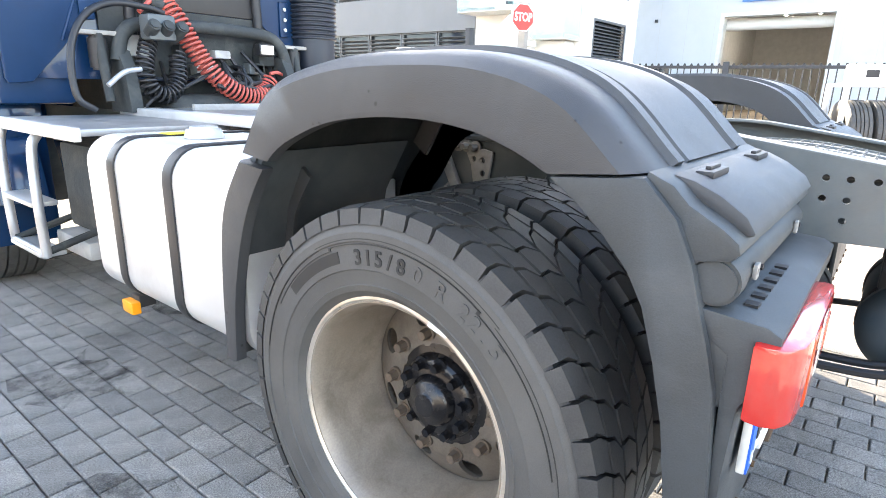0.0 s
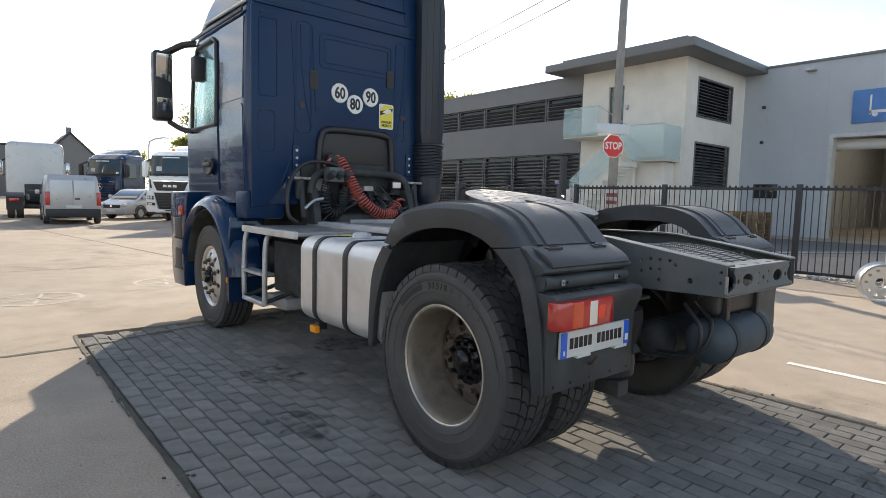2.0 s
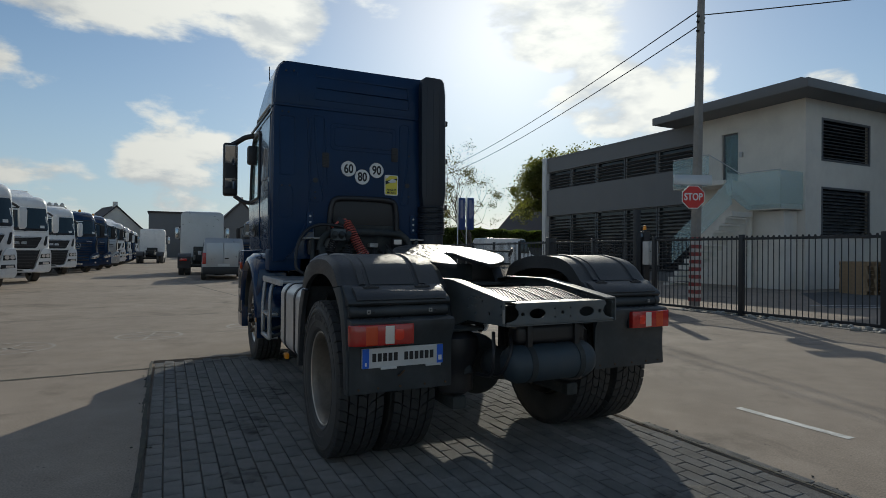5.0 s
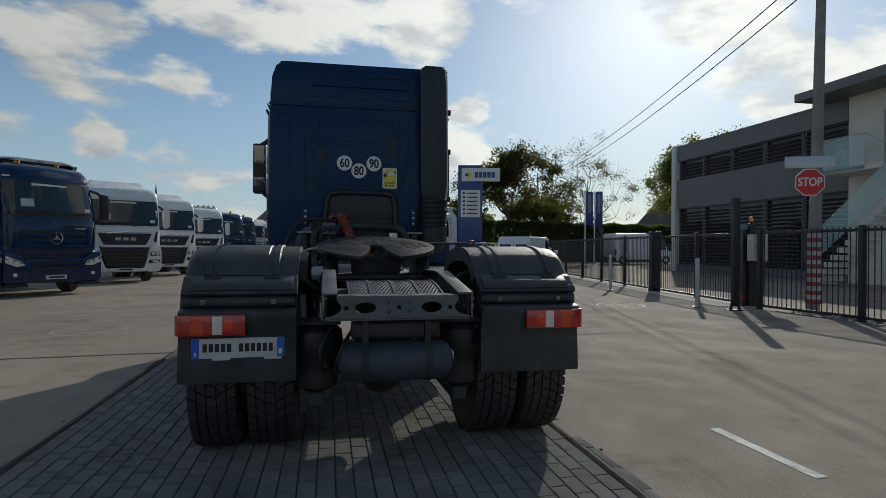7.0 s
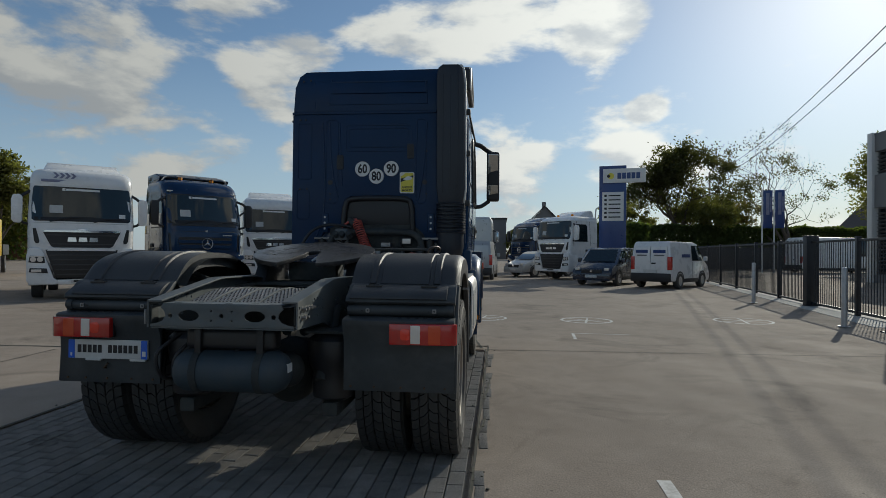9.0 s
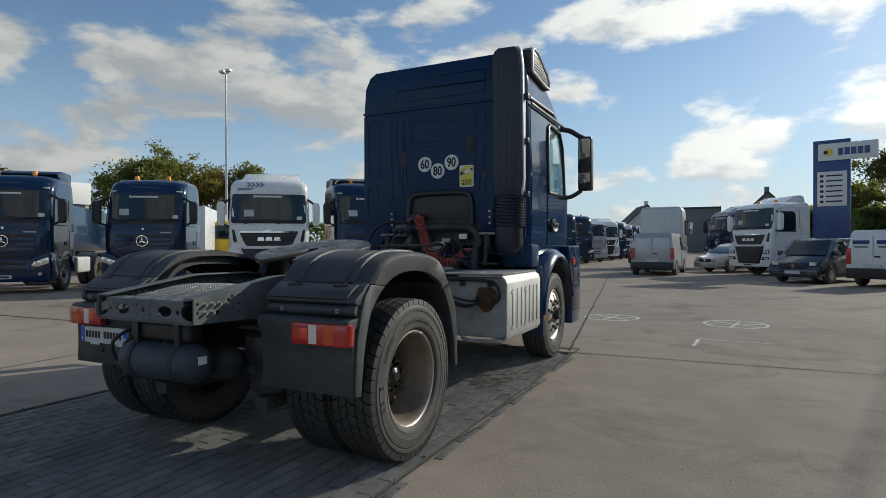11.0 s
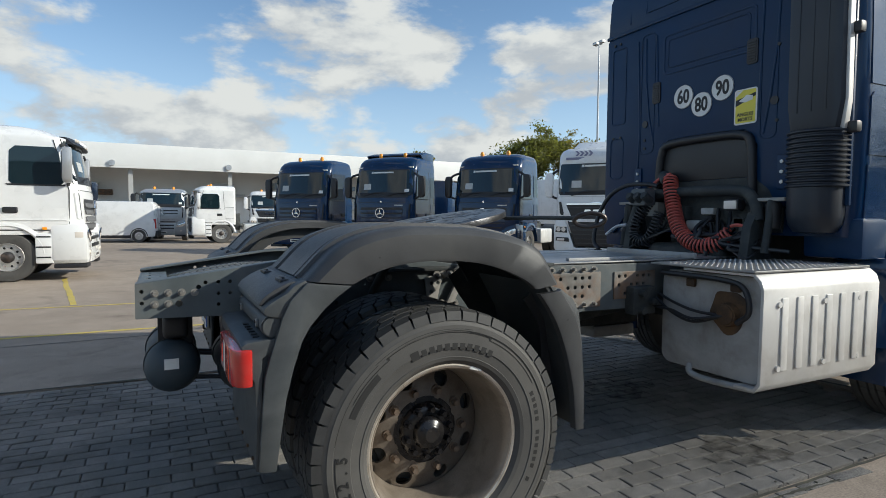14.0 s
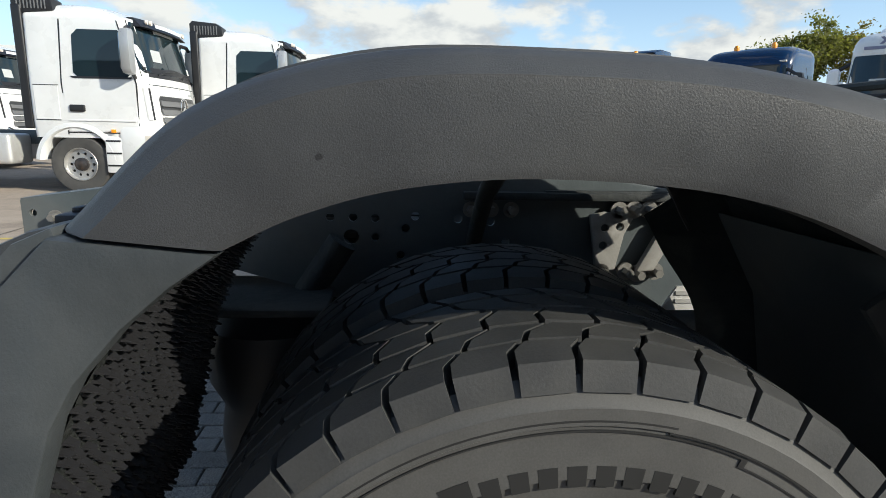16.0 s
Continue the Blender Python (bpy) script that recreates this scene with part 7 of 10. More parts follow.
PT = [(9.32, 7.10), (9.50, 4.72), (9.66, 1.95), (9.80, -0.85), (9.93, -3.65), (10.06, -6.45), (10.2, -9.25), (10.32, -12.05)]
for a, b in zip(PT, PT[1:]):
    fence_panel(a, b, "anthracite vertical-bar steel fence panel with toothed top")
GT = [(9.42, 7.75), (9.68, 9.9), (9.95, 12.3)]
for a, b in zip(GT, GT[1:]):
    fence_panel(a, b, "anthracite sliding gate leaf with vertical bars", False, "gate", 1.0)
FT = [(9.97, 12.5), (10.35, 15.0), (10.75, 17.6), (11.12, 20.2), (11.5, 22.9), (11.9, 25.6), (12.3, 28.3), (12.7, 31.0), (13.1, 33.7)]
for a, b in zip(FT, FT[1:]):
    fence_panel(a, b, "anthracite vertical-bar steel fence panel beside the road", True)
# dark screen along the far boundary
for i in range(6):
    x0 = 9.5 + i * 5.2
    s = thing("screen_fence", "dark green windbreak netting on a far boundary fence", "fence", pose(x0, 46.5 + i * 1.2, 0, 0, 0, 13), "boundary screens")
    part("netting", b_box(0, -0.02, 0.1, 5.2, 0.02, 2.0, 0.005), "fence", s)
    part("post", b_box(-0.05, -0.06, 0, 0.05, 0.06, 2.1, 0.005), "fence", s)
gp = thing("gate_post", "tall black steel gate guide post with a hinge foot", "post", pose(8.57, 6.97, 0))
part("post", b_box(-0.075, -0.06, 0.10, 0.075, 0.06, 2.50, 0.008), "fence", gp)
part("foot_plate", b_box(-0.16, -0.13, 0.0, 0.16, 0.13, 0.02, 0.004), "fence", gp)
for s in (-1, 1):
    part("gusset", b_prism([(s * 0.07, 0.02), (s * 0.15, 0.02), (s * 0.07, 0.30)], 0.02, pose(0, -0.01, 0)), "fence", gp)
part("roller", b_cyl(0.05, 0.06, pose(0.13, 0.0, 0.28) @ pose(0, 0, 0, 90), 16), "signred", gp)
part("cap", b_box(-0.08, -0.065, 2.50, 0.08, 0.065, 2.52, 0.004), "fence", gp)
mp = thing("motor_post", "anthracite gate motor column with an orange warning lamp", "post", pose(9.58, 7.70, 0))
part("column", b_box(-0.10, -0.09, 0.0, 0.10, 0.09, 2.0, 0.01), "fence", mp)
part("lamp_base", b_cyl(0.045, 0.04, pose(0, 0, 2.02), 16), "black", mp)
part("lamp", b_lathe([(0.045, 0.0), (0.048, 0.06), (0.035, 0.11), (0.0, 0.125)], 20, "z"), "amber", mp, "orange flashing lamp", pose(0, 0, 2.04))
part("bracket", b_box(-0.40, -0.03, 1.84, -0.10, 0.03, 1.95, 0.01), "greypaint", mp)
bx = thing("control_box", "light grey control cabinet mounted on the gate column", "cabinet", pose(9.52, 7.42, 1.10))
part("body", b_box(-0.19, -0.11, 0.0, 0.19, 0.11, 0.62, 0.012), "boxgrey", bx)
part("door", b_box(-0.165, -0.122, 0.09, 0.12, -0.108, 0.585, 0.006), "boxgrey", bx)
part("lock", b_cyl(0.016, 0.02, pose(-0.14, -0.126, 0.35) @ pose(0, 0, 0, 90), 10), "black", bx)
part("mount", b_box(-0.05, 0.11, 0.2, 0.1, 0.20, 0.4, 0.01), "fence", bx)
gq = thing("gate_post", "broad anthracite gate end post", "post", pose(9.96, 12.42, 0))
part("post", b_box(-0.16, -0.10, 0, 0.16, 0.10, 1.92, 0.008), "fence", gq)
part("foot_plate", b_box(-0.24, -0.16, 0, 0.24, 0.16, 0.02, 0.004), "fence", gq)
for x, y in ((8.72, 13.0), (8.13, 7.68)):
    b = thing("bollard", "thin galvanised steel bollard on a foot plate", "bollard", pose(x, y, 0), "bollards")
    part("tube", b_lathe([(0.052, 0.01), (0.052, 1.12), (0.046, 1.145), (0.03, 1.16), (0.0, 1.165)], 24, "z"), "steel", b)
    part("foot", b_cyl(0.11, 0.016, pose(0, 0, 0.02), 24, bev=0.004), "steel", b)
# utility pole with sign, stripes and wires
po = thing("utility_pole", "tapered grey concrete pole with red and white stripes at its foot", "pole", pose(10.45, 6.80, 0, 0, 1.4, 0))
sh = b_box(-0.112, -0.10, 0, 0.112, 0.10, 9.4, 0.03)
for v in sh.verts:
    k = 1 - 0.042 * v.co.z
    v.co.x *= k; v.co.y *= k
part("shaft", sh, "polecon", po)
for k in range(17):
    s = 1 - 0.042 * (0.2 + k * 0.1)
    z = 0.14 + k * 0.1
    part("stripe", b_box(-0.112 * s - 0.004, -0.10 * s - 0.004, z, 0.112 * s + 0.004, 0.10 * s + 0.004, z + 0.098), "stripered" if k % 2 == 0 else "stripewhite", po)
for z in (7.35, 7.6, 7.75):
    part("insulator", b_cyl(0.03, 0.3, pose(0, 0, z) @ RX, 12, bev=0.01), "black", po)
ss = thing("stop_sign", "red octagonal sign with white border reading STOP", "sign", pose(10.18, 6.62, 2.88, 0, 0, -24))
octo = [(0.325 * math.cos(radians(22.5 + 45 * k)), 0.325 * math.sin(radians(22.5 + 45 * k))) for k in range(8)]
part("plate", b_prism(octo, 0.012, None, 0.002), "stickerwhite", ss)
part("field", b_prism([(x * 0.93, z * 0.93) for x, z in octo], 0.004, pose(0, -0.004, 0)), "signred", ss)
part("word", b_text("STOP", 0.25, pose(0, -0.006, 0.0) @ pose(0, 0, 0, 90) @ Matrix.Diagonal((0.82, 1.05, 1, 1)), 0.002, bold=0.006), "stickerwhite", ss)
part("bracket", b_box(-0.18, 0.012, -0.05, 0.18, 0.05, 0.05, 0.006), "steel", ss)
pl = thing("road_plate", "blank grey back of a flat road sign strapped to the pole", "sign", pose(10.20, 6.66, 3.21, 0, 0, -24))
part("plate", b_prism(rrect(-0.50, 0, 0.52, 0.26, 0.03), 0.015, None, 0.003), "silver", pl)
for x in (-0.05, 0.1):
    part("strap", b_box(x, 0.015, 0.08, x + 0.03, 0.06, 0.14, 0.004), "steel", pl)


def wire(p, q, sag, n=16):
    pts = []
    for i in range(n + 1):
        t = i / n
        c = Vector(p).lerp(Vector(q), t)
        c.z -= sag * 4 * t * (1 - t)
        pts.append(c)
    return b_tube(pts, 0.016, 5)


for a, b, s in (((10.62, 6.80, 7.95), (24.25, 60.5, 10.2), 1.0), ((10.64, 6.80, 7.55), (24.35, 60.6, 9.8), 1.1), ((10.66, 6.80, 7.8), (30, -6, 10.2), 0.3)):
    w = new("overhead_wire", finish("overhead_wire", wire(a, b, s), "wire"))
    tagged(w, "thin black overhead wire running from the pole", "wire", "overhead wires")
fp = thing("utility_pole", "grey concrete pole among the far trees", "pole", pose(24.3, 60.6, 0))
part("shaft", b_cyl(0.14, 10.4, pose(0, 0, 5.2), 10, 0.09), "polecon", fp)
# tyre rack, loose rim, pallets by the fence
rk = thing("tyre_rack", "galvanised steel rack holding two rows of black tyres", "rack", pose(8.5, -0.62, 0, 0, 0, -65))
for x in (-0.75, 0.75):
    for y in (-0.32, 0.32):
        part("upright", b_box(x - 0.03, y - 0.03, 0, x + 0.03, y + 0.03, 1.45, 0.005), "steel", rk)
for z in (0.18, 1.42):
    for y in (-0.32, 0.32):
        part("beam", b_box(-0.75, y - 0.025, z, 0.75, y + 0.025, z + 0.05, 0.005), "steel", rk)
for x in (-0.75, 0.75):
    part("brace", b_box(x - 0.02, -0.32, 1.42, x + 0.02, 0.32, 1.46, 0.004), "steel", rk)
for k in range(4):
    t = new("tyre", tyre_steer)
    t.matrix_basis = pose(8.5, -0.62, 0, 0, 0, -65) @ pose(-0.52 + k * 0.33, 0, 0.74) @ Matrix.Diagonal((0.95, 0.95, 0.95, 1))
    tagged(t, "black truck tyre standing in a steel rack", "tyre", "racked tyres")
for k, x in enumerate((-0.4, 0.25)):
    b = thing("parts_box", "white cardboard parts box lying on the rack", "box", pose(8.5, -0.62, 1.471, 0, 0, -65) @ pose(x, 0, 0))
    part("body", b_box(-0.22, -0.2, 0, 0.22, 0.2, 0.26, 0.006), "stickerwhite", b)
    part("label_patch", b_box(-0.1, -0.206, 0.08, 0.06, -0.2, 0.18), "ink", b)
rm = thing("loose_rim", "polished aluminium truck rim standing on the concrete", "rim", pose(7.45, 0.05, 0.295, 0, 0, -62) @ pose(0, 0, 0, 6, 0, 0))
part("barrel", b_lathe([(0.285, -0.13), (0.292, -0.125), (0.27, -0.11), (0.25, 0.0), (0.262, 0.08), (0.292, 0.115), (0.286, 0.12), (0.25, 0.09)], 40, "y"), "alloy", rm)
dsc = b_prism(circle(0, 0, 0.252, 40), 0.02, pose(0, -0.08, 0), 0, [circle(0.19 * math.cos(k * .6283), 0.19 * math.sin(k * .6283), 0.026, 10) for k in range(10)] + [circle(0, 0, 0.08, 18)])
part("disc", dsc, "alloy", rm)
for i in range(16):
    p = thing("pallet", "weathered wooden pallet in a stack behind the fence", "pallet", pose(20.3 + 1.15 * (i % 2), 7.9 - 0.45 * (i % 2), (i // 2) * 0.146, 0, 0, 66 + (i % 3) * 2), "stacked pallets")
    for k in range(5):
        part("board", b_box(-0.6, -0.4 + k * 0.175, 0.122, 0.6, -0.3 + k * 0.175, 0.144), "pallet", p)
    for y in (-0.4, -0.05, 0.3):
        part("runner", b_box(-0.6, y, 0.0, 0.6, y + 0.1, 0.122), "pallet", p)

# ---- buildings ----
X0, X1, YC = 18.53, 23.79, 9.03


def wall_piece(name, bm, material, label, parent=None, category="building wall"):
    o = part(name, bm, material, parent)
    if parent is None:
        tagged(o, label, category, kind="structure")
    elif label:
        o["label"] = label
    return o


OFFICE = Matrix.Translation((0.33, 0.26, -0.138)) @ Matrix.Scale(1.1, 4)
office = thing("office_building", "two-storey office with dark louvred facade and cream stair tower", "building", OFFICE)
# stair tower: west face with a doorway, south face with two windows; openings go through the walls
part("wall", b_prism([(-13.87, 0), (-YC, 0), (-YC, 7.1), (-13.87, 7.1)], 0.3, pose(X0, 0, 0) @ pose(0, 0, 0, 0, 0, -90), 0, [[(-12.5, 4.30), (-11.75, 4.30), (-11.75, 6.35), (-12.5, 6.35)]]), "render", office, "cream rendered tower wall")
part("wall", b_prism([(X0 + 0.3, 0), (X1, 0), (X1, 7.1), (X0 + 0.3, 7.1)], 0.3, pose(0, YC, 0), 0, [[(19.47, 4.88), (22.6, 4.88), (22.6, 6.48), (19.47, 6.48)], [(19.47, 2.05), (22.6, 2.05), (22.6, 3.92), (19.47, 3.92)]]), "render", office, "cream rendered tower wall")
rf = part("roof", b_box(X0 - 1.35, YC - 0.9, 7.1, X1 + 1.0, 15.0, 7.42, 0.02), "cladding", office, "flat dark overhanging roof slab")
part("upper_roof", b_box(X0 - 0.9, YC - 0.4, 7.42, X1 + 0.6, 14.4, 7.62, 0.02), "cladding", rf)
part("wall", b_box(X0 + 0.3, 13.57, 0, X1, 13.87, 7.1), "render", office)
for z0, z1 in ((4.88, 6.48), (2.05, 3.92)):
    w = part("window", b_prism(rrect(19.47, z0, 22.6, z1, 0.01), 0.06, pose(0, YC - 0.02, 0), 0, [rrect(19.55, z0 + 0.08, 22.52, z1 - 0.08, 0.01)]), "louvre", office, "window behind closed dark louvres")
    part("pane", b_box(19.5, YC + 0.16, z0 + 0.03, 22.57, YC + 0.18, z1 - 0.03), "pane", w)
    n = int((z1 - z0 - 0.16) / 0.125)
    for k in range(n):
        z = z0 + 0.10 + k * 0.125
        b = b_box(19.55, -0.055, -0.006, 22.52, 0.055, 0.006)
        part("louvre", b, "louvre", w, "", pose(0, YC + 0.05, z + 0.05, 32))
dr = part("door", b_prism(rrect(-12.5, 4.30, -11.75, 6.35, 0.01), 0.06, pose(X0 + 0.10, 0, 0) @ pose(0, 0, 0, 0, 0, -90), 0, [rrect(-12.43, 4.37, -11.82, 6.28, 0.01)]), "louvre", office, "narrow glazed door")
part("pane", b_box(X0 + 0.12, 11.82, 4.37, X0 + 0.135, 12.43, 6.28), "doorglass", dr)
# dark sheet standing in for the unlit room behind the glazed door
part("backing", b_box(X0 + 0.31, 11.6, 4.2, X0 + 0.36, 12.6, 6.5), "interior", office)
# landing, stair flight and frosted glass parapets
ld = part("landing", b_box(X0 - 1.25, 11.4, 4.12, X0 - 0.004, 13.9, 4.30, 0.01), "render", office, "cantilevered concrete landing")
part("landing", b_box(X0 - 1.25, YC + 0.1, 3.02, X0 - 0.004, 10.25, 3.22, 0.01), "render", office, "lower concrete landing")
nst = 7
for k in range(nst):
    y = 11.4 - k * 1.15 / nst
    part("step", b_box(X0 - 1.2, y - 0.17, 4.12 - (k + 1) * 1.08 / nst, X0 - 0.004, y, 4.27 - (k + 1) * 1.08 / nst), "render", office)
for k in range(12):
    y = 10.2 + k * 0.26
    part("step", b_box(X0 - 2.4, y, 3.02 - (k + 1) * 0.25, X0 - 1.27, y + 0.28, 3.2 - (k + 1) * 0.25), "render", office)
def parapet(o, x):
    p = part("parapet", b_prism([(-y, z) for y, z in o], 0.02, pose(x, 0, 0) @ pose(0, 0, 0, 0, 0, -90)), "frosted", office, "frosted greenish glass parapet")
    return p


parapet([(13.9, 4.15), (13.9, 5.35), (12.1, 5.35), (12.1, 4.15)], X0 - 1.27)
parapet([(11.3, 3.75), (11.3, 4.55), (10.7, 4.42), (YC + 0.1, 4.40), (YC + 0.1, 3.05), (10.4, 3.05)], X0 - 1.27)
part("hand_rail", b_tube([(X0 - 1.26, 13.9, 5.38), (X0 - 1.26, 12.1, 5.38), (X0 - 1.26, 10.7, 4.45), (X0 - 1.26, YC + 0.1, 4.43)], 0.02, 6), "steel", office)
part("parapet", b_box(X0 - 1.27, YC + 0.08, 3.05, X0 - 0.01, YC + 0.10, 4.40), "frosted", office, "frosted greenish glass parapet")
parapet([(12.9, 1.0), (10.2, 3.2), (10.2, 4.2), (12.9, 2.0)], X0 - 2.42)
part("pillar", b_cyl(0.12, 3.02, pose(X0 - 0.9, 10.6, 1.51), 16), "render", office)
part("under_room", b_box(X0 - 0.75, YC + 0.3, 0, X0 - 0.004, 11.2, 3.0, 0.01), "render", office)
part("door_lamp", b_box(X0 - 0.12, 11.5, 5.3, X0 - 0.004, 11.62, 5.5, 0.02), "steel", office)
# dark wing: spandrels, louvre bands with panes behind them
for z0, z1 in ((0.0, 0.5), (3.62, 5.16), (6.25, 7.02)):
    part("spandrel", b_box(X0, 13.9, z0, X0 + 0.25, 24.6, z1), "cladding", office, "dark grey panel band")
for z0, z1 in ((0.5, 3.62), (5.16, 6.25)):
    part("pane_band", b_box(X0 + 0.26, 13.9, z0, X0 + 0.30, 24.6, z1), "pane", office)
    for i in range(5):
        y0 = 13.95 + i * 2.13
        fr = part("window", b_prism([(-(y0 + 2.08), z0), (-y0, z0), (-y0, z1), (-(y0 + 2.08), z1)], 0.05, pose(X0 + 0.14, 0, 0) @ pose(0, 0, 0, 0, 0, -90), 0, [[(-(y0 + 2.0), z0 + 0.06), (-(y0 + 0.08), z0 + 0.06), (-(y0 + 0.08), z1 - 0.06), (-(y0 + 2.0), z1 - 0.06)]]), "louvre", office, "window behind dark louvres")
        n = int((z1 - z0 - 0.12) / 0.17)
        for k in range(n):
            part("louvre", b_box(-0.075, y0 + 0.09, -0.005, 0.075, y0 + 1.99, 0.005), "louvre", fr, "", pose(X0 + 0.08, 0, z0 + 0.12 + k * 0.17, 0, 28, 0))
part("end_trim", b_box(X0 - 0.12, 24.6, 0.0, X0 + 0.3, 24.95, 7.15, 0.01), "whiteclad", office, "white vertical end trim")
part("coping", b_box(X0 - 0.02, 13.88, 7.02, X0 + 8, 24.94, 7.10), "cladding", office)
part("rear_block", b_box(X0 + 0.31, 13.9, 0, X0 + 8, 24.6, 7.0), "cladding", office)
part("wall", b_box(X0 + 0.3, 24.605, 0, X0 + 8, 24.9, 7.0), "cladding", office)

hall = thing("workshop_hall", "light grey panel-clad workshop hall with a large open gate", "building", OFFICE)
op = [(-5.50, 0.01), (-1.70, 0.01), (-1.70, 4.22), (-5.50, 4.22)]
part("wall", b_prism([(-9.028, 0.0), (26, 0.0), (26, 7.3), (-9.028, 7.3)], 0.35, pose(X1, 0, 0) @ pose(0, 0, 0, 0, 0, -90), 0, [op, [(2.6, 0.01), (6.4, 0.01), (6.4, 4.22), (2.6, 4.22)]]), "hall", hall, "light grey panel wall")
for y in [8.0 - k * 1.1 for k in range(28)]:
    if not (1.6 < y < 5.6 or -6.5 < y < -2.5):
        part("panel_joint", b_box(X1 - 0.004, y - 0.006, 0.0, X1 - 0.001, y + 0.006, 7.28), "halllining", hall)
part("coping", b_box(X1 - 0.06, -26, 7.3, X1 + 0.4, YC - 0.002, 7.40, 0.01), "cladding", hall)
part("roof", b_box(X1 + 0.36, -26, 7.1, X1 + 22, YC - 0.05, 7.25), "cladding", hall)
for a in (0, -8.1):
    part("gate_reveal", b_prism([(-5.62 - a, 0.01), (-1.58 - a, 0.01), (-1.58 - a, 4.34), (-5.62 - a, 4.34)], 0.5, pose(X1 - 0.03, 0, 0) @ pose(0, 0, 0, 0, 0, -90), 0, [[(-5.475 - a, 0.012), (-1.725 - a, 0.012), (-1.725 - a, 4.195), (-5.475 - a, 4.195)]]), "boxgrey", hall, "pale grey gate surround")
part("rolled_door", b_cyl(0.22, 3.9, pose(X1 + 0.75, 3.6, 3.95) @ pose(0, 0, 0, 90), 20), "whiteclad", hall)
part("shutter", b_box(X1 + 0.40, -6.4, 0.02, X1 + 0.44, -2.6, 4.2), "steel", hall, "closed grey roller shutter")
part("back_wall", b_box(X1 + 21.6, -26, 0, X1 + 22, YC - 0.05, 7.1), "halllining", hall)
part("window", b_box(X1 - 0.03, 7.4, 1.73, X1 + 0.01, 8.38, 2.34, 0.01), "pane", hall, "small dark window")
part("side_wall", b_box(X1 + 0.36, 8.6, 0, X1 + 21.6, 8.96, 7.1), "halllining", hall)
# far side wall: shade of the hall put into a darker colour
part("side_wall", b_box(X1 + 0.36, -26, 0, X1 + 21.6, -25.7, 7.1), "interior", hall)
for i in range(4):
    for j in range(3):
        lm = part("strip_lamp", b_box(X1 + 3 + i * 3.6, 2.0 + j * 1.6, 5.4, X1 + 4.6 + i * 3.6, 2.14 + j * 1.6, 5.5, 0.01), "glow", hall, "lit fluorescent strip")
sg = part("hall_sign", b_box(X1 - 0.07, 2.40, 4.70, X1 - 0.004, 4.90, 5.97, 0.01), "bluesign", hall, "blue sign with a white vehicle pictogram")
for b in (b_box(X1 - 0.078, 2.95, 5.05, X1 - 0.07, 4.35, 5.16), b_box(X1 - 0.078, 4.28, 5.0, X1 - 0.07, 4.34, 5.75), b_box(X1 - 0.078, 3.0, 5.16, X1 - 0.07, 3.55, 5.36),
          b_cyl(0.09, 0.008, pose(X1 - 0.074, 4.15, 5.0) @ RX, 16), b_cyl(0.09, 0.008, pose(X1 - 0.074, 3.15, 5.0) @ RX, 16)):
    part("pictogram", b, "stickerwhite", sg)
part("wall_lamp", b_box(X1 - 0.3, 6.25, 6.95, X1 - 0.004, 6.6, 7.05, 0.02), "steel", hall)
for y, z in ((8.1, 5.6), (8.1, 4.1)):
    part("bracket", b_box(X1 - 0.1, y, z, X1 - 0.004, y + 0.12, z + 0.12, 0.01), "fence", hall)

# open-fronted white shed along the far side of the yard
shed = thing("storage_shed", "long open-fronted shed with a deep white fascia", "building", pose(-45, 0, 0))
part("fascia", b_box(-0.3, -58, 4.95, 0, 27, 6.75, 0.03), "whiteclad", shed, "plain white fascia band")
part("roof", b_box(-5, -58, 6.55, -0.31, 27, 6.7), "whiteclad", shed)
part("back_wall", b_box(-5, -58, 0, -4.7, 27, 6.5), "whiteclad", shed)
for y in (-58, 26.7):
    part("end_wall", b_box(-4.69, y, 0, -0.31, y + 0.3, 6.5), "shed", shed)
for i in range(12):
    part("column", b_box(-0.75, -52 + i * 7, 0, -0.45, -51.7 + i * 7, 4.95), "shed", shed)
for i in range(5):
    part("fascia_lamp", b_cyl(0.22, 0.15, pose(0.08, -12 + i * 8, 5.3) @ RX, 16), "steel", shed)
rng = random.Random(21)
for i in range(46):
    y, z = rng.uniform(-30, 25), rng.choice([1.2, 2.2, 3.1, 3.9])
    part("stored_part", b_box(-4.6, y, z, -4.2 + rng.random() * 0.8, y + rng.uniform(0.4, 1.9), z + rng.uniform(0.12, 0.6), 0.03), rng.choice(["shed", "steel", "rust", "pallet", "greypaint"]), shed)
for i in range(9):
    part("shelf", b_box(-4.65, -30 + i * 6, 1.1 + (i % 3), -3.6, -24.6 + i * 6, 1.16 + (i % 3)), "steel", shed)


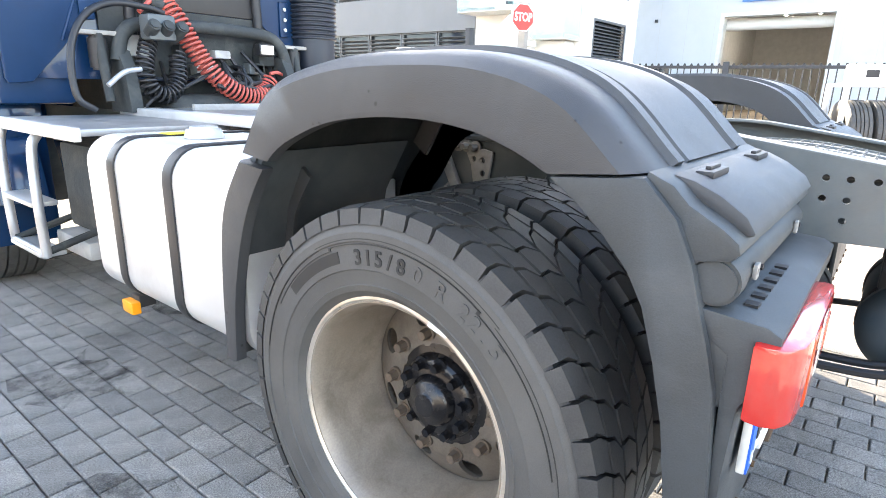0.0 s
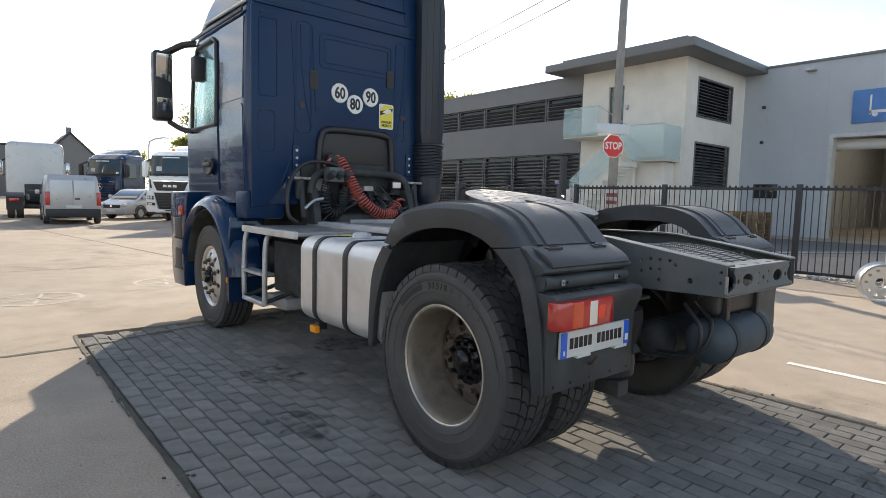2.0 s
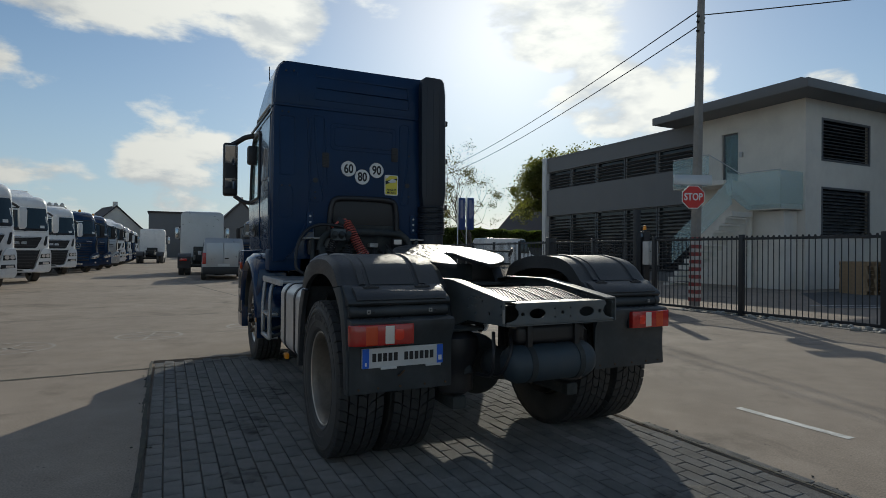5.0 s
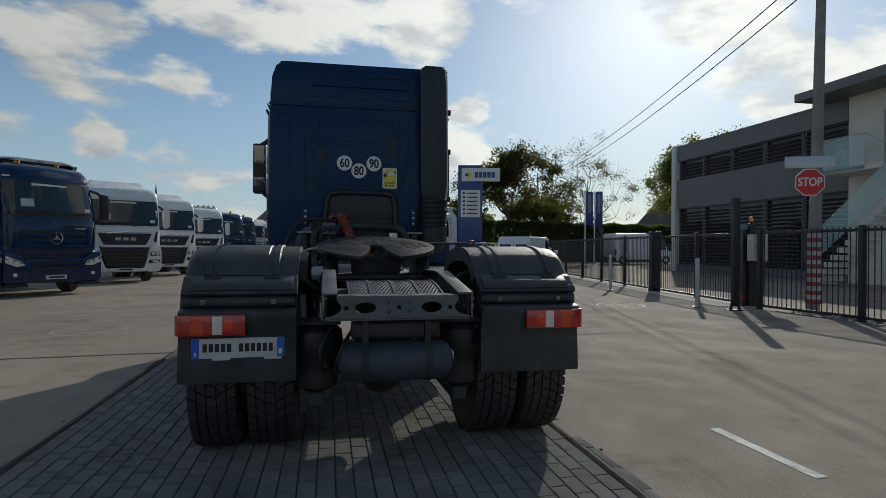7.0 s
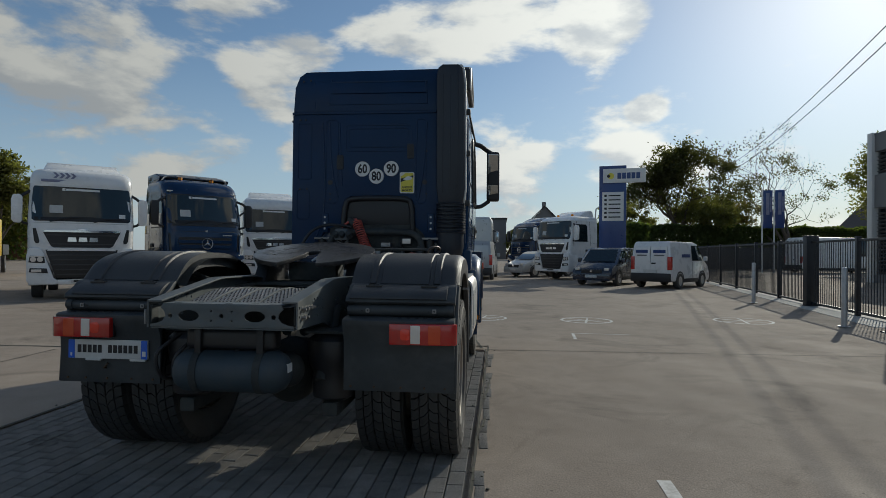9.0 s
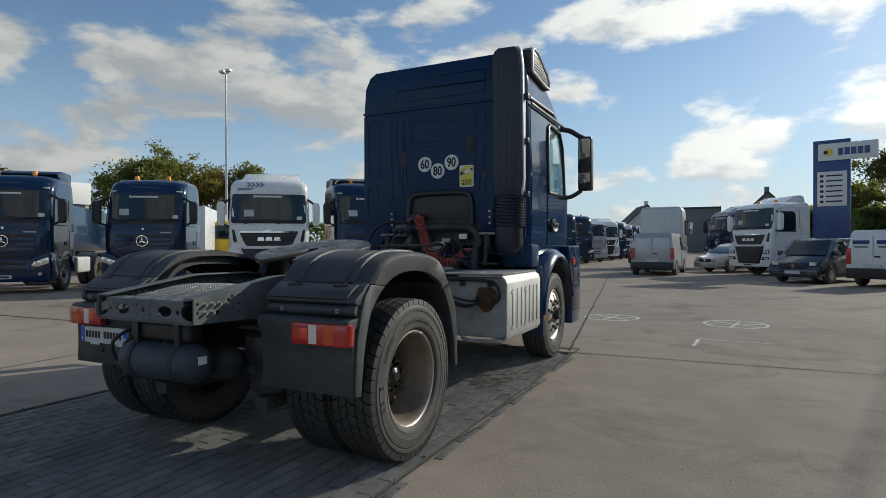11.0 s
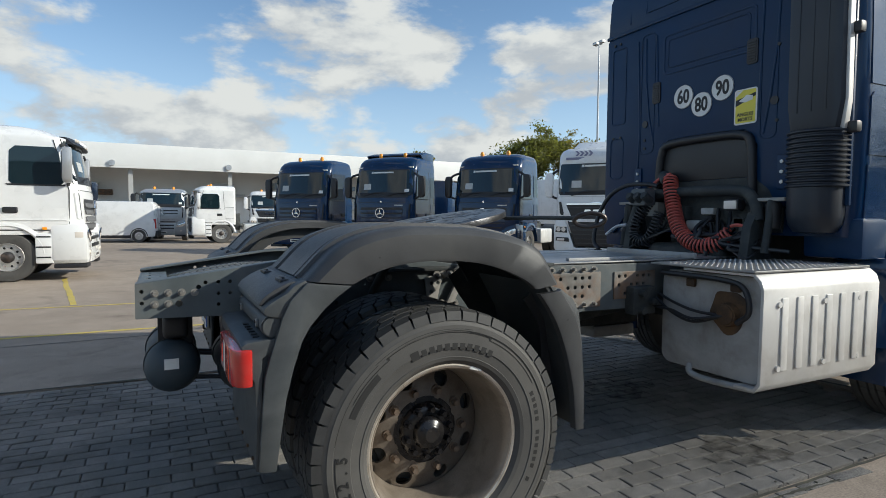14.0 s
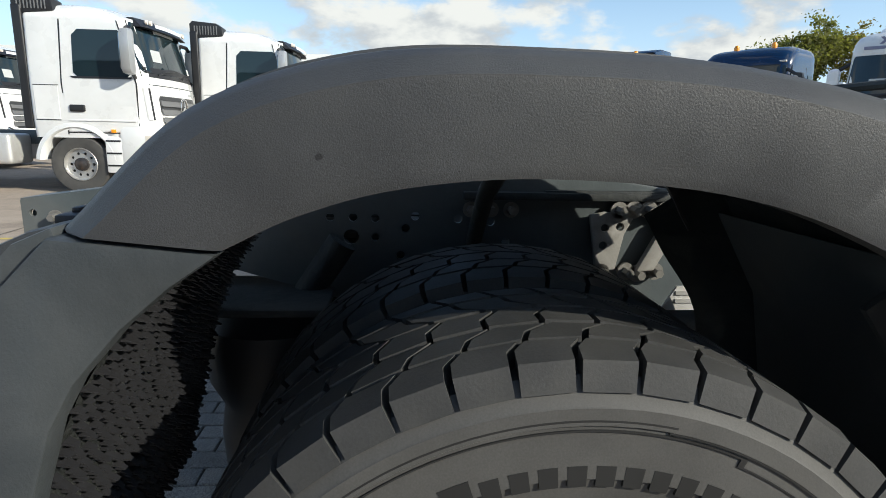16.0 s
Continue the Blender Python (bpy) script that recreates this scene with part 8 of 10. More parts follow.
def house(x, y, w, d, h, rise, rz, label, wall="brick"):
    hs = thing("house", label, "house", pose(x, y, 0, 0, 0, rz), "far houses")
    part("wall", b_prism([(-w / 2, 0), (w / 2, 0), (w / 2, h), (0, h + rise), (-w / 2, h)], d, pose(0, -d / 2, 0)), wall, hs)
    for s in (-1, 1):
        a = math.atan2(rise, w / 2)
        L = math.hypot(rise, w / 2) + 0.4
        part("roof", b_box(-L / 2, -d / 2 - 0.3, 0, L / 2, d / 2 + 0.3, 0.18), "rooftile", hs, "", pose(s * (w / 4 + 0.08), 0, h + rise / 2 - 0.02, 0, math.degrees(a) * s, 0))
    part("chimney", b_box(-0.45, -d / 2 + 0.2, h + rise * 0.5, 0.25, -d / 2 + 0.9, h + rise + 1.0, 0.02), wall, hs)
    for k in (-1, 1):
        part("window", b_box(k * w / 4 - 0.5, -d / 2 - 0.05, 1.0, k * w / 4 + 0.5, -d / 2 + 0.01, 2.4, 0.01), "pane", hs)


house(9.9, 108, 7.2, 9, 6.3, 3.6, 0, "dark gabled house far behind the yard", "cladding")
house(-12.5, 128, 9, 9, 5.5, 4.2, 20, "pale gabled house far behind the parked trucks", "render")
house(46, 62, 10, 12, 3.6, 5.2, 0, "dark steep-roofed house beyond the hedge")
house(-62, 62, 9, 9, 4.0, 4.0, 30, "brick house beyond the yard")
bn = thing("barn", "large dark windowless barn at the end of the yard", "barn", pose(-3.0, 112, 0))
part("wall", b_box(-2.1, 0, 0, 5.9, 14, 8.1, 0.03), "cladding", bn)
part("roof", b_box(-2.3, -0.2, 8.1, 6.1, 14.2, 8.4, 0.03), "rooftile", bn)
ch = thing("church_spire", "pointed dark church spire on the horizon", "church", pose(-66, 235, 0) @ Matrix.Diagonal((0.8, 0.8, 1.45, 1)))
part("tower", b_box(-1.4, -1.4, 0, 1.4, 1.4, 9), "brick", ch)
part("spire", b_cyl(1.5, 9, pose(0, 0, 13.5), 8, 0.05), "rooftile", ch)
# totem, flags, mast
tt = thing("totem_sign", "tall blue totem sign with a white name board and notice panel", "sign", pose(7.50, 27.05, 0, 0, 0, -14) @ Matrix.Diagonal((0.81, 0.81, 0.875, 1)))
part("pillar", b_box(-0.85, -0.22, 0, 0.85, 0.22, 6.9, 0.02), "totemblue", tt)
bd = part("name_board", b_box(-0.6, -0.34, 5.85, 2.05, -0.10, 6.70, 0.02), "stickerwhite", tt, "white name board with dark bars")
for i in range(5):
    part("bar", b_box(0.30 + i * 0.29, -0.352, 6.08, 0.54 + i * 0.29, -0.34, 6.44), "totemblue", bd)
part("emblem", b_cyl(0.19, 0.012, pose(-0.1, -0.346, 6.26) @ pose(0, 0, 0, 90), 20), "stickeryellow", bd)
part("emblem", b_cyl(0.10, 0.012, pose(-0.25, -0.35, 6.26) @ pose(0, 0, 0, 90), 20), "ink", bd)
nb = part("notice_panel", b_box(-0.65, -0.245, 3.55, 0.70, -0.22, 5.30, 0.01), "stickerwhite", tt, "white panel with rows of plain bars")
for i in range(6):
    part("bar", b_box(-0.25, -0.25, 3.75 + i * 0.26, 0.5, -0.245, 3.82 + i * 0.26), "ink", nb)
    part("icon", b_box(-0.52, -0.25, 3.72 + i * 0.26, -0.36, -0.245, 3.85 + i * 0.26), "ink", nb)
for i, (x, y) in enumerate(((21.9, 42.6), (22.65, 42.3))):
    fl = thing("flag_pole", "white pole with a dark blue vertical banner", "flag", pose(x, y, 0, 0, 0, -10), "banner poles")
    part("pole", b_cyl(0.06, 6.5, pose(0, 0, 3.25), 12, 0.05), "whiteclad", fl)
    part("banner", b_box(0.07, -0.015, 3.45, 0.72, 0.015, 6.4, 0.005), "totemblue", fl)
    part("bar", b_box(0.26, -0.022, 4.5, 0.50, -0.016, 6.2), "banner_print", fl)
    part("bar", b_box(0.56, -0.022, 4.7, 0.64, -0.016, 5.9), "banner_print", fl)
lp = thing("lamp_mast", "tall thin yard lamp mast with twin floodlights", "lamp mast", pose(-41.0, 38.0, 0))
part("mast", b_cyl(0.14, 18.6, pose(0, 0, 9.3), 10, 0.07), "steel", lp)
part("crossarm", b_box(-0.5, -0.05, 18.5, 0.5, 0.05, 18.6), "steel", lp)
for s in (-1, 1):
    part("floodlight", b_box(s * 0.42 - 0.28, -0.25, 18.6, s * 0.42 + 0.28, 0.15, 18.85, 0.03), "steel", lp)
lp = thing("street_lamp", "curved grey street lamp beyond the parked trucks", "street lamp", pose(14.5, 75, 0))
part("mast", b_tube(spline([(0, 0, 0), (0, 0, 6.5), (0.4, 0, 7.6), (1.6, 0, 8.0)], 6), 0.09, 8), "steel", lp)
part("head", b_box(1.5, -0.15, 7.93, 2.3, 0.15, 8.08, 0.04), "steel", lp)

# ---- parked vehicles ----
far_tyre = finish("tyre", b_lathe([(0.29, -0.11), (0.40, -0.145), (0.50, -0.135), (0.522, -0.11), (0.522, 0.11), (0.50, 0.135), (0.40, 0.145), (0.29, 0.11)], 40), "rubber")
_h = [circle(0.2 * math.cos(k * .6283), 0.2 * math.sin(k * .6283), 0.026, 8) for k in range(10)]
far_rim = finish("rim", merge(b_lathe([(0.30, 0.12), (0.292, 0.13), (0.28, 0.10), (0.275, 0.0)], 36), b_prism(circle(0, 0, 0.282, 36), 0.015, pose(0.04, 0, 0) @ pose(0, 0, 0, 0, 0, -90), 0, _h)), "alloy")
far_rear_rim = finish("rim", merge(b_lathe([(0.30, 0.12), (0.292, 0.13), (0.28, 0.10), (0.262, -0.05)], 36), b_prism(circle(0, 0, 0.266, 36), 0.015, pose(-0.07, 0, 0) @ pose(0, 0, 0, 0, 0, -90), 0, _h)), "rim")
far_hub = finish("hub", b_lathe([(0.0, 0.14), (0.06, 0.135), (0.08, 0.12), (0.12, 0.11), (0.12, 0.04)], 20), "darksteel")


def far_wheel(v, x, y, z=0.52, rear=False, k=1.0):
    s = pose(x, y, z * 1.0, 0, 0, 0 if x > 0 else 180) @ Matrix.Diagonal((k, k, k, 1))
    t = mesh_child("tyre", far_tyre, v, s)
    mesh_child("rim", far_rear_rim if rear else far_rim, t, Matrix.Identity(4))
    mesh_child("hub", far_hub, t, pose(-0.08 if rear else 0.0, 0, 0))


def lorry(style, paint, label, m, roof=3.55, beacons=True, rows=True, axle2=-4.9, deflect=True, group="parked trucks"):
    """A tractor unit; local front at y = 0 facing +y."""
    v = thing("tractor_truck", label, "truck", m, group)
    man = style == "man"
    top = roof
    low = max(0.0, 3.35 - top) * 0.6
    zb = (2.13 if man else 2.20) - low                                # windscreen foot and head
    zt = min(3.07 if man else 3.10, top - 0.28)
    if man:
        sec = [(1.00, 1.20, -0.02, -2.15, 0.16), (1.30, 1.235, 0.02, -2.15, 0.17), (1.90 - low, 1.235, 0.02, -2.15, 0.17), (zb, 1.235, -0.02, -2.15, 0.17), (zt, 1.21, -0.17, -2.15, 0.17), (zt + 0.04, 1.21, -0.155, -2.15, 0.18),
               (max(top - 0.26, zt + 0.06), 1.20, -0.20, -2.15, 0.20), (top - 0.12, 1.15, -0.30, -2.15, 0.24), (top - 0.04, 1.07, -0.46, -2.13, 0.26), (top, 0.94, -0.80, -2.05, 0.2)]
    else:
        sec = [(1.00, 1.19, -0.02, -2.15, 0.20), (1.30, 1.225, 0.02, -2.15, 0.22), (1.95 - low, 1.225, -0.01, -2.15, 0.22), (zb, 1.22, -0.06, -2.15, 0.21), (zt, 1.19, -0.24, -2.15, 0.21), (zt + 0.05, 1.19, -0.25, -2.15, 0.22),
               (max(top - 0.28, zt + 0.08), 1.17, -0.34, -2.15, 0.24), (top - 0.13, 1.12, -0.50, -2.15, 0.26), (top - 0.05, 1.04, -0.70, -2.13, 0.26), (top, 0.90, -1.02, -2.05, 0.2)]
    S = Shell(sec, 0.10 if man else 0.15)
    part("cab_shell", S.body(), paint, v)
    w = 1.15 if man else 1.13
    if not man:
        part("windscreen_surround", S.patch("front", [(zb - 0.07, -w - 0.01, w + 0.01), (zt + 0.03, -w + 0.01, w - 0.01)], 0.006, 14), "black", v)
    ws = part("windscreen", S.patch("front", [(zb, -w + 0.06, w - 0.06), (zb + 0.05, -w, w), (zb + 0.4, -w - 0.01, w + 0.01), (zt - 0.06, -w + 0.02, w - 0.02), (zt, -w + 0.05, w - 0.05)], 0.010, 14), "glass", v, "dark windscreen")
    part("dashboard_shade", S.patch("front", [(zb + 0.005, -w + 0.08, w - 0.08), (zb + 0.10, -w + 0.03, w - 0.03), (zb + 0.13, -0.3, 0.3)], 0.012, 12, 0.004), "ink", ws)
    part("banner", S.patch("front", [(zt - 0.10, -0.40, 0.40), (zt - 0.045, -0.39, 0.39)], 0.016, 6, 0.006), "stickerwhite", ws)
    part("banner_mark", S.patch("front", [(zt - 0.11, 0.41, 0.48), (zt - 0.035, 0.41, 0.48)], 0.016, 2, 0.006), "stickerwhite", ws)
    part("notice", S.patch("front", [(zb + 0.22, 0.46, 0.76), (zb + 0.43, 0.46, 0.76)], 0.015, 3, 0.006), "boxgrey", ws)
    part("notice", S.patch("front", [(zb + 0.12, -1.02, -0.86), (zb + 0.23, -1.02, -0.86)], 0.015, 3, 0.006), "stickerwhite", ws)
    for e in (-1, 1):
        part("wiper", b_tube([S.front(e * 0.5 + 0.25, zb - 0.02) + Vector((0, 0.03, 0)), S.front(e * 0.5 - 0.05, zb + 0.07) + Vector((0, 0.035, 0)), S.front(e * 0.5 - 0.42, zb + 0.10) + Vector((0, 0.035, 0))], 0.013, 5), "black", ws)
    if man:
        part("front_seam", S.patch("front", [(zb - 0.055, -1.10, 1.10), (zb - 0.040, -1.10, 1.10)], 0.004, 10), "boxgrey", v)
        g = part("grille", S.patch("front", [(1.42, -0.66, 0.66), (1.46, -0.72, 0.72), (1.80, -0.88, 0.88), (1.86, -0.90, 0.90)], 0.014, 10), "black", v, "black trapezoid grille")
        part("chrome_bar", S.patch("front", [(1.835, -0.90, 0.90), (1.885, -0.86, 0.86)], 0.034, 12), "chrome", g)
        part("grille_slat", S.patch("front", [(1.50, -0.70, 0.70), (1.53, -0.71, 0.71)], 0.024, 10), "blackplastic", g)
        part("grille_slat", S.patch("front", [(1.74, -0.82, 0.82), (1.77, -0.83, 0.83)], 0.024, 10), "blackplastic", g)
        for k in range(3):
            x = -0.36 + k * 0.25
            part("badge_bar", S.patch("front", [(1.58, x, x + 0.21), (1.695, x + 0.02, x + 0.19)], 0.030, 2), "chrome", g)
        part("emblem", b_prism([(-0.16, 0), (-0.08, 0.045), (0.08, 0.045), (0.16, 0)], 0.02, Matrix.Translation(S.front(0, 1.88) + Vector((0, 0.02, 0))), 0.004), "chrome", g)
        part("lower_brow", S.patch("front", [(1.33, -0.80, 0.80), (1.40, -0.74, 0.74)], 0.05, 10, 0.06), paint, v)
    else:
        dark = "black" if paint != "white" else "blackplastic"
        g = part("grille", S.patch("front", [(1.08, -0.62, 0.62), (1.18, -0.78, 0.78), (1.72, -0.84, 0.84), (1.78, -0.80, 0.80)], 0.010, 10), dark, v, "slatted grille")
        for k in range(4):
            z = 1.13 + k * 0.155
            part("slat", S.patch("front", [(z, -0.74 - k * 0.02, 0.74 + k * 0.02), (z + 0.03, -0.78 - k * 0.015, 0.78 + k * 0.015), (z + 0.105, -0.80 - k * 0.01, 0.80 + k * 0.01)], 0.036, 10, 0.022), paint if paint != "white" else "cladding", g)
            part("slat_edge", S.patch("front", [(z + 0.098, -0.78, 0.78), (z + 0.110, -0.78, 0.78)], 0.040, 10, 0.006), "silver" if paint == "silver" else "blackplastic", g)
        c = S.front(0, 1.585) + Vector((0, 0.055, 0))
        part("emblem", b_lathe([(0.150, 0), (0.160, 0.014), (0.178, 0.014), (0.182, 0), (0.178, -0.014), (0.160, -0.014)], 32, "y", close=True), "chrome", g, "", Matrix.Translation(c))
        for k in range(3):
            part("spoke", b_prism([(-0.034, 0.0), (0.034, 0.0), (0.0, 0.158)], 0.018, None, 0.002), "chrome", g, "", Matrix.Translation(c) @ pose(0, 0, 0, 0, 120 * k, 0))
        part("front_badge", b_cyl(0.036, 0.015, Matrix.Translation(S.front(0, zb - 0.22) + Vector((0, 0.006, 0))) @ pose(0, 0, 0, 90), 14), "chrome", v)
        part("model_word_bar", S.patch("front", [(1.84, -0.84, -0.52), (1.875, -0.84, -0.52)], 0.008, 3), "silver", v)
        part("hood_seam", S.patch("front", [(1.955, -1.05, 1.05), (1.97, -1.05, 1.05)], 0.003, 10), "black", v)
    for e in (-1, 1):
        sd = "right" if e > 0 else "left"
        d = part("door", S.patch(sd, [(1.12, -1.52, -0.32), (1.95, -1.55, -0.30), (zt - 0.04, -1.50, -0.56)], 0.010), paint, v)
        part("door_window", S.patch(sd, [(zb - 0.10, -1.28, -0.42), (zb - 0.04, -1.34, -0.36), (zt - 0.26, -1.32, -0.46), (zt - 0.16, -1.22, -0.54)], 0.016), "glass", d)
        part("window_frame", S.patch(sd, [(zb - 0.135, -1.36, -0.36), (zb - 0.10, -1.40, -0.34)], 0.018), "black", d)
        part("door_handle", b_box(e * 1.235 - 0.015, -1.46, 1.46, e * 1.235 + 0.02, -1.20, 1.58, 0.03, 3), "black", d)
        part("crease", S.patch(sd, [(1.30, -1.50, -0.34), (1.315, -1.50, -0.34)], 0.014), paint, d)
        part("door_seam", S.patch(sd, [(1.06, -1.555, -1.535), (1.95, -1.575, -1.558), (zt, -1.53, -1.512)], 0.006), "black", v)
        part("door_seam", S.patch(sd, [(1.06, -0.31, -0.295), (1.95, -0.29, -0.275), (zt, -0.56, -0.545)], 0.006), "black", v)
        part("sill_seam", S.patch(sd, [(1.085, -1.54, -0.31), (1.105, -1.54, -0.31)], 0.006), "black", v)
        fl = part("sleeper_flap", S.patch(sd, [(1.32, -2.05, -1.64), (1.90, -2.05, -1.64)], 0.008), paint, v)
        part("flap_seam", S.patch(sd, [(1.905, -2.06, -1.63), (1.917, -2.06, -1.63)], 0.005), "black", fl)
        part("flap_seam", S.patch(sd, [(1.302, -2.06, -1.63), (1.314, -2.06, -1.63)], 0.005), "black", fl)
        if not man and paint == "navy":
            part("sleeper_window", S.patch(sd, [(zb - 0.02, -2.02, -1.64), (zt - 0.18, -2.00, -1.66)], 0.012), "glass", v)
            part("corner_lamp", b_box(e * 1.00 - 0.09, S.front(e * 1.0, zt + 0.12).y - 0.06, zt + 0.09, e * 1.00 + 0.09, S.front(e * 1.0, zt + 0.12).y + 0.02, zt + 0.14, 0.015), "clear", v, "white marker lamp")
        shade = paint if man else "black" if paint != "white" else "silver"
        mr = part("mirror", b_prism([(e * 1.36, zb - 0.02), (e * 1.35, zb + 0.62), (e * 1.40, zb + 0.70), (e * 1.56, zb + 0.68), (e * 1.60, zb + 0.56), (e * 1.59, zb + 0.02), (e * 1.54, zb - 0.06), (e * 1.41, zb - 0.07)], 0.17, pose(0, -0.36, 0), 0.045), shade, v)
        part("mirror_glass", b_box(e * 1.475 - 0.09, -0.374, zb + 0.03, e * 1.475 + 0.09, -0.362, zb + 0.60, 0.004), "mirror", mr)
        part("arm", b_tube([(e * 1.13, -0.42, zt - 0.10), (e * 1.30, -0.30, zb + 0.72), (e * 1.42, -0.28, zb + 0.62)], 0.04, 8), "black", mr)
        part("arm", b_tube([(e * 1.20, -0.30, zb - 0.10), (e * 1.33, -0.27, zb - 0.06), (e * 1.42, -0.27, zb + 0.02)], 0.035, 8), "black", mr)
        # bumper corner, lamps, steps
        if man:
            cn = part("bumper_corner", b_prism([(e * 0.55, 0.42), (e * 0.52, 0.52), (e * 0.64, 0.60), (e * 0.88, 1.30), (e * 0.95, 1.40), (e * 1.20, 1.42), (e * 1.25, 1.2), (e * 1.25, 0.55), (e * 1.18, 0.42)], 0.62, pose(0, -0.60, 0), 0.05), paint, v)
            hl = part("headlamp", b_prism([(e * 0.84, 1.00), (e * 0.86, 1.18), (e * 1.17, 1.20), (e * 1.20, 1.02)], 0.03, pose(0, 0.006, 0), 0.01), "black", cn, "headlamp behind a clear lens")
            for k in range(2):
                part("reflector", b_lathe([(0.0, -0.03), (0.05, -0.01), (0.066, 0.012), (0.0, 0.016)], 18, "y"), "clear", hl, "", pose(e * (0.95 + k * 0.15), 0.036, 1.10))
            part("lens_strip", b_box(min(e * 0.86, e * 1.17), 0.026, 1.165, max(e * 0.86, e * 1.17), 0.044, 1.19, 0.004), "clear", hl)
            fg = part("foglamp", b_prism([(e * 0.77, 0.73), (e * 0.80, 0.86), (e * 1.17, 0.87), (e * 1.19, 0.76)], 0.03, pose(0, 0.010, 0), 0.01), "black", cn)
            part("lens", b_box(min(e * 0.92, e * 1.14), 0.036, 0.765, max(e * 0.92, e * 1.14), 0.046, 0.835, 0.004), "clear", fg)
            part("air_slot", S.patch("front", [(1.53, e * 0.98, e * 1.05), (1.60, e * 0.97, e * 1.09), (1.93, e * 1.05, e * 1.12)], 0.012, 2), "black", v)
        else:
            cn = part("bumper_corner", b_prism([(e * 0.60, 0.36), (e * 0.60, 0.80), (e * 0.72, 1.02), (e * 0.86, 1.14), (e * 1.22, 1.26), (e * 1.25, 1.0), (e * 1.25, 0.46), (e * 1.20, 0.36)], 0.70, pose(0, -0.66, 0), 0.09), paint, v)
            hl = part("headlamp", b_prism([(e * 0.74, 0.84), (e * 0.84, 0.99), (e * 1.17, 1.11), (e * 1.215, 1.06), (e * 1.21, 0.92), (e * 0.95, 0.81)], 0.03, pose(0, 0.03, 0), 0.01), "chrome", cn, "clear headlamp")
            for k, (x, z) in enumerate(((0.93, 0.90), (1.09, 0.965))):
                part("reflector", b_lathe([(0.0, 0.016), (0.055, 0.012), (0.066, 0.004), (0.066, -0.02)], 18, "y"), "clear", hl, "", pose(e * x, 0.052, z))
            part("lamp_brow", b_prism([(e * 0.84, 0.995), (e * 1.17, 1.115), (e * 1.17, 1.09), (e * 0.85, 0.97)], 0.02, pose(0, 0.056, 0), 0.003), "black", hl)
            part("headlamp_side", b_box(e * 1.238 - 0.012, -0.20, 0.93, e * 1.238 + 0.016, -0.04, 1.06, 0.012), "clear", cn)
            part("bumper_lip", b_box(e * 0.66, -0.60, 0.27, e * 1.20, 0.02, 0.36, 0.02), "black", cn)
            part("side_marker", b_box(e * 1.238 - 0.01, -0.78, 1.10, e * 1.238 + 0.022, -0.70, 1.16, 0.008), "amber", v)
            part("foglamp", b_cyl(0.05, 0.03, pose(e * 0.98, 0.05, 0.60) @ pose(0, 0, 0, 90), 14), "clear", cn)
            part("air_blade", S.patch("front", [(1.34, e * 1.09, e * 1.15), (1.90, e * 1.12, e * 1.17)], 0.035, 2, 0.03), paint, v)
            part("air_slot", S.patch("front", [(1.34, e * 1.02, e * 1.075), (1.90, e * 1.06, e * 1.10)], 0.008, 2), "black", v)
        st = part("entry_steps", b_box(e * 0.95, -0.92, 0.38, e * 1.235, -0.60, 1.02, 0.03), paint, v)
        for z in (0.50, 0.72, 0.94):
            part("tread", b_box(e * 1.10, -0.90, z, e * 1.245, -0.64, z + 0.03, 0.005), "black", st)
        ar = b_lathe([(0.62, 0.90), (0.63, 1.20), (0.66, 1.24), (0.74, 1.22), (0.76, 0.9)], 24, "x", 6, 174, True)
        bmesh.ops.transform(ar, matrix=pose(0, -1.42, 0.53) @ Matrix.Diagonal((e, 1, 1, 1)), verts=ar.verts)
        part("wheel_arch", ar, paint, v)
        far_wheel(v, e * 1.04, -1.42)
        if rows:
            far_wheel(v, e * 1.07, axle2, rear=True)
            far_wheel(v, e * 0.74, axle2, rear=True)
            rf = b_lathe([(0.62, 0.58), (0.62, 1.22), (0.66, 1.24), (0.67, 0.58)], 20, "x", 20, 160, True)
            bmesh.ops.transform(rf, matrix=pose(0, axle2, 0.53) @ Matrix.Diagonal((e, 1, 1, 1)), verts=rf.verts)
            part("rear_mudguard", rf, "blackplastic", v)
            part("fuel_tank", b_box(e * 0.55, -3.9, 0.5, e * 1.2, -2.6, 1.05, 0.08, 3), "tank" if man or e > 0 else "alucover", v)
    if man:
        b = part("bumper", b_prism([(-0.60, 0.60), (0.60, 0.60), (0.84, 1.36), (-0.84, 1.36)], 0.5, pose(0, -0.48, 0), 0.02), "black", v, "black lower grille")
        for k in range(5):
            part("slat", b_box(-0.58 - k * 0.04, 0.02, 0.68 + k * 0.13, 0.58 + k * 0.04, 0.034, 0.71 + k * 0.13, 0.005), "blackplastic", b)
        part("bumper_foot", b_box(-0.56, -0.4, 0.42, 0.56, 0.03, 0.56, 0.03), paint, v)
    else:
        b = part("bumper", b_prism([(-0.66, 0.36), (0.66, 0.36), (0.74, 1.02), (-0.74, 1.02)], 0.56, pose(0, -0.52, 0), 0.04), paint, v, "lower bumper and grille")
        for k in range(2):
            part("slat", b_box(-0.62, 0.03, 0.70 + k * 0.17, 0.62, 0.058, 0.78 + k * 0.17, 0.012), "black", b)
    pl = part("number_plate", b_box(-0.26, 0.05, 0.46, 0.26, 0.085, 0.57), "plate", v)
    part("bar", b_box(-0.20, 0.08, 0.49, 0.20, 0.09, 0.54), "ink", pl)
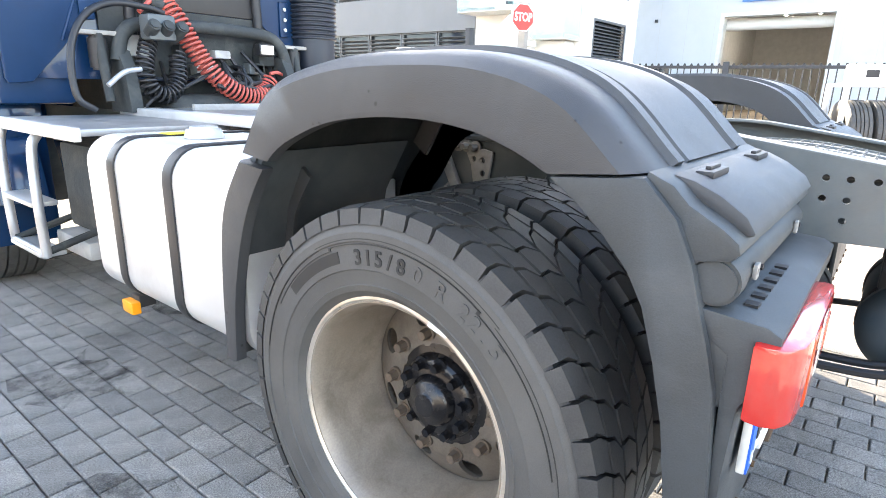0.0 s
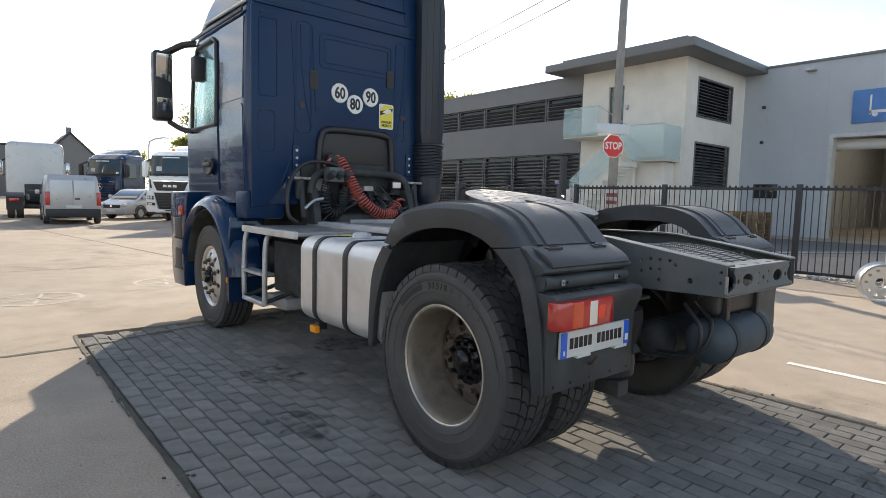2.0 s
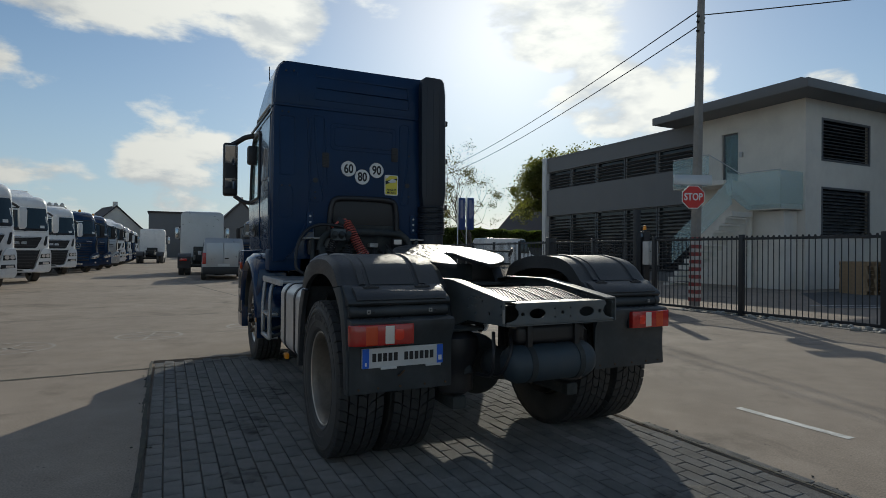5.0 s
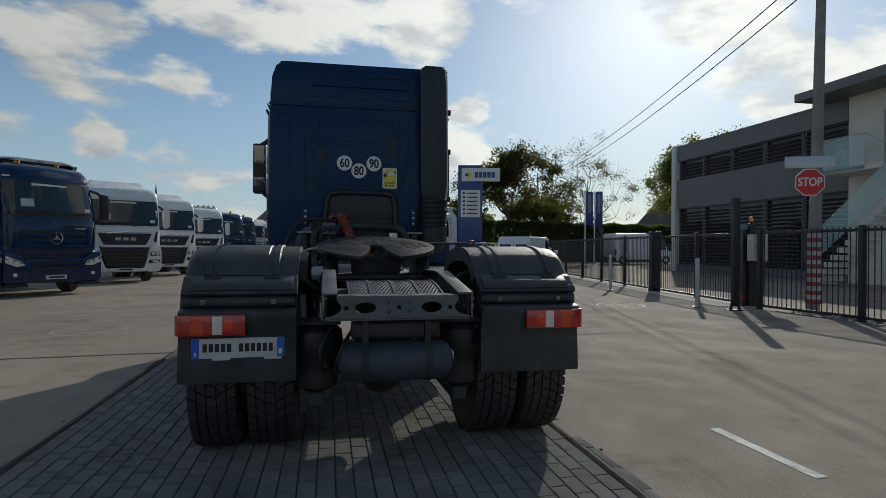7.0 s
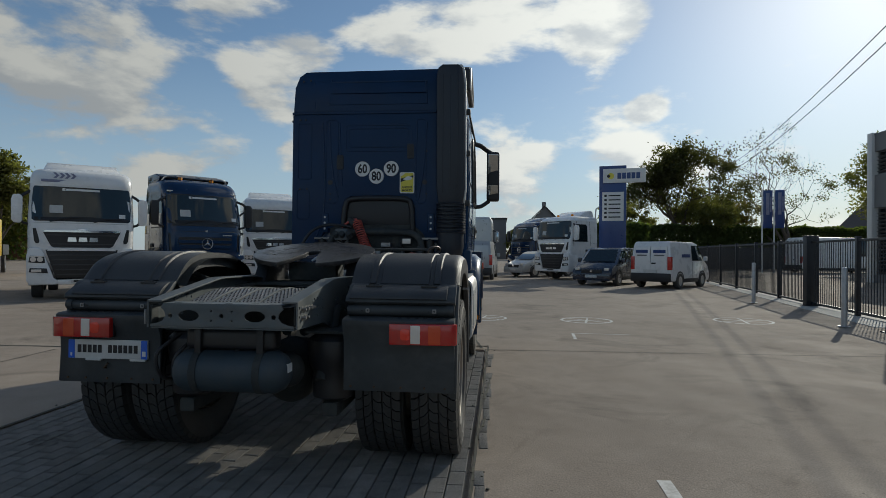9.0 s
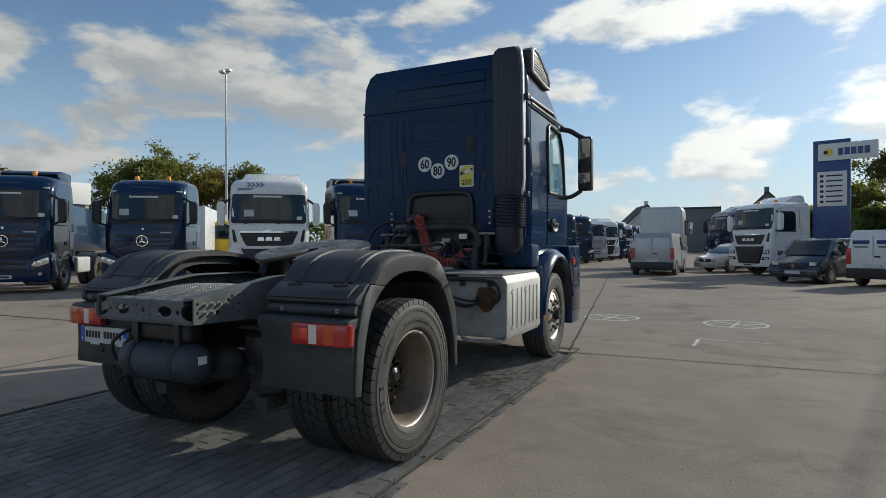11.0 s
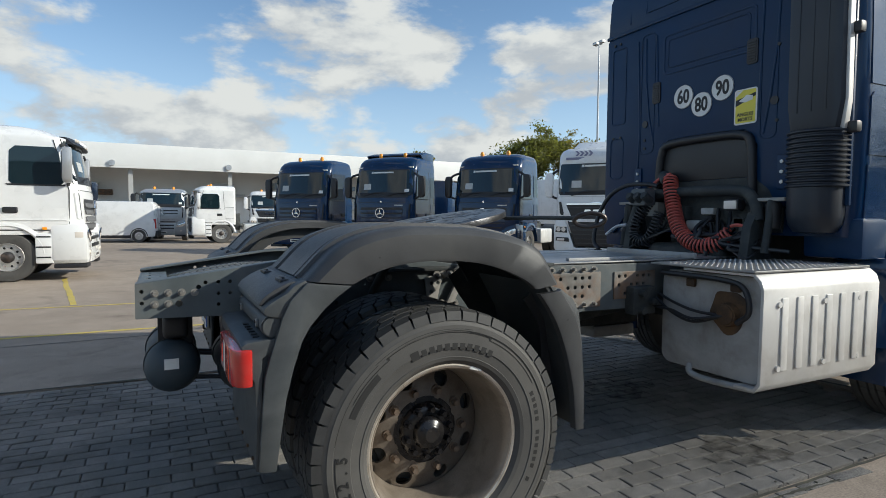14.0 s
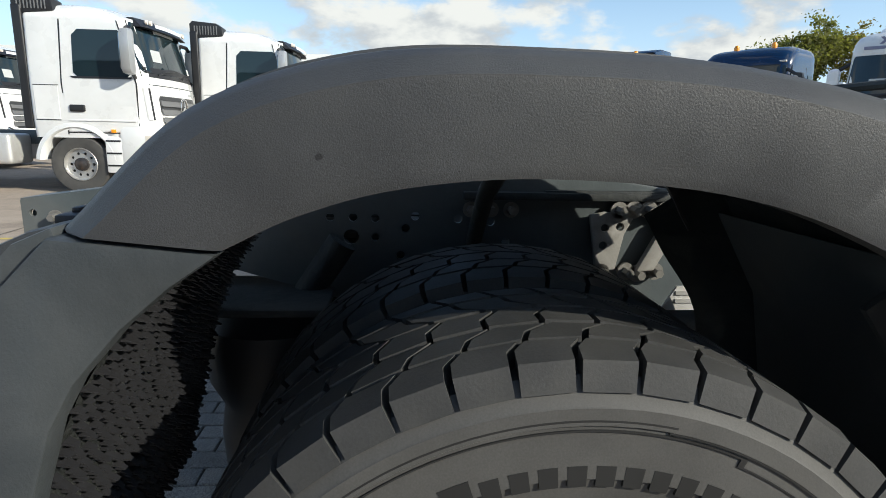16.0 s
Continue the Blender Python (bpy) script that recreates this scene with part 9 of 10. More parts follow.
    if paint == "white" and not man:
        vs = part("sun_visor", S.patch("front", [(zt - 0.06, -1.02, 1.02), (zt + 0.10, -0.98, 0.98)], 0.14, 12, 0.11), "black", v)
        part("word_bar", S.patch("front", [(zt - 0.02, -0.6, 0.6), (zt + 0.05, -0.6, 0.6)], 0.146, 8, 0.004), "stickerwhite", vs)
        for k in range(4):
            x = (-0.84, -0.72, 0.72, 0.84)[k]
            part("marker_lamp", b_lathe([(0.0, 0.02), (0.04, 0.012), (0.045, -0.02)], 14, "y"), "clear", vs, "", Matrix.Translation(S.front(x, zt + 0.04) + Vector((0, 0.145, 0))))
    if deflect:
        dfl = b_prism([(-2.15, top - 0.03), (-2.15, top + 0.28), (-2.0, top + 0.33), (-1.6, top + 0.27), (-0.95, top - 0.05)], 1.9, pose(0.95, 0, 0) @ YZ, 0.07)
        for q in dfl.verts:
            q.co.x *= 1 - 0.10 * max(0.0, (q.co.z - top) / 0.33)
        df = part("roof_deflector", dfl, paint, v)
        part("deflector_seam", b_box(-0.9, -1.62, top + 0.262, 0.9, -1.60, top + 0.272, 0.002), "boxgrey", df)
    if beacons:
        for e in (-1, 1):
            part("beacon", b_lathe([(0.07, 0), (0.075, 0.1), (0.05, 0.16), (0, 0.17)], 14, "z"), "amber", v, "orange beacon", pose(e * 0.5, -1.0, top - 0.04))
        part("roof_hatch", b_box(-0.36, -1.75, top - 0.03, 0.36, -1.15, top + 0.03, 0.02), "black", v)
    if rows:
        for e in (-1, 1):
            part("frame_rail", b_box(e * 0.42 - 0.04, axle2 - 1.1, 0.85, e * 0.42 + 0.04, -1.0, 1.1, 0.01), "chassis", v)
        part("fifth_wheel", b_cyl(0.46, 0.05, pose(0, axle2 + 0.4, 1.3), 28, bev=0.01), "grease", v)
        part("fifth_wheel_base", b_box(-0.40, axle2, 1.1, 0.40, axle2 + 0.8, 1.28, 0.02), "blackmatt", v)
        part("axle", b_cyl(0.09, 1.5, pose(0, axle2, 0.52) @ RX, 12), "blackmatt", v)
    part("rear_wall_gear", b_box(-0.5, -2.5, 0.7, 0.5, -2.16, 1.6, 0.05), "blackmatt", v)
    part("engine", b_box(-0.6, -2.1, 0.5, 0.6, -0.3, 1.05, 0.05), "blackmatt", v)
    return v


def roof_spoiler(v, top):
    """A wide bent wind deflector over the rear of the cab roof, on side fins."""
    sp = part("roof_deflector", yz_prism([(-2.20, top + 0.02), (-2.20, top + 0.17), (-1.5, top + 0.18), (-0.98, top + 0.06), (-0.98, top + 0.03), (-1.5, top + 0.14), (-2.12, top + 0.13)], -1.08, 1.08, 0.012), "navy_dull", v, "dark blue wind deflector")
    for e in (-1, 1):
        part("fin", yz_prism([(-2.22, top - 0.34), (-2.22, top + 0.15), (-1.5, top + 0.165), (-1.02, top + 0.03), (-1.3, top - 0.16), (-1.95, top - 0.22)], e * 1.08 - 0.025, e * 1.08 + 0.025, 0.012), "navy", sp)


def at(x, y, az):
    """Local front centre at x, y, facing az degrees clockwise from +y."""
    return pose(x, y, 0, 0, 0, -az)


def rear_duct(v, top):
    """Black air ducts up the rear corners of a cab with a grated box on the roof edge."""
    for s in (-1, 1):
        part("corner_duct", b_box(s * 1.10 - 0.09, -2.30, 1.15, s * 1.10 + 0.10, -2.13, top - 0.05, 0.04, 3), "black", v, "black rear corner duct")
        bx = part("intake_box", yz_prism([(-2.30, top - 0.22), (-2.30, top + 0.10), (-2.24, top + 0.16), (-1.74, top + 0.12), (-1.62, top + 0.04), (-1.60, top - 0.14)], s * 1.0 - 0.17, s * 1.0 + 0.17, 0.03), "black", v, "black roof intake box with ribs")
        for k in range(9):
            y = -2.20 + k * 0.058
            part("rib", b_box(s * 1.17 - 0.008, y, top - 0.12, s * 1.17 + 0.012, y + 0.02, top + 0.06, 0.003), "cladding", bx)
        part("roof_seam", b_box(s * 1.085 - 0.03, -1.62, top - 0.30, s * 1.085 + 0.035, -0.72, top - 0.26, 0.01), "black", v)


man1 = lorry("man", "white", "white high-cab tractor truck with a black grille, parked nose out", at(-9.85, 10.52, 141), 3.60, False)
mb1 = lorry("mb", "navy", "dark blue tractor truck with orange beacons, parked nose out", at(-7.73, 13.2, 131), 3.66, True, deflect=False)
for x, y, az in ((-18.9, 3.75, 136), (-16.0, 6.07, 138), (-13.65, 8.9, 145), (-6.9, 35.6, 152), (-6.6, 39.6, 152), (-6.3, 54.5, 152), (-6.3, 64, 152), (-6.3, 69, 152)):
    row_truck = copy_thing(mb1, at(x, y, az))
    if x == -16.0:
        roof_spoiler(row_truck, 3.66)
for x, y, az in ((-7.72, 18.7, 150), (-7.62, 24.2, 152), (-6.3, 49.5, 152), (-6.3, 59, 152), (-6.3, 75, 152)):
    copy_thing(man1, at(x, y, az))
man_spots = copy_thing(man1, at(-7.6, 31.7, 152))
lorry("mb", "silver", "light silver-blue truck with a broad slatted grille, parked nose out", at(-6.4, 44.2, 152), 3.35, False)
mbw = lorry("mb", "white", "white tractor truck parked side on in the yard", at(-12.7, -2.4, 1), 3.30, False, deflect=False)
rear_duct(mbw, 3.30)
copy_thing(mbw, at(-10.3, -4.55, 1))


def lamp_bar(v, top, y, lamps):
    """A bright bowed roof bar on feet, with round lamps or light bars."""
    bar = part("roof_bar", b_tube(spline([(-1.02, y - 0.12, top - 0.05), (-0.9, y, top + 0.07), (-0.4, y + 0.06, top + 0.10), (0.4, y + 0.06, top + 0.10), (0.9, y, top + 0.07), (1.02, y - 0.12, top - 0.05)], 6), 0.035, 8), "alloy", v, "polished roof lamp bar")
    if lamps:
        for k in range(6):
            part("spot_lamp", b_lathe([(0.0, 0.03), (0.085, 0.03), (0.10, 0.0), (0.08, -0.08), (0.0, -0.09)], 18, "y"), "alloy", bar, "round spot lamp", pose(-0.75 + k * 0.30, y + 0.10, top + 0.17))
    else:
        for x in (-0.36, 0.36):
            part("light_strip", b_box(x - 0.28, y + 0.09, top + 0.05, x + 0.28, y + 0.13, top + 0.13, 0.012), "clear", bar)
copy_thing(mbw, at(-15.4, -10.4, 1))
lorry("man", "white", "white tractor truck with roof beacons parked behind the fence line", at(4.2, 26.0, 230), 3.3, True)
lorry("mb", "navy", "dark blue tractor truck parked behind the vans", at(2.9, 35.2, 230), 3.5, False)
lorry("mb", "silver", "silver construction truck with roof lamps under the shed", at(-32.7, -0.85, 98), 3.0, True, rows=True, deflect=False)
w2 = lorry("man", "white", "white low-cab truck with roof beacons before the shed", at(-30.4, 0.5, 177), 3.05, True, deflect=False)
copy_thing(w2, at(-33.8, 5.3, 96))
lorry("man", "blackcar", "dark tractor truck with silver mirrors facing the yard", at(-24.6, -4.8, 78), 3.6, True)
# grey tractor seen from behind, and one far off
lamp_bar(mb1, 3.66, -0.95, False)
roof_spoiler(mb1, 3.66)
# pale word and chevrons over the windscreen of the nearest white truck
for k in range(4):
    x = 0.62 - k * 0.13
    part("chevron", b_prism([(x, 3.30), (x - 0.07, 3.375), (x, 3.45), (x + 0.07, 3.45), (x, 3.375), (x + 0.07, 3.30)], 0.012, pose(0, -0.205, 0)), "banner_print", man1)
part("word_bar", b_box(0.20, -0.215, 3.19, 0.96, -0.195, 3.26, 0.004), "banner_print", man1)
lamp_bar(man_spots, 3.60, -0.75, True)
gt = lorry("man", "silver", "silver-grey tractor truck seen from behind", at(-0.1, 35.7, 3), 3.72, False, deflect=False)
lorry("man", "white", "white tractor truck far down the yard, seen from behind", at(-3.4, 66, 3), 3.6, False, deflect=False)
for s in (-1, 1):
    part("tail_light", b_box(s * 0.95 - 0.18, -6.05, 0.8, s * 0.95 + 0.18, -5.98, 0.93, 0.01), "red", gt)
    part("mud_flap", b_box(s * 0.92 - 0.32, -5.70, 0.4, s * 0.92 + 0.32, -5.67, 1.0), "black", gt)


def van(name, label, paint, m, L, W, H, nose, hood, wheel=0.33, rear_doors=True, cat="van"):
    """A panel van or car from its side outline; local front at +y, middle of its length at the origin."""
    v = thing(name, label, cat, m)
    a, b = -L / 2, L / 2
    o = [(a + 0.04, 0.30), (a, 0.55), (a + 0.03, 1.1), (a + 0.10, H - 0.12), (a + 0.22, H), (b - nose - 0.75, H), (b - nose - 0.45, H - 0.06), (b - nose + 0.25, hood + 0.04), (b - 0.18, hood - 0.16), (b - 0.02, 0.62), (b, 0.42), (b - 0.08, 0.26)]
    body = b_prism(o, W, pose(W / 2, 0, 0) @ YZ, 0.09)
    for q in body.verts:
        k = max(0.0, (q.co.z - 0.95) / (H - 0.95))
        q.co.x *= 1 - 0.13 * k
    part("body", body, paint, v)

    def xs(z):
        return W / 2 * (1 - 0.13 * max(0.0, (z - 0.95) / (H - 0.95)))
    for s in (-1, 1):
        for y in (b - 0.88, a + 0.82):
            t = part("tyre", b_lathe([(wheel * 0.6, -0.1), (wheel * 0.95, -0.1), (wheel, -0.07), (wheel, 0.07), (wheel * 0.95, 0.1), (wheel * 0.6, 0.1)], 28), "rubber", v, "", pose(s * (W / 2 - 0.08), y, wheel))
            part("rim", b_lathe([(0.0, 0.07 * s), (wheel * 0.3, 0.085 * s), (wheel * 0.62, 0.07 * s), (wheel * 0.64, 0.1 * s)], 20), "alloy", t)
            part("wheel_arch", b_lathe([(wheel + 0.03, 0.0), (wheel + 0.03, 0.125 * s), (wheel + 0.075, 0.125 * s), (wheel + 0.075, 0)], 20, "x", 0, 180, True), "black", v, "", pose(s * (W / 2 - 0.11), y, wheel))
        z0, z1 = hood + 0.06, H - 0.14
        wn = b_prism([(b - nose - 1.15, z0), (b - nose + 0.12, z0), (b - nose - 0.42, z1), (b - nose - 1.12, z1)], 0.02, pose(0.01, 0, 0) @ YZ, 0.004)
        for q in wn.verts:
            q.co.x += s * (xs(q.co.z) + 0.002)
        part("side_window", wn, "glass", v)
        part("door_seam", b_box(s * (W / 2 + 0.001) - 0.003, b - nose - 1.2, 0.35, s * (W / 2 + 0.001) + 0.003, b - nose - 1.185, hood), "black", v)
        mi = part("mirror", b_box(s * (W / 2 + 0.10) - 0.08, b - nose - 0.12, hood + 0.05, s * (W / 2 + 0.10) + 0.08, b - nose + 0.02, hood + 0.24, 0.03), paint, v)
        part("tail_light", b_box(s * (W / 2 - 0.10) - 0.07, a - 0.012, 0.75, s * (W / 2 - 0.10) + 0.09, a + 0.14, 1.28, 0.02), "red", v)
        k = 1.0 if rear_doors else 0.62
        part("headlamp", b_box(s * (W / 2 - 0.24) - 0.16 * k, b - 0.20, 0.72 - 0.10 * k, s * (W / 2 - 0.24) + 0.16 * k, b - 0.005, 0.72 + 0.10 * k, 0.03), "clear", v)
        part("sill", b_box(s * (W / 2 - 0.02) - 0.02, a + 1.2, 0.24, s * (W / 2 - 0.02) + 0.025, b - 1.3, 0.40, 0.01), "black", v)
    wi = b_prism([(-W / 2 * 0.82, 0), (W / 2 * 0.82, 0), (W / 2 * 0.72, 1), (-W / 2 * 0.72, 1)], 0.02)
    p, q = Vector((0, b - nose + 0.22, hood + 0.08)), Vector((0, b - nose - 0.42, H - 0.09))
    for e in wi.verts:
        c = p.lerp(q, e.co.z)
        e.co = Vector((e.co.x, c.y + 0.012 + e.co.y, c.z + 0.012))
    part("windscreen", wi, "glass", v)
    part("grille", b_box(-0.45, b - 0.06, 0.52, 0.45, b + 0.008, 0.70, 0.01), "black", v)
    part("emblem", b_cyl(0.06, 0.02, pose(0, b + 0.01, 0.64) @ pose(0, 0, 0, 90), 14), "chrome", v)
    part("bumper", b_box(-W / 2 + 0.03, a - 0.06, 0.28, W / 2 - 0.03, a + 0.12, 0.62, 0.04), "black" if rear_doors else paint, v)
    part("bumper", b_box(-W / 2 + 0.05, b - 0.16, 0.24, W / 2 - 0.05, b + 0.05, 0.54, 0.04), "black" if rear_doors else paint, v)
    part("number_plate", b_box(-0.26, a - 0.075, 0.64, 0.26, a - 0.015, 0.76), "plate", v)
    part("number_plate", b_box(-0.26, b + 0.045, 0.36, 0.26, b + 0.06, 0.47), "plate", v)
    if rear_doors:
        for s in (-1, 1):
            part("rear_door", b_box(s * 0.012, a - 0.016, 0.66, s * (W / 2 - 0.19), a + 0.10, H - 0.20, 0.03), paint, v)
        part("door_handle", b_box(0.04, a - 0.03, 0.98, 0.22, a - 0.01, 1.04, 0.006), "black", v)
    else:
        rw = b_box(-W / 2 * 0.72, a + 0.02, hood + 0.1, W / 2 * 0.72, a + 0.07, H - 0.16, 0.01)
        part("rear_window", rw, "glass", v)
    return v


wv = van("delivery_van", "small white delivery van with dark bars on its doors", "white", pose(8.75, 20.9, 0, 0, 0, -39), 4.0, 1.70, 1.88, 0.75, 1.05, 0.31)
for x0 in (-0.60, 0.12):
    part("word_bar", b_box(x0, -2.035, 1.42, x0 + 0.5, -2.01, 1.54), "totemblue", wv)
    part("word_bar", b_box(x0 + 0.05, -2.035, 1.30, x0 + 0.45, -2.01, 1.35), "cladding", wv)
part("word_bar", b_box(0.800, -0.9, 1.25, 0.812, -0.1, 1.38), "totemblue", wv)
van("compact_car", "dark blue compact car parked facing the yard", "blackcar", pose(6.5, 22.4, 0, 0, 0, 148), 4.2, 1.76, 1.64, 1.0, 0.95, 0.32, False, "car")
van("panel_van", "silver panel van parked with its rear doors to the yard", "silver", pose(0.35, 26.8, 0, 0, 0, -3), 4.8, 1.90, 1.95, 0.9, 1.10, 0.34)
van("saloon_car", "pale silver car parked between the trucks", "silver", pose(4.0, 30.2, 0, 0, 0, 128), 4.3, 1.75, 1.48, 1.0, 0.92, 0.31, False, "car")
van("panel_van", "white panel van parked side on before the shed", "white", pose(-32.6, -3.6, 0, 0, 0, 172), 5.2, 1.9, 2.2, 0.9, 1.20, 0.35)
van("box_van", "white van with blue windscreen standing beyond the gate", "white", pose(27.6, 43.6, 0, 0, 0, -82), 6.4, 2.1, 2.75, 0.9, 1.25, 0.35)
for x, y, az, p, n in ((-22.5, 17.5, 140, "white", "white box trailer standing behind the parked trucks"), (-27, 13, 135, "navy", "dark blue box trailer standing behind the parked trucks")):
    t = thing("box_trailer", n, "trailer", pose(x, y, 0, 0, 0, -az))
    part("box", b_box(-1.25, -9, 1.15, 1.25, 0, 3.55, 0.04), p, t)
    part("under_frame", b_box(-0.5, -8.8, 0.9, 0.5, -0.2, 1.15), "blackmatt", t)
    for s in (-1, 1):
        for yy in (-8.0, -6.7):
            far_wheel(t, s * 1.05, yy)
        part("landing_leg", b_box(s * 0.7 - 0.06, -2, 0.0, s * 0.7 + 0.06, -1.85, 1.15), "steel", t)
yl = thing("yellow_truck", "yellow service truck at the edge of the yard", "truck", pose(-24.0, 21.0, 0, 0, 0, -140))
part("cab", b_box(-1.2, -2.2, 0.9, 1.2, 0, 2.9, 0.15, 3), "yellow", yl)
part("windscreen", b_box(-1.05, -0.05, 1.85, 1.05, 0.02, 2.65, 0.03), "glass", yl)
part("body", b_box(-1.25, -7, 1.0, 1.25, -2.4, 1.6, 0.05), "blackmatt", yl)
for s in (-1, 1):
    for yy in (-1.4, -5.4):
        far_wheel(yl, s * 1.05, yy)

# ---- trees and hedges ----
def tree(x, y, h, spread, leaves, seed, label, material="leaf", bare=0.0, size=0.34, base=0.28, trunk_r=0.28, puff=0.045, depths=4):
    rng = random.Random(seed)
    tr = thing("tree", label, "tree", pose(x, y, 0))
    wood = bmesh.new()
    tips = []

    def limb(p, d, L, r, depth):
        pts, q, dd = [p], p, d
        n = 4
        for i in range(n):
            dd = (dd + Vector((rng.uniform(-.22, .22), rng.uniform(-.22, .22), rng.uniform(-.05, .18)))).normalized()
            q = q + dd * L / n
            pts.append(q)
            if depth >= 2:
                tips.append((q, r))
        b_tube(pts, [r * (1 - 0.62 * i / n) for i in range(n + 1)], 6 if depth < 2 else 4, bm=wood)
        if depth < depths:
            for k in range(rng.choice((2, 3, 3)) if depth else rng.choice((5, 6))):
                a = rng.uniform(0, 6.283)
                tilt = rng.uniform(0.45, 1.0) if depth else rng.uniform(0.35, 0.95)
                s = dd.cross(Vector((math.cos(a), math.sin(a), 0.2))).normalized()
                nd2 = (dd * math.cos(tilt) + s * math.sin(tilt)).normalized()
                at_p = pts[-1] if k == 0 or depth else pts[rng.choice((2, 3, 4))]
                limb(at_p, nd2, L * rng.uniform(0.60, 0.82) * (spread if depth == 0 else 1), r * 0.42, depth + 1)
    limb(Vector((0, 0, 0)), Vector((0, 0, 1)), h * base, trunk_r, 0)
    top = max(p.z for p, _ in tips)
    k = h / top
    bmesh.ops.transform(wood, matrix=Matrix.Diagonal((k, k, k, 1)), verts=wood.verts)
    part("trunk", wood, "bark", tr)
    V, F = [], []
    clumps = []
    for i in range(max(40, leaves // 70)):                              # leaves hang in uneven clumps round the twigs
        p, _ = rng.choice(tips)
        clumps.append((p * k + Vector((rng.gauss(0, 1), rng.gauss(0, 1), rng.gauss(0, 0.8))) * h * puff, h * rng.uniform(0.018, 0.045)))
    for i in range(leaves):
        p, w = rng.choice(clumps)
        c = p + Vector((rng.gauss(0, 1), rng.gauss(0, 1), rng.gauss(0, 0.75))) * w
        s = size * rng.uniform(0.6, 1.3)
        e = Euler((rng.gauss(0, 0.7), rng.gauss(0, 0.7), rng.uniform(0, 6.28))).to_matrix()
        n = len(V)
        for u, v in ((-1, -0.2), (0, -0.6), (1, 0.0), (0.1, 0.6)):
            V.append(c + e @ Vector((u * s, v * s, 0.15 * s * u)))
        F.append((n, n + 1, n + 2, n + 3))
    me = bpy.data.meshes.new("crown")
    me.from_pydata(V, [], F)
    me.materials.append(M[material])
    o = new("crown", me)
    o.parent = tr
    o["kind"] = "stuff"
    return tr


tree(19.6, 53.0, 11.8, 0.9, 21000, 3, "broad tree with dark olive autumn foliage behind the hedge", "leafbrown", size=0.13, puff=0.032)
tree(14.9, 56.0, 6.6, 0.7, 12000, 13, "smaller dense dark tree beside the totem", "leaf", size=0.12)
tree(22.3, 55.0, 7.6, 1.1, 24000, 31, "low dense tree between the taller ones", "leaf", size=0.11, base=0.2, puff=0.06)
tree(27.6, 50.5, 13.0, 1.7, 4600, 5, "tall open tree with thin leaves and bare branches", "leafbrown", size=0.10, base=0.24, puff=0.018, depths=5, trunk_r=0.40)
tree(38.2, 46.5, 11.8, 0.5, 26000, 7, "dense green tree behind the office", "leaf", size=0.14)
tree(40.5, 48.5, 12.6, 0.7, 22000, 8, "tall green tree behind the office roof", "leaf", size=0.14)
tree(24.5, 58, 7.0, 1.0, 5200, 9, "thin shrub-like tree behind the banners", "leafauto", size=0.14)
tree(-61.7, 44.5, 13.5, 1.0, 24000, 15, "rounded green tree beyond the parked trucks", "leaf", size=0.19)
tree(-57.5, 49.5, 12.8, 0.8, 14000, 16, "pale green tree beyond the parked trucks", "leafauto", size=0.18)
tree(-53.5, 53.5, 11.8, 0.9, 20000, 17, "green tree behind the lamp mast", "leaf", size=0.19)
tree(-70.0, 32.0, 11.0, 1.0, 4500, 19, "yellowing tree behind the shed", "leafauto", size=0.19)
tree(12.0, 78, 6.2, 1.0, 7000, 20, "leafy tree behind the gabled house", "leaf", size=0.18)
tree(3.0, 116, 6.5, 1.0, 6000, 22, "dark tree far down the yard", "leaf", size=0.3)
tree(-14, 150, 7.5, 1.0, 9000, 23, "dark tree on the horizon", "leaf", size=0.32)
tree(-30, 140, 7, 1.2, 9000, 24, "rounded tree on the horizon", "leaf", size=0.32)
tree(-20, 150, 6.5, 1.2, 9000, 25, "rounded tree on the horizon", "leafauto", size=0.32)


def hedge(p, q, h, w, n, seed, label, leaf=0.30):
    rng = random.Random(seed)
    p, q = Vector((*p, 0)), Vector((*q, 0))
    d = q - p
    s = Vector((-d.y, d.x, 0)).normalized()
    V, F = [], []
    for i in range(n):
        c = p + d * rng.random() + s * rng.uniform(-w, w) * 0.5
        c.z = h * (1 - rng.random() ** 1.7) * (1 + 0.02 * math.sin(c.x * 1.9) + 0.02 * math.sin(c.y * 4.1)) + rng.gauss(0, 0.04)
        k = rng.uniform(0.4, 1.0) * leaf
        e = Euler((rng.uniform(0, 6.28), rng.uniform(0, 6.28), rng.uniform(0, 6.28))).to_matrix()
        j = len(V)
        for u, v in ((-1, -0.4), (0.3, -0.8), (1, 0.3), (-0.2, 0.8)):
            V.append(c + e @ Vector((u * k, v * k, 0)))
        F.append((j, j + 1, j + 2, j + 3))
    me = bpy.data.meshes.new("hedge")
    me.from_pydata(V, [], F)
    me.materials.append(M["hedge"])
    tagged(new("hedge", me), label, "hedge", kind="stuff")


hedge((9.0, 49.5), (48, 58), 4.0, 1.6, 60000, 1, "tall clipped green hedge along the road", 0.16)
hedge((11.0, 36.5), (12.2, 47), 3.4, 1.6, 3500, 2, "yellowing shrubs beside the totem sign")
hedge((-60, 150), (60, 160), 6.0, 8, 6000, 3, "far belt of dark trees on the horizon")
hedge((-75, 50), (-46, 62), 4.5, 4, 5000, 4, "belt of shrubs beyond the parked trucks")
hedge((60, -60), (62, 40), 5.0, 4, 2500, 5, "far belt of shrubs behind the hall")

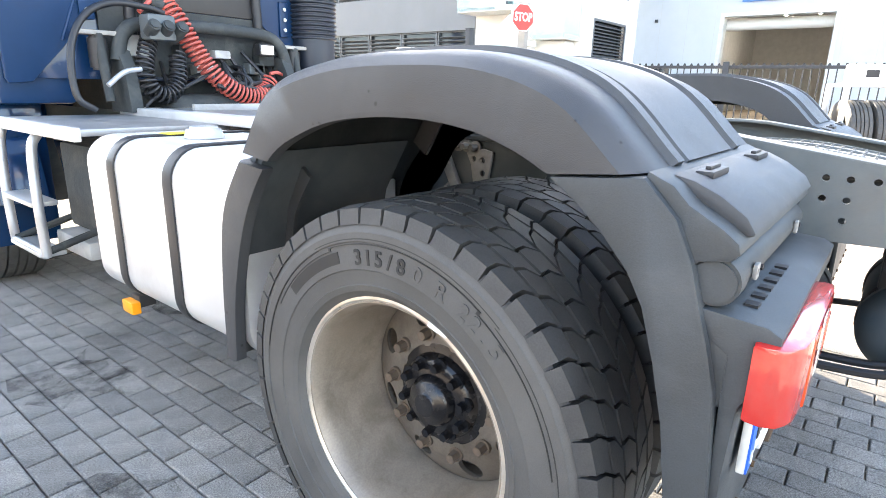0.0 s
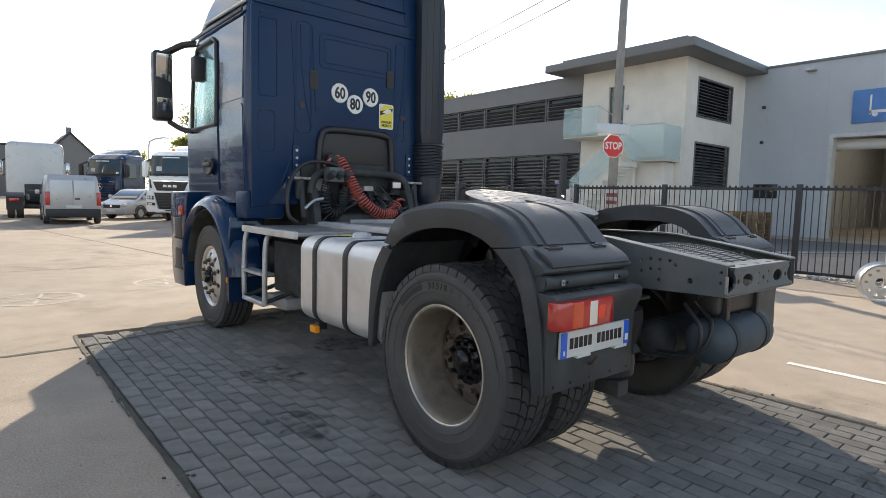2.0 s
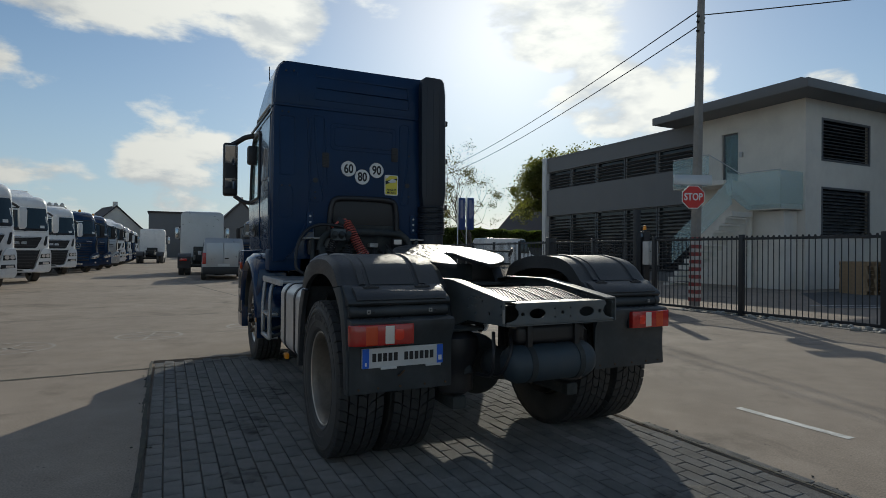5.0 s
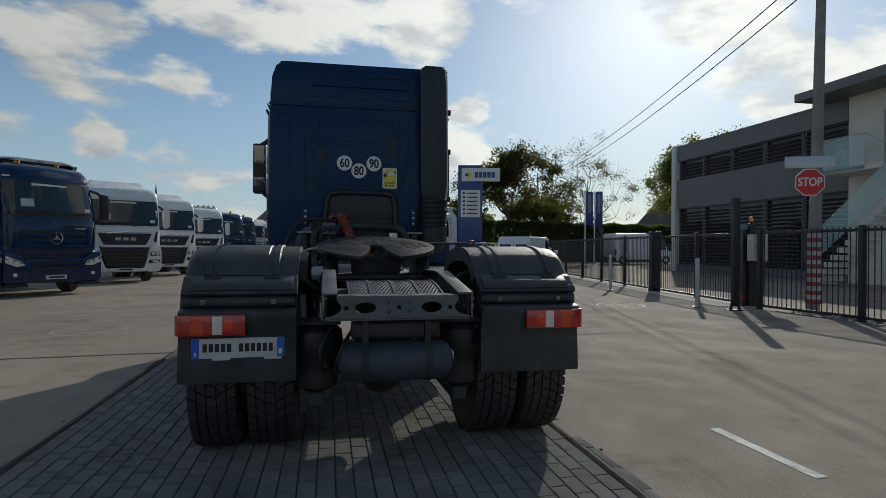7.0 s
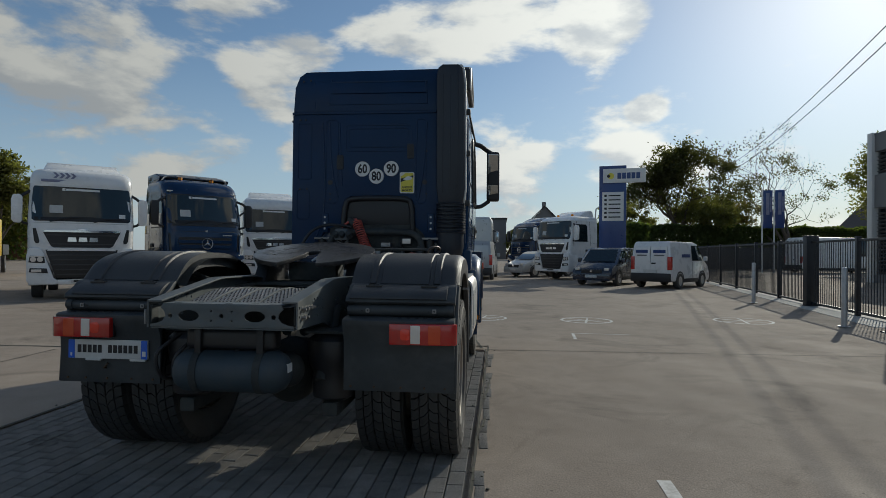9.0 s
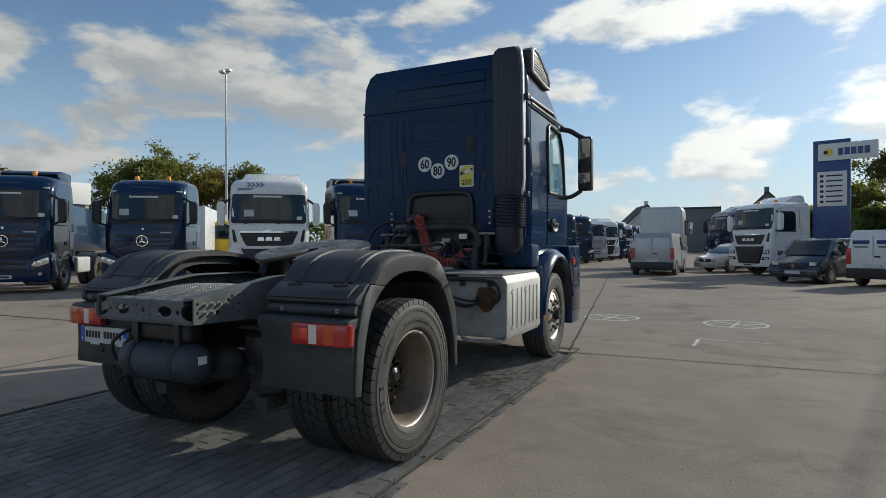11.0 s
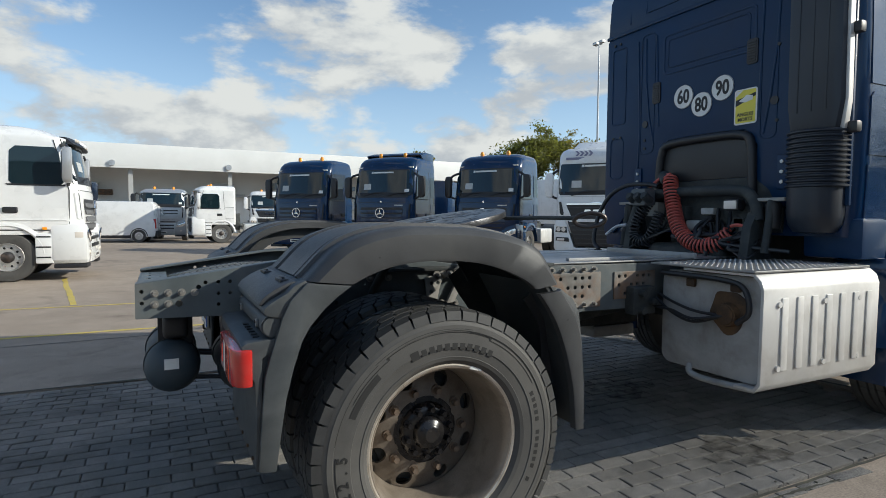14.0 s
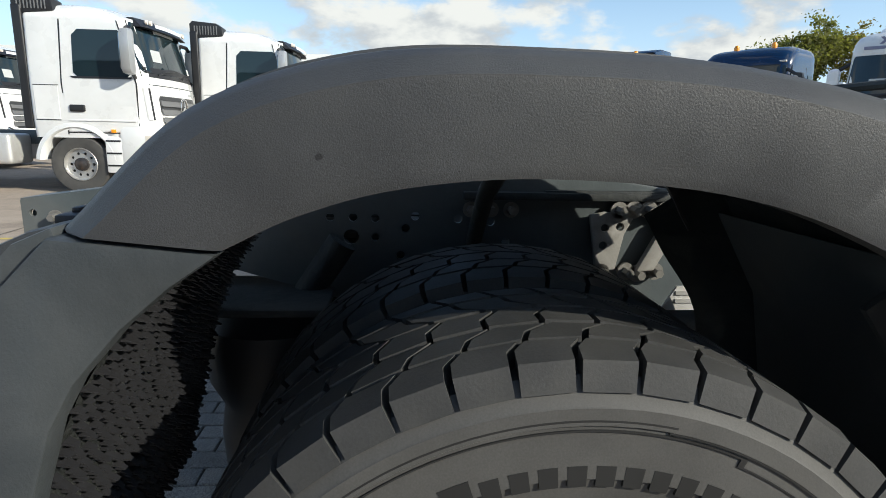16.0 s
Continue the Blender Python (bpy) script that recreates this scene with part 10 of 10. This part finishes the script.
# ---- pavers, each one laid ----
def laid_pavers():
    L, W, gap = 0.218, 0.109, 0.006
    shapes = []
    rng = random.Random(2)
    for k in range(6):                                   # worn, slightly tilted blocks with chamfered edges
        tilt = (rng.uniform(-0.0022, 0.0022), rng.uniform(-0.0018, 0.0018))
        bm = bmesh.new()
        q = []
        for z, ins in ((-0.03, 0.0), (-0.0045, 0.0), (0.0, 0.0045)):
            for sx, sy in ((-1, -1), (1, -1), (1, 1), (-1, 1)):
                q.append(bm.verts.new((sx * (W / 2 - gap / 2 - ins), sy * (L / 2 - gap / 2 - ins), z + (tilt[0] * sx + tilt[1] * sy if z > -0.02 else 0))))
        for a in (0, 4):
            for i in range(4):
                bm.faces.new((q[a + i], q[a + (i + 1) % 4], q[a + 4 + (i + 1) % 4], q[a + 4 + i]))
        bm.faces.new(q[8:12])
        shapes.append(finish("paver", bm, "paver", 0))
    # the stretch passed nearest: behind the left wheel and round the tail
    near, V, F = 0, [], []
    nx = int((PX1 - PX0) / W)
    x_start = PX0 + ((PX1 - PX0) - nx * W) / 2 + W / 2
    strip = thing("paved_strip", "grey concrete pavers laid in running bond, damp and oil-stained", "paving", kind="structure")
    for i in range(nx):
        x = x_start + i * W
        y = PY0 + 0.01 + (L / 2 if i % 2 else 0.0) + L / 2
        while y < PY1 - L / 2 + 0.02:
            me = shapes[rng.randrange(6)]
            z = 0.0008 * rng.gauss(0, 1) - 0.001
            if (-2.4 < x < -1.15 and -1.0 < y < 2.7) and near < 300:
                o = new("paver", me)
                o.parent, o.matrix_basis = strip, pose(x, y, z)
                near += 1
            else:
                n = len(V)
                V += [Vector((v.co.x + x, v.co.y + y, v.co.z + z)) for v in me.vertices]
                F += [[n + e for e in p.vertices] for p in me.polygons]
            y += L
    me = bpy.data.meshes.new("paver_field")
    me.from_pydata(V, [], F)
    me.materials.append(M["paver"])
    o = new("paver_field", me)
    o.parent = strip
    tagged(o, kind="stuff")
    # oil drips and damp patches
    for k, (x, y, r) in enumerate(((-1.55, 0.9, 0.20), (-1.75, -0.2, 0.16), (0.55, -1.7, 0.28), (0.2, -2.3, 0.2), (-1.3, 1.9, 0.25), (0.9, 2.2, 0.25), (-0.4, 2.4, 0.3))):
        bm = bmesh.new()
        rg = random.Random(k)
        ring = [bm.verts.new((x + r * rg.uniform(0.45, 1.1) * math.cos(a * 0.3142), y + 1.4 * r * rg.uniform(0.45, 1.1) * math.sin(a * 0.3142), 0.0045)) for a in range(20)]
        bm.faces.new(ring)
        tagged(part("oil_stain", bm, M["oil"], smooth=0), "dark oil stain soaked into the pavers", "stain", kind="structure")


def oil_material():
    m = mat("oil_stain", (0.03, 0.028, 0.026), 0.5, vary=0.3, scale=9)
    t = m.node_tree
    b = t.nodes["Principled BSDF"]
    co = t.nodes.new("ShaderNodeTexCoord")
    n = nd(t, "ShaderNodeTexNoise", Scale=11.0, Detail=6.0, Roughness=0.65)
    t.links.new(co.outputs["Object"], n.inputs["Vector"])
    r = t.nodes.new("ShaderNodeMapRange")
    r.inputs[1].default_value, r.inputs[2].default_value, r.inputs[3].default_value, r.inputs[4].default_value = 0.42, 0.66, 0.0, 0.62
    t.links.new(n.outputs["Fac"], r.inputs[0]); t.links.new(r.outputs[0], b.inputs["Alpha"])
    return m


M["oil"] = oil_material()
laid_pavers()
